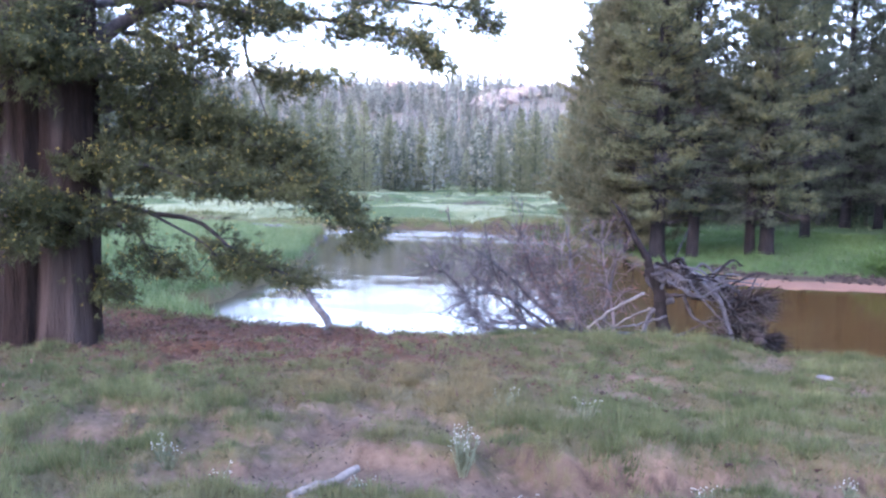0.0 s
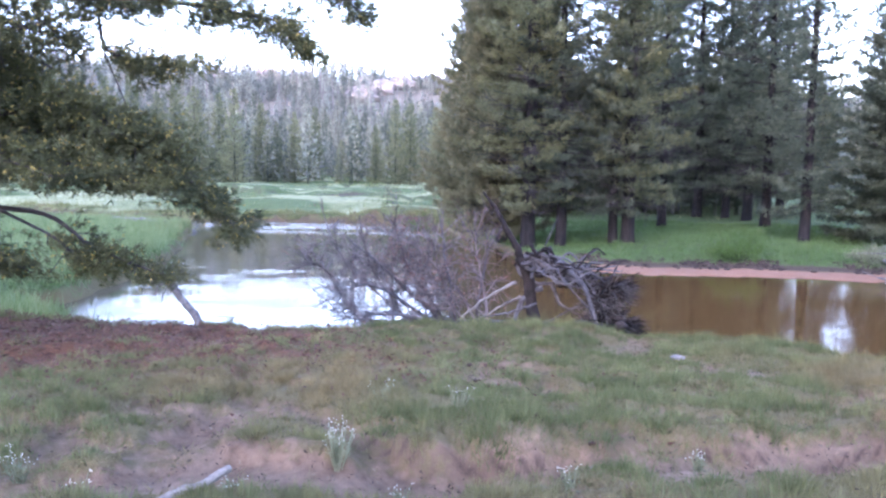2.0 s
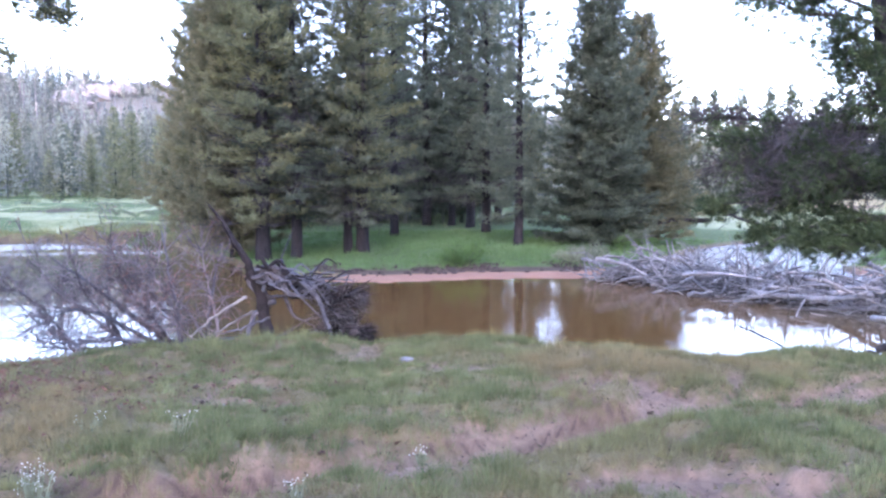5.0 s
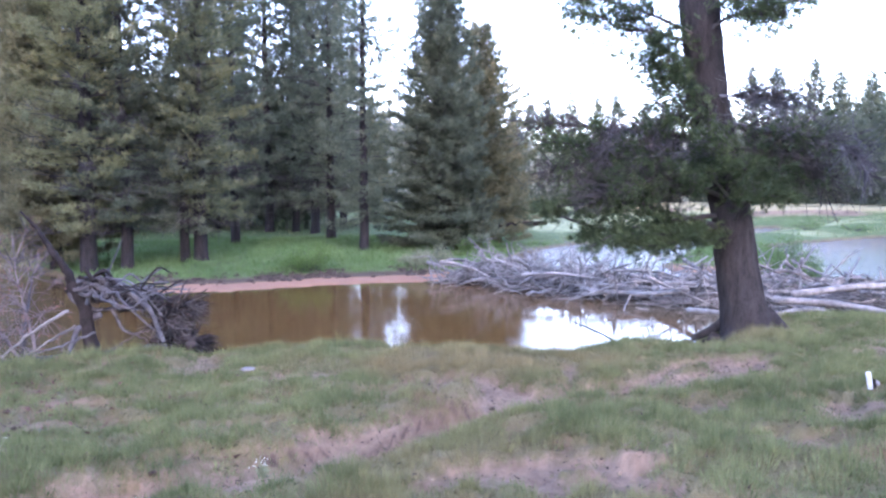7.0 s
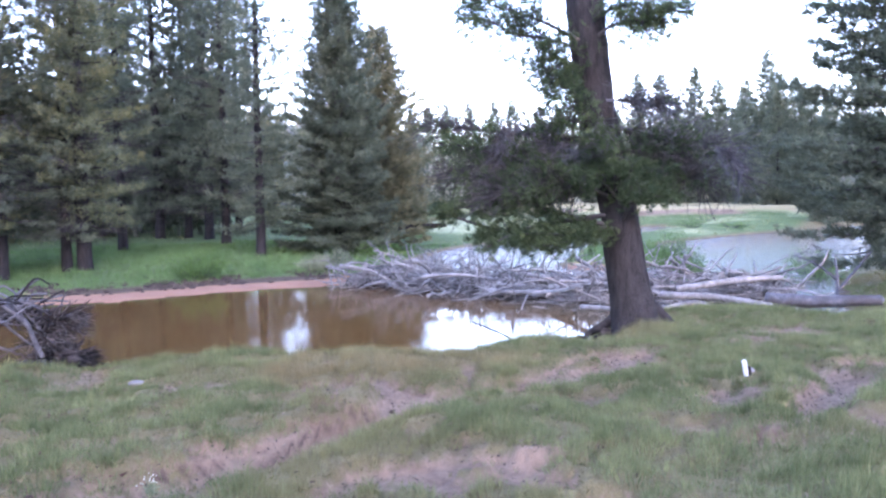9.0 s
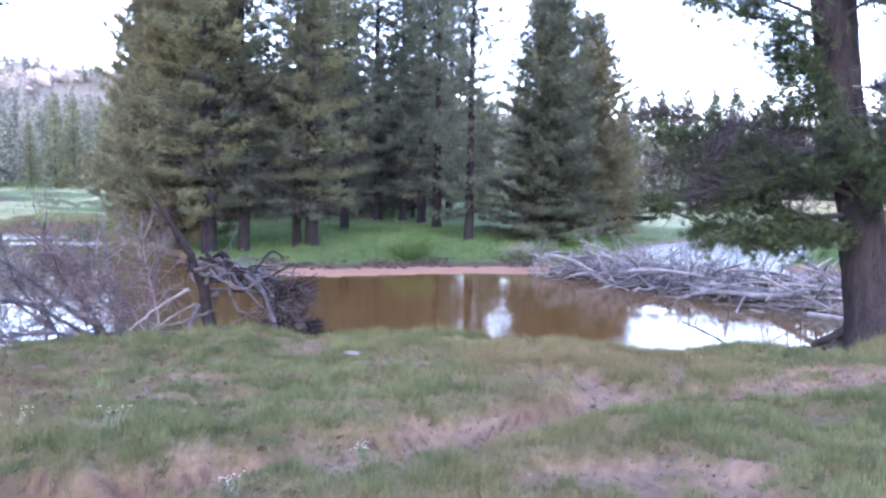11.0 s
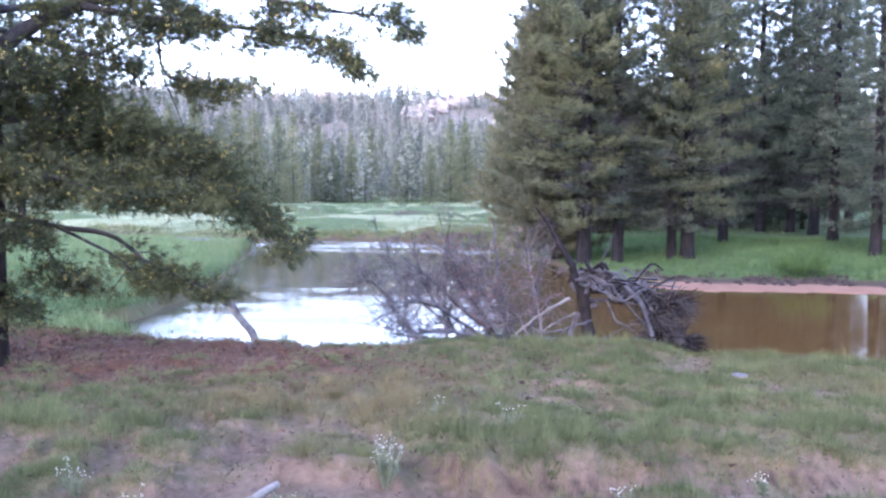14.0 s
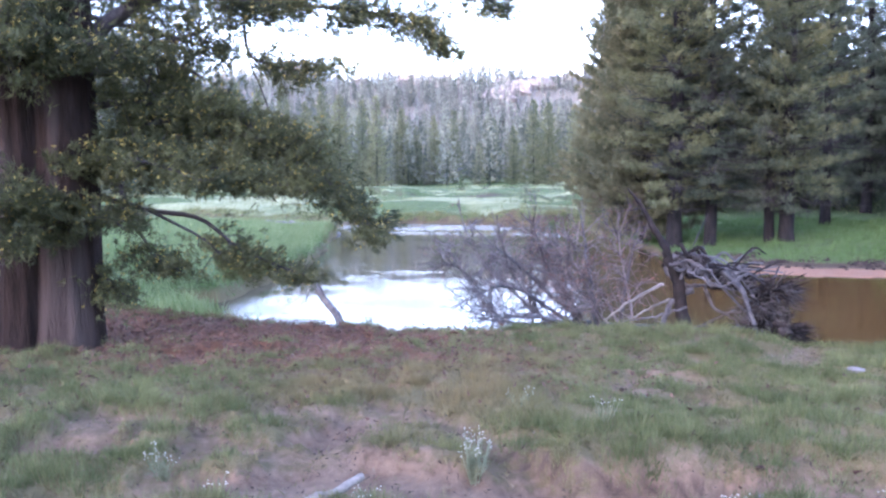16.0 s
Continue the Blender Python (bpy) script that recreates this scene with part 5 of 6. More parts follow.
LEAN_LIMBS.append(([(7.2, 7.72, 4.68), (7.33, 7.46, 4.85), (7.49, 7.15, 4.87), (7.64, 6.85, 4.85)], 0.03, 'sparse'))
LEAN_LIMBS.append(([(7.17, 7.74, 4.9), (7.32, 7.46, 5.07), (7.53, 7.11, 5.07), (7.84, 6.61, 4.88)], 0.03, 'sparse'))
LEAN_LIMBS.append(([(7.37, 7.54, 2.30), (6.72, 7.86, 2.22), (6.12, 8.20, 2.10), (5.62, 8.55, 2.25), (5.29, 8.75, 2.43)], 0.04, 'bushy'))
LEAN_LIMBS.append(([(7.40, 7.51, 2.15), (6.83, 7.76, 2.02), (6.30, 8.06, 1.95), (5.79, 8.32, 2.02)], 0.035, 'bushy'))
LEAN_LIMBS.append(([(7.28, 7.76, 3.69), (6.82, 7.90, 3.57), (6.41, 8.11, 3.46), (6.05, 8.25, 3.23)], 0.03, 'dead'))
LEAN_LIMBS.append(([(7.31, 7.73, 3.46), (6.77, 7.95, 3.23), (6.23, 8.24, 3.16)], 0.03, 'dead'))
leaning_pine()


# ---- the uprooted snag at the water's edge ----
def root_snag():
    rng = np.random.default_rng(41)
    at = np.array(SNAG_FOOT)
    ob = thing("uprooted_snag", "uprooted dead tree with twisted grey roots and a dark root mat", "dead tree", (at[0], at[1], -0.1))
    base = np.array(ob.location)

    def rope(name, pts, r0, r1, mat, segs=8, n=18, label="", wob=0.007):
        p = spline(np.array(pts) - base, n)
        p[1:-1] += rng.normal(0, wob, (n - 2, 3))
        g = Geo().tube(p, np.linspace(r0, r1, n), segs, rng, 0.12)
        return part(name, g, mat, ob, label)

    for name, pts, r0, r1, mat, label in SNAG_PARTS:
        rope(name, pts, r0, r1, {"dark": DRIFT_DARK, "grey": ROOT, "drift": DRIFT}[mat], label=label)
    # twisted root strands that sweep over to the root mat
    heads, bends, ends = [np.array(v) - base for v in SNAG_SWEEP]
    for k in range(38):
        j = lambda s: rng.normal(0, s, 3)
        h = heads + j(0.06) + [0, 0, rng.uniform(-0.14, 0.10)]
        curl = j(0.065)
        m1 = heads * 0.55 + bends * 0.45 + curl + [0, 0, rng.uniform(-0.10, 0.12)]
        m2 = bends + j(0.12)
        e = ends + j(0.13) + [0, 0, rng.uniform(-0.1, 0.35)]
        g = Geo().tube(spline([h, h * 0.6 + m1 * 0.4 - curl * 0.7, m1, m1 * 0.4 + m2 * 0.6 - curl * 0.8, m2, m2 * 0.45 + e * 0.55 + j(0.10), e], 26), np.linspace(rng.uniform(0.015, 0.034), 0.010, 26), 6, rng, 0.1)
        part("root", g, DRIFT_DARK if k % 3 == 0 else ROOT, ob)
    # root mat: clods of soil bound by fine roots
    for k, c in enumerate(SNAG_MAT):
        g = Geo()
        mid = np.array(c[:3]) - base
        for q in range(9):
            g.blob(mid + rng.normal(0, 1, 3) * np.array(c[3:]) * 0.55, np.array([0.08, 0.08, 0.055]) * rng.uniform(0.5, 1.2, 3), rng, 5, 9, 0.35)
        mat = tagged(part("root_mat", g, CLOD, ob, "dark soil-clotted root mat"), kind="stuff")
        f = Geo()
        for q in range(200):
            d = unit(rng.normal(0, 1, 3) * [0.9, 0.8, 0.5] + [0.7, -0.1, 0])
            s = mid + d * np.array(c[3:]) * rng.uniform(0.3, 0.9)
            e = s + d * rng.uniform(0.10, 0.36) + [0, 0, rng.uniform(-0.12, 0.04)]
            f.tube(spline([s, (s + e) / 2 + rng.normal(0, 0.03, 3), e], 5), np.linspace(rng.uniform(0.007, 0.017), 0.003, 5), 4)
        tagged(part("rootlet_fringe", f, ROOTLET, mat), kind="stuff")


SNAG_FOOT = (-0.28, 9.89, 0.54)
SNAG_PARTS = []
SNAG_PARTS.append(('trunk', [(-0.29, 9.88, 0.33), (-0.32, 9.88, 0.63), (-0.37, 9.88, 0.93), (-0.41, 9.88, 1.29), (-0.53, 9.88, 1.55)], 0.09, 0.075, 'dark', 'dark rotted stem'))
SNAG_PARTS.append(('spar', [(-0.53, 9.88, 1.51), (-0.6, 9.87, 1.73), (-0.75, 9.87, 1.98), (-0.86, 9.86, 2.2), (-1.03, 9.84, 2.42)], 0.06, 0.012, 'dark', 'dark broken spar'))
SNAG_PARTS.append(('limb', [(-0.23, 9.89, 1.15), (-0.44, 9.88, 1.03), (-0.57, 9.88, 0.76), (-0.65, 9.87, 0.42)], 0.045, 0.025, 'grey', ''))
SNAG_PARTS.append(('limb', [(-0.39, 9.88, 1.59), (-0.17, 9.69, 1.47), (0.1, 9.58, 1.43), (0.3, 9.58, 1.23), (0.44, 9.57, 0.89), (0.52, 9.57, 0.61)], 0.045, 0.025, 'grey', ''))
SNAG_PARTS.append(('limb', [(-0.46, 9.88, 1.51), (-0.11, 9.89, 1.54), (0.1, 9.88, 1.46), (0.24, 9.88, 1.4)], 0.045, 0.025, 'grey', ''))
SNAG_PARTS.append(('limb', [(-0.1, 9.89, 1.23), (0.01, 9.89, 0.95), (0.19, 9.88, 0.85), (0.33, 9.88, 0.75)], 0.022, 0.012, 'grey', ''))
SNAG_PARTS.append(('limb', [(-0.56, 9.88, 1.58), (-0.52, 9.88, 1.36), (-0.34, 9.88, 1.22), (-0.06, 9.89, 1.2)], 0.04, 0.02, 'grey', ''))
SNAG_PARTS.append(('log', [(-0.06, 9.79, 0.54), (0.19, 9.78, 0.66), (0.46, 9.77, 0.77)], 0.055, 0.05, 'grey', 'pale barkless log'))
SNAG_PARTS.append(('limb', [(-1.36, 10.31, 0.63), (-1.08, 10.14, 0.88), (-0.77, 9.96, 1.11), (-0.59, 9.87, 1.21)], 0.014, 0.022, 'drift', ''))
SNAG_PARTS.append(('limb', [(-1.18, 10.13, 0.6), (-0.88, 10.06, 0.79), (-0.51, 9.88, 1.03)], 0.012, 0.018, 'drift', ''))
SNAG_PARTS.append(('limb', [(-0.9, 9.65, 0.63), (-0.76, 9.56, 0.66), (-0.65, 9.47, 0.63), (-0.58, 9.47, 0.55)], 0.028, 0.024, 'drift', ''))
SNAG_PARTS.append(('limb', [(-0.29, 9.98, 0.61), (-0.08, 9.99, 0.7), (0.19, 9.98, 0.87), (0.46, 9.97, 0.96)], 0.016, 0.01, 'grey', ''))
SNAG_PARTS.append(('limb', [(-0.29, 9.78, 0.95), (-0.65, 9.87, 0.8), (-1.03, 10.14, 0.68)], 0.016, 0.01, 'grey', ''))
SNAG_SWEEP = [(-0.42, 9.83, 1.53), (0.06, 9.69, 1.41), (0.57, 9.71, 1.15)]
SNAG_MAT = [(0.62, 9.76, 1.20, 0.22, 0.2, 0.09), (0.50, 9.76, 1.02, 0.12, 0.14, 0.12), (0.56, 9.76, 0.76, 0.16, 0.18, 0.11), (0.74, 9.69, 0.74, 0.20, 0.2, 0.08)]
root_snag()


# ---- the dead crown lying in the water ----
def dead_crown():
    rng = np.random.default_rng(43)
    foot = np.array(BUSH_FOOT)
    ob = thing("dead_fallen_crown", "fallen dead tree crown with dense purple-grey twigs in the water", "dead tree", (foot[0], foot[1], -0.15))
    base = np.array(ob.location)
    fine, rusty = Geo(), Geo()
    for pts, r0, rust_share, n_side in BUSH_LIMBS:
        p = spline(np.array(pts) - base, 18)
        p[1:] += np.cumsum(rng.normal(0, 0.012, (17, 3)), 0)
        limb = Geo().tube(p, np.linspace(r0, 0.008, 18), 7, rng, 0.1)
        part("limb", limb, TWIG if r0 < 0.028 else ROOT, ob)
        t = unit(np.gradient(p, axis=0))
        sp = rng.uniform(0.15, 1.0, n_side) * 17
        a = np.stack([np.interp(sp, np.arange(18), p[:, c]) for c in range(3)], 1)
        d = unit(t[sp.astype(int)] * 0.7 + rng.normal(0, 0.75, (n_side, 3)) + [0, 0, 0.02])
        ln = rng.uniform(0.15, 0.5, (n_side, 1))
        b = a + d * ln
        fine.sticks(a, b, 0.008, 0.005)
        for gen, (share, scale) in enumerate(((3, 0.24), (2, 0.14))):
            q = rng.uniform(0.3, 1.0, (len(a) * share, 1))
            a2 = np.repeat(a, share, 0) * (1 - q) + np.repeat(b, share, 0) * q
            d2 = unit(np.repeat(b - a, share, 0) + rng.normal(0, 0.55, a2.shape) * np.linalg.norm(np.repeat(b - a, share, 0), axis=1, keepdims=True))
            b2 = a2 + d2 * rng.uniform(0.5, 1.3, (len(a2), 1)) * scale
            b2[:, 2] = np.maximum(b2[:, 2], 0.12)
            fine.sticks(a2, b2, 0.0048 - gen * 0.0008, 0.0028)
            a, b = a2, b2
        if rust_share:
            pick = rng.random(len(b)) < rust_share
            rusty.needles(b[pick], d2[pick], 0.07, 0.010, 5, rng, 0.5)
    tagged(part("twig_mass", fine, TWIG, ob, "dense purple-grey twigs", smooth=False), kind="stuff")
    tagged(part("dead_needles", rusty, TWIG_RUST, ob, "rusty dead needles", smooth=False), kind="stuff")


BUSH_FOOT = (-1.72, 11.47, 0.21)
BUSH_LIMBS = []
BUSH_LIMBS.append(([(-0.51, 10.18, 0.56), (-1.09, 10.74, 0.47), (-1.82, 11.26, 0.38), (-2.72, 11.29, 0.36), (-3.47, 11.29, 0.45)], 0.075, 0.0, 26))
BUSH_LIMBS.append(([(-1.04, 10.66, 0.49), (-1.12, 10.76, 0.87), (-1.21, 10.85, 1.21), (-1.29, 10.94, 1.75)], 0.024, 0.5, 27))
BUSH_LIMBS.append(([(-1.21, 10.73, 0.46), (-1.5, 10.8, 0.86), (-1.87, 10.85, 1.3), (-2.13, 10.9, 1.64)], 0.024, 0.5, 27))
BUSH_LIMBS.append(([(-1.32, 10.71, 0.46), (-1.59, 10.78, 0.82), (-1.93, 10.83, 1.2), (-2.17, 10.89, 1.59)], 0.02, 0.5, 27))
BUSH_LIMBS.append(([(-1.46, 10.5, 0.49), (-1.57, 10.59, 0.89), (-1.72, 10.67, 1.22), (-1.82, 10.75, 1.67)], 0.024, 0.5, 27))
BUSH_LIMBS.append(([(-1.67, 10.84, 0.41), (-1.93, 10.9, 0.71), (-2.27, 10.94, 1.26), (-2.51, 11.0, 1.99)], 0.024, 0.5, 27))
BUSH_LIMBS.append(([(-1.86, 11.23, 0.32), (-2.09, 11.29, 0.74), (-2.39, 11.34, 1.16), (-2.6, 11.4, 1.64)], 0.016, 0.5, 27))
BUSH_LIMBS.append(([(-2.0, 11.29, 0.3), (-2.11, 11.37, 0.72), (-2.25, 11.44, 1.09), (-2.36, 11.53, 1.58)], 0.016, 0.08, 27))
BUSH_LIMBS.append(([(-2.19, 11.37, 0.27), (-2.63, 11.38, 0.66), (-3.2, 11.34, 1.21), (-3.6, 11.33, 1.88)], 0.024, 0.08, 27))
BUSH_LIMBS.append(([(-2.24, 10.72, 0.39), (-2.5, 10.77, 0.79), (-2.83, 10.79, 1.2), (-3.07, 10.83, 1.94)], 0.02, 0.08, 27))
BUSH_LIMBS.append(([(-2.49, 10.89, 0.34), (-2.5, 10.99, 0.71), (-2.51, 11.09, 1.21), (-2.52, 11.19, 1.79)], 0.02, 0.08, 27))
BUSH_LIMBS.append(([(-2.78, 11.18, 0.27), (-3.15, 11.19, 0.55), (-3.63, 11.15, 1.16), (-3.96, 11.15, 1.27)], 0.02, 0.08, 27))
BUSH_LIMBS.append(([(-3.13, 11.66, 0.15), (-3.43, 11.68, 0.48), (-3.81, 11.67, 1.11), (-4.08, 11.69, 1.52)], 0.02, 0.08, 27))
BUSH_LIMBS.append(([(-3.29, 11.53, 0.16), (-3.33, 11.62, 0.45), (-3.38, 11.71, 1.16), (-3.42, 11.81, 1.25)], 0.016, 0.08, 27))
BUSH_LIMBS.append(([(-1.66, 11.08, 0.3), (-1.92, 11.04, 0.63), (-2.38, 10.95, 1.05), (-2.81, 10.85, 1.48), (-3.12, 10.77, 1.73)], 0.05, 0.0, 30))
BUSH_LIMBS.append(([(-1.24, 10.83, 0.41), (-1.2, 10.83, 0.88), (-1.12, 10.84, 1.38), (-1.07, 10.84, 1.77)], 0.03, 0.12, 14))
BUSH_LIMBS.append(([(-1.58, 10.68, 0.38), (-1.54, 10.69, 0.88), (-1.57, 10.69, 1.38), (-1.61, 10.68, 1.95)], 0.03, 0.1, 14))
BUSH_LIMBS.append(([(-1.67, 10.87, 0.35), (-2.15, 10.69, 0.64), (-2.65, 10.58, 0.92), (-2.97, 10.5, 1.0), (-3.28, 10.41, 0.82)], 0.035, 0.0, 36))
BUSH_LIMBS.append(([(-1.73, 10.66, 0.41), (-2.27, 10.46, 0.58), (-2.75, 10.35, 0.57), (-3.19, 10.23, 0.69)], 0.035, 0.0, 34))
dead_crown()


# ---- the beaver dam ----
def beaver_dam():
    rng = np.random.default_rng(47)
    ob = thing("beaver_dam", "beaver dam of bleached grey sticks and logs across the pool", "beaver dam", (12.0, 15.0, 0.0))
    base = np.array(ob.location)
    line = spline([(9.6, 20.6, 0), (10.8, 17.9, 0), (12.0, 15.2, 0), (13.4, 13.0, 0), (15.2, 11.8, 0), (16.4, 11.5, 0)], 80)
    tang = unit(np.gradient(line, axis=0))

    def lay(n, long_, thick, spread, top):
        k = rng.integers(0, 80, n)
        side = np.column_stack([tang[k][:, 1], -tang[k][:, 0], 0 * k])
        o = rng.normal(0, spread, n)
        hump = np.clip(1 - (o / 2.3) ** 2, 0, 1)
        pos = line[k] + side * o[:, None] + np.column_stack([0 * o, 0 * o, -0.05 + hump * top * rng.uniform(0.1, 1, n)])
        yaw = np.arctan2(tang[k][:, 1], tang[k][:, 0]) + rng.normal(0, 0.8, n) + np.where(rng.random(n) < 0.3, 1.2, 0)
        pitch = rng.normal(0.0, 0.2, n)
        ln = rng.uniform(*long_, n)
        return pos, yaw, pitch, ln, rng.uniform(*thick, n)

    bed = Geo()
    for p in line[::3]:
        bed.blob(p - base + rng.normal(0, 0.2, 3) * [1, 1, 0.2] - [0, 0, 0.15], np.array([0.6, 0.6, 0.34]), rng, 5, 9, 0.2)
    tagged(part("mud_core", bed, CLOD, ob, "mud and debris core"), kind="stuff")
    shapes = []
    for k in range(7):
        n = 9
        y = np.cumsum(np.cumsum(rng.normal(0, 0.02, n)))
        z = np.cumsum(np.cumsum(rng.normal(0, 0.014, n)))
        p = np.column_stack([np.linspace(-0.5, 0.5, n), y - y.mean(), z - z.mean()])
        shapes.append(Geo().tube(p, np.linspace(1, 0.45, n) * 0.018, 6, rng, 0.12).mesh("stick", DRIFT))
    pos, yaw, pitch, ln, th = lay(290, (0.9, 3.2), (0.7, 2.4), 0.72, 0.62)
    for k in range(290):
        s = part("stick", shapes[k % 7], DRIFT, ob)
        s.location = pos[k] - base
        s.rotation_euler = (rng.uniform(0, 6), pitch[k], yaw[k])
        s.scale = (ln[k], th[k] * 1.3, th[k] * 1.3)
    rest = Geo()
    pos, yaw, pitch, ln, th = lay(1500, (0.4, 1.6), (0.006, 0.020), 0.80, 0.52)
    d = np.column_stack([np.cos(yaw) * np.cos(pitch), np.sin(yaw) * np.cos(pitch), np.sin(pitch)]) * ln[:, None] / 2
    bend = rng.normal(0, 0.05, (1500, 3))
    rest.sticks(pos - d - base, pos + bend - base, th, th * 0.85, 5)
    rest.sticks(pos + bend - base, pos + d - base, th * 0.85, th * 0.45, 5)
    up = rng.integers(0, 1500, 160)
    up = np.where(pos[up, 0] > 14.5, rng.permutation(np.flatnonzero(pos[:, 0] < 14.5))[:160], up)
    a = pos[up] - base
    b = a + np.column_stack([rng.normal(0, 0.35, (160, 2)), rng.uniform(0.3, 0.85, 160)])
    e = b + np.column_stack([rng.normal(0, 0.3, (160, 2)), rng.uniform(-0.05, 0.4, 160)])
    rest.sticks(a, b, 0.024, 0.014, 5)
    rest.sticks(b, e, 0.014, 0.005, 4)
    rest.sticks(b * 0.5 + a * 0.5, b + rng.normal(0, 0.3, (160, 3)), 0.008, 0.003, 3)
    tagged(part("brushwood", rest, DRIFT, ob), kind="stuff")
    for pts, r in DAM_LOGS:
        g = Geo().tube(spline(np.array(pts) - base, 10), np.linspace(r, r * 0.7, 10), 10, rng, 0.08)
        part("log", g, DRIFT if r < 0.14 else ROOT, ob, "thick pale log" if r < 0.14 else "thick weathered grey log")


DAM_LOGS = []
DAM_LOGS.append(([(10.41, 11.55, 0.25), (10.48, 10.81, 0.29), (10.65, 9.93, 0.27)], 0.06))
DAM_LOGS.append(([(11.89, 10.8, 0.46), (12.6, 9.97, 0.44), (12.9, 8.91, 0.37)], 0.08))
DAM_LOGS.append(([(10.72, 10.0, 0.31), (11.41, 9.53, 0.48), (11.68, 9.36, 0.39)], 0.06))
DAM_LOGS.append(([(13.98, 9.8, 0.30), (14.5, 9.02, 0.30), (15.09, 8.0, 0.40)], 0.15))
DAM_LOGS.append(([(10.47, 15.41, 0.2), (11.1, 13.72, 0.26), (11.4, 12.68, 0.48)], 0.07))
DAM_LOGS.append(([(12.86, 11.21, 0.46), (13.98, 10.64, 0.62), (14.98, 10.11, 0.67)], 0.08))
beaver_dam()


def limbwood(name, label, category, pieces, mat, seed=1, group=""):
    """Driftwood from a few smooth tubes: the first is the log, the rest its limbs."""
    rng = np.random.default_rng(seed)
    first = np.array(pieces[0][0][0], float)
    ob = thing(name, label, category, first, group)
    for k, (pts, r0, r1) in enumerate(pieces):
        p = spline(np.array(pts) - first, 16)
        p[1:-1] += rng.normal(0, r0 * 0.12, (14, 3))
        part("log" if k == 0 else "branch", Geo().tube(p, np.linspace(r0, r1, 16), 12 if k == 0 else 6, rng, 0.1), mat, ob)
    return ob


LOGS = []
LOGS.append(('fallen_log', 'long bleached log stranded on the far bank', 'log', [([(-20.35, 31.53, 0.27), (-18.26, 31.63, 0.15), (-16.34, 31.54, -0.12)], 0.4, 0.3), ([(-19.35, 31.92, 0.21), (-19.95, 31.9, 0.42), (-20.29, 31.69, 0.51)], 0.12, 0.05)], 'pale'))
LOGS.append(('leaning_log', 'pale dead log leaning out of the shallows', 'log', [([(-5.34, 10.42, 0.26), (-5.68, 10.59, 0.58), (-6.06, 10.72, 0.91)], 0.065, 0.05), ([(-6.03, 10.73, 0.89), (-6.23, 10.74, 0.88), (-6.34, 10.79, 0.7)], 0.02, 0.01), ([(-6.03, 10.73, 0.89), (-6.17, 10.77, 0.8), (-6.26, 10.84, 0.6)], 0.016, 0.008), ([(-5.8, 10.63, 0.75), (-5.88, 10.59, 0.92), (-6.0, 10.52, 0.97)], 0.016, 0.008)], 'drift'))
LOGS.append(('fallen_branch', 'short weathered grey branch lying on bare soil', 'branch', [([(-1.9, 3.09, 1.07), (-1.87, 3.21, 1.07), (-1.79, 3.33, 1.07), (-1.74, 3.53, 1.08)], 0.027, 0.02)], 'tan'))
LOGS.append(('water_stick', 'thin curved stick poking from the pool', 'branch', [([(7.12, 10.68, 0.39), (7.12, 10.08, 0.34), (7.16, 9.68, 0.27), (7.18, 9.42, 0.15)], 0.012, 0.02)], 'dark'))
LOGS.append(('leaning_stick', 'forked dead stick standing in the far grass', 'branch', [([(-0.38, 23.49, 0.46), (-0.16, 23.49, 0.98), (0.02, 23.49, 1.42)], 0.022, 0.012)], 'root'))
LOGS.append(('dead_branch', 'bleached forked branch sticking up from the dam', 'branch', [([(9.24, 18.24, 0.75), (9.1, 18.31, 1.05), (8.77, 18.47, 1.4)], 0.04, 0.015), ([(9.1, 18.31, 1.05), (8.94, 18.28, 0.91), (8.76, 18.25, 0.96)], 0.02, 0.01)], 'drift'))
LOGS.append(('dead_sapling', 'bare dead sapling leaning at the water', 'branch', [([(15.13, 8.94, 0.17), (15.14, 8.94, 0.71), (15.11, 8.99, 1.17)], 0.04, 0.02), ([(15.14, 8.93, 0.47), (15.27, 8.72, 0.83), (15.43, 8.43, 1.31)], 0.04, 0.02), ([(15.14, 8.94, 0.71), (14.92, 9.3, 1.04), (14.69, 9.65, 1.21)], 0.03, 0.01)], 'root'))
LOGS.append(('fallen_tree', 'dark fallen tree stem lying across the far bank', 'log', [([(14.44, 29.61, 1.11), (15.85, 28.88, 1.25), (17.16, 28.13, 1.32)], 0.14, 0.1)], 'dark'))
for k, (name, label, category, pieces, mat) in enumerate(LOGS):
    limbwood(name, label, category, pieces, {"drift": DRIFT, "root": ROOT, "dark": DRIFT_DARK, "pale": DRIFT, "tan": BRANCH}[mat], 60 + k)


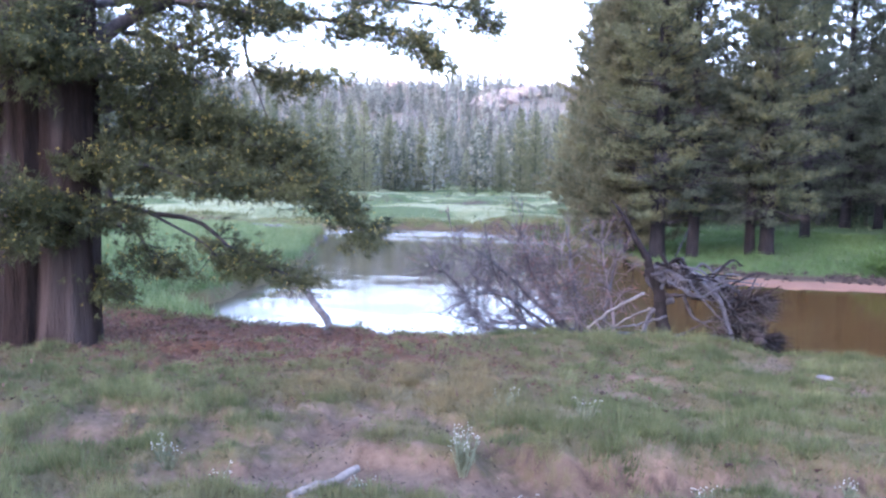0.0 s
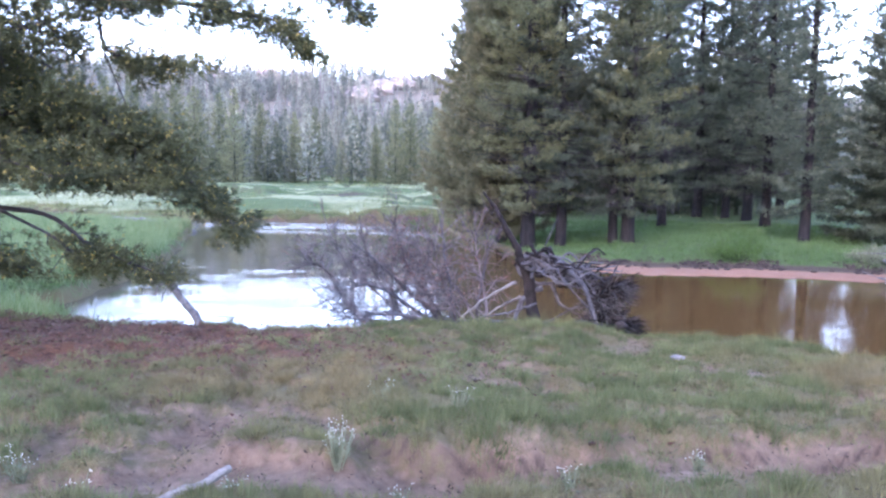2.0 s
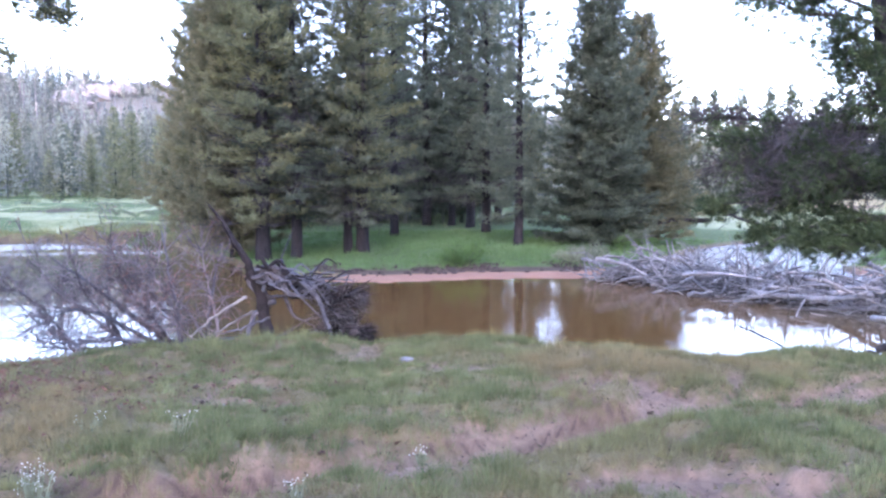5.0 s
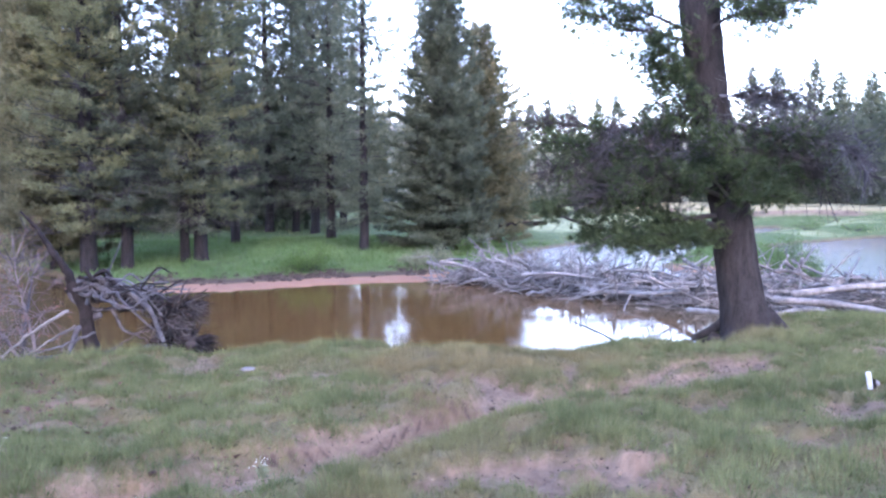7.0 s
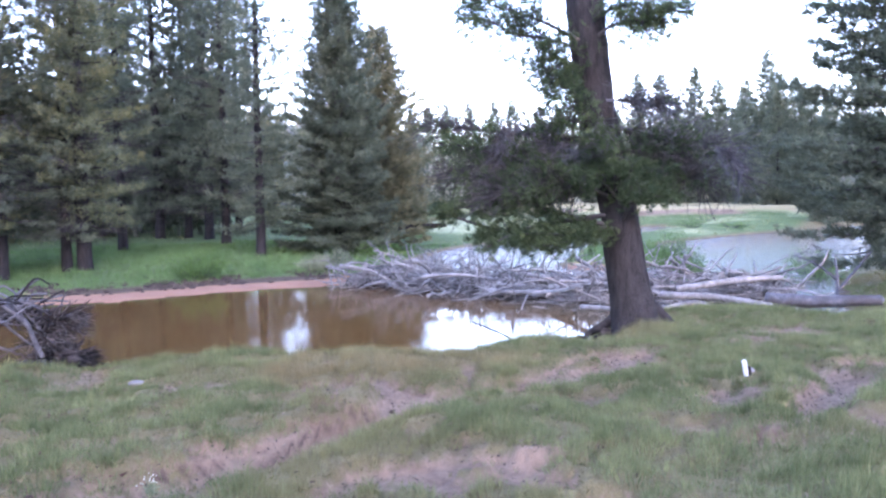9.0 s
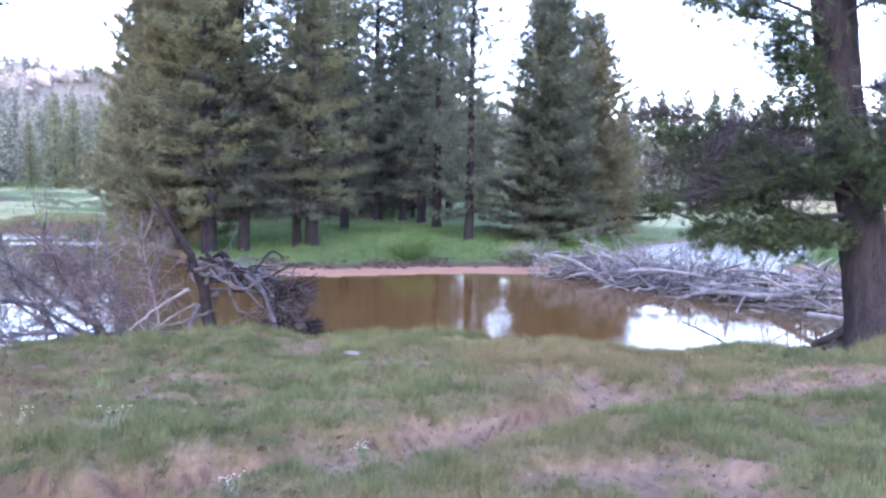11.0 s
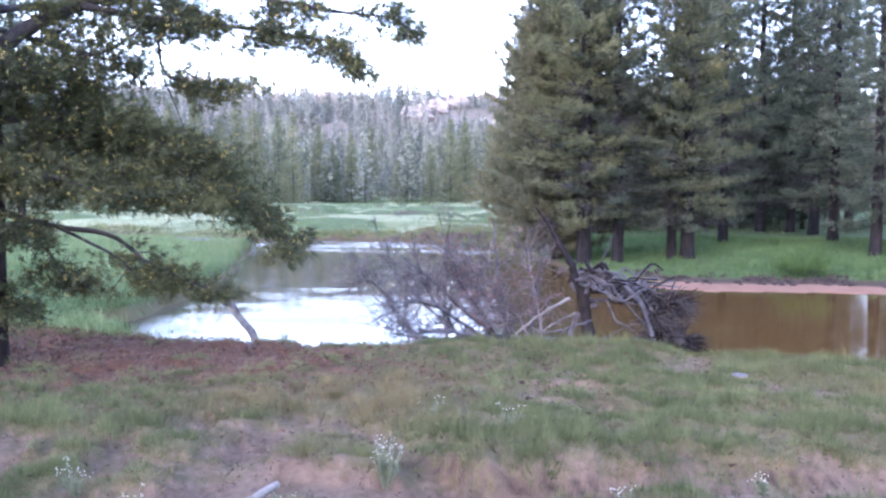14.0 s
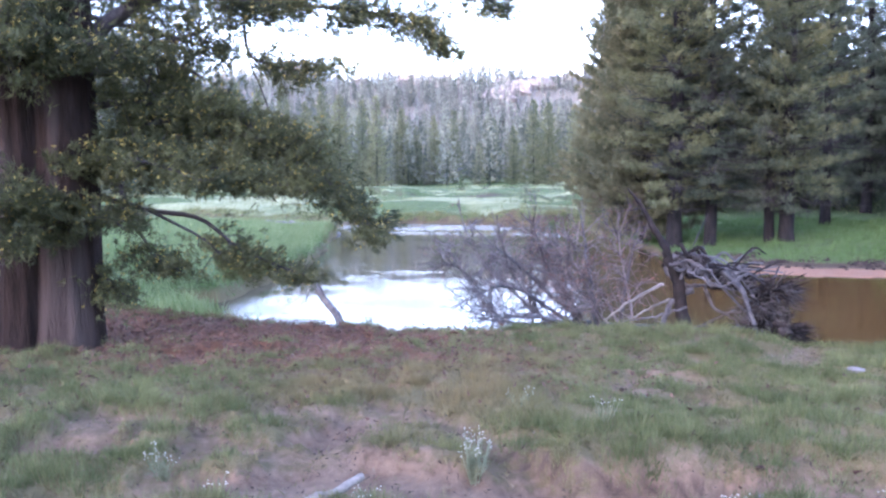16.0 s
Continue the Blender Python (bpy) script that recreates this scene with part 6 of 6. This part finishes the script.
# ---- shrubs, flowers, stones ----
def shrub(name, label, at, wide, tall, leaves, mat, seed, leaf=0.07, leaf_w=0.022, group=""):
    rng = np.random.default_rng(seed)
    ob = thing(name, label, "shrub", (*at, height(*at) - 0.03), group)
    stems, crown = Geo(), Geo()
    n = 26
    a = rng.uniform(0, 2 * np.pi, n)
    rr = np.sqrt(rng.random(n)) * wide / 2
    top = np.column_stack([np.sin(a) * rr, np.cos(a) * rr, tall * (1 - 0.6 * (rr / (wide / 2)) ** 2) * rng.uniform(0.7, 1.1, n)])
    foot = top * [0.2, 0.2, 0.0]
    stems.sticks(foot, top, 0.012, 0.004, 4)
    k = rng.integers(0, n, leaves)
    q = rng.uniform(0.3, 1.05, (leaves, 1))
    c = foot[k] * (1 - q) + top[k] * q + rng.normal(0, 0.07 * wide, (leaves, 3)) * [1, 1, 0.6]
    c[:, 2] = np.maximum(c[:, 2], 0.03)
    crown.needles(c, top[k] - foot[k], leaf, leaf_w, 6, rng, 0.7)
    tagged(part("stemwork", stems, LIMB, ob), kind="stuff")
    part("foliage", crown, mat, ob, smooth=False)
    return ob


for k, (at, wide, tall, leaves, mat, label) in enumerate(SHRUB_SPOTS):
    shrub("willow_bush" if mat == "green" else "sage_bush", label, at, wide, tall, leaves, SHRUB if mat == "green" else SAGE, 80 + k)


def flower_plant(at, tall, stalks, seed, label):
    rng = np.random.default_rng(seed)
    ob = thing("wildflower_plant", label, "flower", (*at, height(*at) - 0.01), "wildflowers in the turf")
    stems, leaves, heads = Geo(), Geo(), Geo()
    a = rng.uniform(0, 2 * np.pi, stalks)
    w = rng.uniform(0.02, 0.13, stalks) * (0.6 + tall)
    top = np.column_stack([np.sin(a) * w, np.cos(a) * w, tall * rng.uniform(0.6, 1.0, stalks)])
    stems.sticks(top * [0.25, 0.25, 0], top, 0.0028, 0.0018, 4)
    for p in top:
        for q in range(3):
            heads.blob(p + rng.normal(0, 0.010, 3), np.array([0.004, 0.004, 0.0035]), rng, 3, 5, 0.3)
    c = np.repeat(top, 8, 0) * rng.uniform(0.1, 0.65, (stalks * 8, 1))
    leaves.needles(c, np.repeat(top, 8, 0), 0.036, 0.008, 2, rng, 0.6, 0.01)
    tagged(part("stemwork", stems, SAGE, ob), kind="stuff")
    part("foliage", leaves, SAGE, ob, smooth=False)
    tagged(part("blossom", heads, PETAL, ob, "small white flower heads"), kind="stuff")


for k, (at, tall, stalks) in enumerate(FLOWER_SPOTS):
    flower_plant(at, tall, stalks, 120 + k, "grey-leaved wildflower with white heads in the turf" if tall > 0.2 else "small white wildflower in the short turf")


def stone(at, size, seed, label):
    rng = np.random.default_rng(seed)
    g = Geo().blob((0, 0, size[2] * 0.35), np.array(size), rng, 6, 10, 0.16)
    ob = new("stone", g.mesh("stone", STONE))
    ob.location = (*at, height(*at) - 0.01)
    tagged(ob, label, "stone", "stones in the turf")


for k, (at, size) in enumerate(STONE_SPOTS):
    stone(at, size, 150 + k, "small grey stone half sunk in bare soil")

# a short white-tipped stake on the right bank
def stake(at):
    ob = thing("marker_stake", "short leaning white-painted wooden stake in the turf", "stake", (*at, height(*at) - 0.03))
    rng = np.random.default_rng(5)
    g = Geo().tube([(0.01, 0, -0.1), (0.004, 0, 0.04), (-0.012, 0.0, 0.11), (-0.030, 0.0, 0.17)], [0.020, 0.021, 0.022, 0.021], 8, rng, 0.06)
    part("post", g, WHITE_PAINT, ob)
    g = Geo().tube([(0.03, -0.01, 0.0), (0.035, -0.01, 0.06), (0.03, -0.01, 0.11)], [0.018, 0.02, 0.014], 7, rng, 0.1)
    part("splinter", g, DRIFT_DARK, ob)


stake((5.69, 4.11))


# ---- trees beyond the meadow and down the valley ----
mid_a = pine("meadow_pine", "grey-green pine at the edge of the far meadow", conifer(71, 13.5, 3.4, 0.08, 0.0, 95, 10, 0.40, 0.14, 6, 0.85, twigs=0, least=4), BARK_DARK, NEEDLE_BLUE, MEADOW_SPOTS[0][0], 0, "pines along the meadow edge")
mid_b = pine("meadow_pine", "slim grey-green pine at the edge of the far meadow", conifer(72, 14.5, 2.8, 0.08, 0.0, 90, 10, 0.40, 0.14, 6, 0.85, twigs=0, least=4), BARK_DARK, NEEDLE_BLUE, MEADOW_SPOTS[1][0], 0, "pines along the meadow edge")
for k, (spot, size) in enumerate(MEADOW_SPOTS[2:]):
    again(mid_a if k % 2 else mid_b, spot, k * 67, size)
side = pine("valley_pine", "dusky pine on the far side of the valley", conifer(73, 15.0, 3.7, 0.13, 0.0, 125, 12, 0.40, 0.135, 7, 0.85, twigs=0, least=4), BARK_DARK, NEEDLE_DARK, VALLEY_SPOTS[0][0], 0, "pines down the valley")
for k, (spot, size) in enumerate(VALLEY_SPOTS[1:]):
    again(side, spot, k * 83, size)
big_right = pine("bank_pine", "dark shaggy pine leaning over the side channel", conifer(74, 15.5, 2.6, 0.26, 0.05, 280, 27, 0.20, 0.040, 9, 0.45, droop=-0.3, bare=0.15), BARK_DARK, NEEDLE_DARK, (18.1, 9.2), 0)


def far_wood(seed, spots, size, mat, name, label, k=110, slim=(0.15, 0.26)):
    """A wooded slope as one mesh: every tree a lumpy spire of many small needle sprays."""
    rng = np.random.default_rng(seed)
    n = len(spots)
    x, y = spots[:, 0], spots[:, 1]
    z = land(x, y)[0]
    tall = size * (0.40 + 0.70 * rng.random(n) ** 1.3) * (0.6 + 0.8 * vnoise(x / 17, y / 17, 9))
    wide = tall * rng.uniform(*slim, n)
    f = 1 - rng.random((n, k)) ** 0.72 * 0.95
    a = rng.uniform(0, 2 * np.pi, (n, k))
    lump = 0.72 + 0.28 * np.sin(f * rng.uniform(14, 30, (n, 1)) + rng.uniform(0, 6, (n, 1)) + 2 * np.sin(a + rng.uniform(0, 6, (n, 1))))
    reach = wide[:, None] * ((1 - f) ** rng.uniform(0.6, 0.95, (n, 1)) * np.minimum(1, 0.45 + 4 * f) * lump * rng.uniform(0.45, 1.1, (n, k)) + 0.02)
    out = np.stack([np.sin(a), np.cos(a), 0 * a], -1)
    c = np.stack([x, y, z], -1)[:, None] + out * reach[..., None] + f[..., None] * tall[:, None, None] * np.array([0, 0, 1.0])
    long_ = (tall[:, None] * (70 / k) ** 0.5 * rng.uniform(0.055, 0.105, (n, k)))[..., None]
    way = unit(out + rng.normal(0, 0.45, (n, k, 3)) + np.array([0, 0, 0.15]))
    side = unit(np.cross(way, rng.normal(0, 1, (n, k, 3)) + np.array([0, 0, 0.8]))) * long_ * 0.42
    v = np.stack([c - way * long_ * 0.4 + side, c - way * long_ * 0.4 - side, c + way * long_ * 0.7], 2).reshape(-1, 3)
    g = Geo().add(v, np.arange(len(v)).reshape(-1, 3))
    foot = np.stack([x, y, z - 0.5], -1)
    g.sticks(foot, foot + np.stack([0 * x, 0 * x, tall * 0.8], -1), tall * 0.012, 0.03, 4)
    me = g.mesh(name, mat, False)
    tone = np.concatenate([np.repeat(rng.random(n), k * 3), np.full(8 * n, 0.1)])
    me.attributes.new("tone", "FLOAT", "POINT").data.foreach_set("value", tone.astype(np.float32))
    return tagged(new(name, me), label, "forest", kind="stuff")


def scatter(seed, n, a0, a1, r0, r1, keep=None):
    rng = np.random.default_rng(seed + 5000)
    a, r = np.radians(rng.uniform(a0, a1, n)), np.sqrt(rng.uniform(r0**2, r1**2, n))
    p = np.column_stack([r * np.sin(a), r * np.cos(a)])
    return p if keep is None else p[keep(p[:, 0], p[:, 1])]


def glades(x, y):
    return fbm(x / 26, y / 26, 88) < 0.61


far_wood(91, scatter(91, 3300, -48, 2, 215, 380, glades), 9.8, FAR_GREEN_HAZED, "hillside_forest", "hazy grey-green conifer forest covering the upper hillside")
far_wood(98, scatter(98, 800, -48, 2, 138, 235), 11.5, FAR_LOW_HAZED, "hillside_forest", "dark green conifer forest at the foot of the hill", 260, (0.19, 0.31))
far_wood(92, scatter(92, 850, -1, 29, 66, 300), 12.0, FAR_LOW_HAZED, "valley_forest", "dim conifer forest behind the grove")
far_wood(99, scatter(99, 110, -3, 14.5, 44, 62), 16.0, NEEDLE_DARK, "grove_forest", "dim crowded pines deep in the grove", 420)
far_wood(93, scatter(93, 800, 28, 72, 98, 240), 11.0, FAR_LOW_HAZED, "valley_forest", "dusky conifer forest down the valley", 200)
far_wood(94, scatter(94, 500, 110, 250, 190, 420), 13.0, FAR_GREEN_HAZED, "ridge_forest", "conifer forest on the unseen sun-blocking ridge behind")


def snags():
    rng = np.random.default_rng(95)
    p = scatter(96, 90, -46, -4, 230, 375)
    z = land(p[:, 0], p[:, 1])[0]
    foot = np.column_stack([p, z - 0.5])
    top = foot + np.column_stack([rng.normal(0, 0.5, (len(p), 2)), rng.uniform(7, 15, len(p))])
    g = Geo().sticks(foot, top, 0.34, 0.10, 5)
    tagged(new("snag_wood", g.mesh("snag_wood", FAR_SNAG)), "bleached dead tree trunks on the upper slope", "forest", kind="stuff")


def outcrop(name, spots, seed):
    rng = np.random.default_rng(seed)
    g = Geo()
    for x, y, w in spots:
        g.blob((x, y, height(x, y) + w * 0.2), np.array([w * 1.5, w, w * 0.85]), rng, 9, 16, 0.2)
    tagged(new(name, g.mesh(name, GRANITE, False)), "pale pinkish granite outcrop high on the wooded slope", "rock", group="granite outcrops")


snags()
for k, s in enumerate(ROCK_SPOTS):
    outcrop("granite_outcrop", [s], 97 + k)


# ---- grasses, last ----
def grass(name, label, seed, n, sector, mat, blades, long_, width, keep, spread=0.45, jitter=0.03):
    rng = np.random.default_rng(seed)
    p = scatter(seed, n, *sector)
    z, cover, s, near = land(p[:, 0], p[:, 1])
    chance, scale = keep(p[:, 0], p[:, 1], cover, s, near)
    ok = rng.random(n) < chance
    c = np.column_stack([p, z - 0.01])[ok]
    ln = (rng.uniform(*long_, ok.sum()) * scale[ok])[:, None]
    g = Geo()
    cc, m = np.repeat(c, blades, 0), ok.sum() * blades
    lean = np.repeat(rng.normal(0, 0.16, (ok.sum(), 2)), blades, 0)
    way = unit(np.column_stack([lean + rng.normal(0, spread, (m, 2)), np.ones(m)]))
    sd = unit(np.cross(way, rng.normal(0, 1, (m, 3)))) * (width * rng.uniform(0.6, 1.2, (m, 1)) / 2)
    b = cc + np.column_stack([rng.normal(0, jitter, (m, 2)), np.zeros(m)])
    tip = b + way * np.repeat(ln, blades, 0) * rng.uniform(0.55, 1.15, (m, 1))
    g.add(np.stack([b - sd, b + sd, tip], 1).reshape(-1, 3), np.arange(3 * m).reshape(-1, 3))
    tagged(new(name, g.mesh(name, mat, False)), label, "grass", kind="stuff")


def turf_keep(x, y, cover, s, near):
    tuft = cover["tuft"]
    bare = np.clip(np.maximum(cover["soil"] * 1.3 - 0.22, cover["litter"] * 0.95), 0, 1)
    bare = bare * (1 - cover["lip"])
    return near * ease(s, 0.05, 0.3) * (1 - 0.93 * bare) ** 1.3 * np.maximum(cover["lip"], 0.06 + 0.94 * tuft) * (1 - cover["under"]), 0.55 + 0.75 * np.maximum(tuft, 0.6 * cover["lip"]) * (0.6 + 0.8 * fbm(x * 2.6, y * 2.6, 132))


def lush_keep(x, y, cover, s, near):
    return cover["lush"] * (1 - 0.8 * cover["forest"].clip(0, 1)), 0.5 + 1.0 * fbm(x * 0.9, y * 0.9, 133) + 0.5 * (x < -8)


def pale_keep(x, y, cover, s, near):
    return cover["lush"] * (cover["forest"] < 0.2) * (1 - cover["dry"].clip(0, 1)), 0.25 + 1.7 * ease(fbm(x * 0.45, y * 0.6, 135), 0.40, 0.68)


def reed_keep(x, y, cover, s, near):
    return ease(s, 0.1, 0.3) * (1 - ease(s, 1.4, 2.0)) * ease(fbm(x * 1.1, y * 1.1, 143), 0.46, 0.56), 0.7 + 0.6 * fbm(x * 2, y * 2, 144)


def brink_keep(x, y, cover, s, near):
    return (1 - near) * ease(s, 0.02, 0.1) * (1 - ease(s, 0.7, 2.0)), 0.5 + 1.0 * ease(fbm(x * 0.8, y * 0.8, 138), 0.4, 0.6)


def fringe_keep(x, y, cover, s, near):
    return near * ease(s, 0.25, 0.5) * (1 - ease(s, 1.1, 1.7)) * ease(fbm(x * 1.5, y * 1.5, 137), 0.40, 0.55), 0.6 + fbm(x * 3, y * 3, 139)


def tussocks(name, label, seed, n, sector, mat, blades, radius, long_, width, keep):
    """Distinct clumps: blades fan out from each, longest in the middle."""
    rng = np.random.default_rng(seed)
    p = scatter(seed, n, *sector)
    _, cover, s, near = land(p[:, 0], p[:, 1])
    chance, scale = keep(p[:, 0], p[:, 1], cover, s, near)
    ok = rng.random(n) < chance
    p, scale = p[ok], scale[ok]
    m = len(p) * blades
    rad = np.repeat(rng.uniform(*radius, len(p)) * (0.7 + 0.4 * scale), blades)
    a, q = rng.uniform(0, 2 * np.pi, m), np.sqrt(rng.random(m))
    off = np.column_stack([np.sin(a) * q * rad * 1.35, np.cos(a) * q * rad])
    xy = np.repeat(p, blades, 0) + off
    z = land(xy[:, 0], xy[:, 1])[0]
    ln = np.repeat(rng.uniform(*long_, len(p)) * scale, blades) * (1.1 - 0.55 * q) * rng.uniform(0.6, 1.15, m)
    way = unit(np.column_stack([np.sin(a) * q * 0.5, np.cos(a) * q * 0.5, np.ones(m)]) + rng.normal(0, 0.22, (m, 3)))
    sd = unit(np.cross(way, rng.normal(0, 1, (m, 3)))) * (width * rng.uniform(0.6, 1.2, (m, 1)) / 2)
    b = np.column_stack([xy, z - 0.012])
    g = Geo().add(np.stack([b - sd, b + sd, b + way * ln[:, None]], 1).reshape(-1, 3), np.arange(3 * m).reshape(-1, 3))
    tagged(new(name, g.mesh(name, mat, False)), label, "grass", kind="stuff")


tussocks("turf_grass", "clumpy olive-green meadow grass tussocks", 141, 10000, (-52, 66, 2.4, 12.5), BLADE, 100, (0.04, 0.095), (0.062, 0.122), 0.0056, turf_keep)
grass("bank_grass", "tufts of taller grass along the bank edge", 142, 16000, (-50, 62, 6.0, 13), BLADE, 8, (0.08, 0.17), 0.007, fringe_keep, 0.35)
grass("bank_grass", "short olive grass on the bank beside the dam", 146, 16000, (38, 66, 11.5, 24), BLADE, 7, (0.06, 0.13), 0.010, turf_keep)
grass("sedge_grass", "lush bright green riverside sedge", 143, 40000, (-50, 62, 10.5, 37), BLADE_LUSH, 6, (0.10, 0.26), 0.022, lush_keep, 0.4, 0.09)
grass("sedge_grass", "tall pale green sedge on the river bank", 147, 16000, (-52, -20, 10.0, 38), BLADE_SEDGE, 6, (0.16, 0.34), 0.022, lush_keep, 0.35, 0.08)
tussocks("shore_reeds", "tufts of tall grass at the water's edge", 148, 420, (-46, -4, 8.6, 13.0), BLADE_LUSH, 46, (0.06, 0.13), (0.16, 0.32), 0.009, reed_keep)
grass("bank_grass", "olive overhanging grass along the far river bank", 149, 26000, (-44, 0, 29, 62), BLADE, 7, (0.16, 0.36), 0.030, brink_keep, 0.5, 0.10)
grass("meadow_grass", "pale frosted meadow grass", 144, 14000, (-46, 62, 38, 140), BLADE_PALE, 5, (0.10, 0.22), 0.06, pale_keep, 0.4, 0.25)


def thatch_keep(x, y, cover, s, near):
    bare = np.clip(np.maximum(cover["soil"] * 1.1, cover["litter"]), 0, 1)
    return near * ease(s, 0.05, 0.3) * (1 - 0.85 * bare) * (0.3 + 0.7 * cover["tuft"]) * (1 - cover["under"]), 0.6 + 0.8 * fbm(x * 4, y * 4, 145)


grass("thatch_grass", "short dry olive and straw-coloured turf", 145, 66000, (-52, 66, 2.6, 11.5), THATCH, 4, (0.03, 0.065), 0.011, thatch_keep, 0.9, 0.04)


def litter_bits():
    rng = np.random.default_rng(151)
    p = scatter(152, 16000, -54, 8, 4.5, 12)
    z, cover, s, near = land(p[:, 0], p[:, 1])
    ok = (rng.random(len(p)) < cover["litter"].clip(0, 1)) & (s > 0.1)
    c = np.column_stack([p, z + 0.004])[ok]
    g = Geo().needles(c, np.column_stack([rng.normal(0, 1, (len(c), 2)), rng.uniform(0, 0.3, len(c))]), 0.055, 0.026, 2, rng, 0.4, 0.03)
    tagged(new("bark_litter", g.mesh("bark_litter", LITTER_BIT, False)), "reddish bark flakes and needles under the old tree", "litter", kind="stuff")


litter_bits()


def soil_debris():
    """Crumbs, straw and twig ends lying on the bare soil."""
    rng = np.random.default_rng(153)
    p = scatter(154, 26000, -52, 64, 2.6, 11)
    z, cover, s, near = land(p[:, 0], p[:, 1])
    ok = (rng.random(len(p)) < cover["soil"].clip(0, 1) * 0.8 + 0.12) & (near > 0.5) & (s > 0.2)
    c = np.column_stack([p, z + 0.004])[ok]
    g = Geo().needles(c, np.column_stack([rng.normal(0, 1, (len(c), 2)), rng.uniform(0, 0.3, len(c))]), 0.030, 0.013, 2, rng, 0.4, 0.03)
    tagged(new("soil_debris", g.mesh("soil_debris", DEBRIS, False)), "crumbs, straw and twig ends on bare soil", "litter", kind="stuff")


soil_debris()


def bar_rubble():
    """Small lumps of dried mud and turf where the sand bar meets the grass."""
    rng = np.random.default_rng(181)
    x, y = rng.uniform(-0.5, 10.5, 5200), rng.uniform(20.0, 24.0, 5200)
    z, cover, s, near = land(x, y)
    ok = (rng.random(5200) < ease(s, 0.9, 1.4) * (1 - ease(s, 1.8, 2.6))) & (fbm(x * 1.2, y * 1.2, 182) > 0.42)
    g = Geo()
    for px, py, pz in zip(x[ok], y[ok], z[ok]):
        g.blob((px, py, pz), np.array([0.085, 0.06, 0.05]) * rng.uniform(0.35, 1.15), rng, 3, 6, 0.3)
    tagged(new("mud_rubble", g.mesh("mud_rubble", CLOD_DRY, False)), "grey-brown mud lumps between sand bar and grass", "soil", kind="stuff")


bar_rubble()
for k, (x, y) in enumerate(CONE_SPOTS):
    rng = np.random.default_rng(160 + k)
    g = Geo()
    g.blob((0, 0, 0.012), np.array([0.026, 0.017, 0.016]), rng, 5, 8, 0.2)
    ob = new("pine_cone", g.mesh("pine_cone", CONE, False))
    ob.location, ob.rotation_euler = (x, y, height(x, y) - 0.004), (0, 0, k * 1.3)
    tagged(ob, "dark fallen pine cone on bare soil", "pine cone", "fallen pine cones")
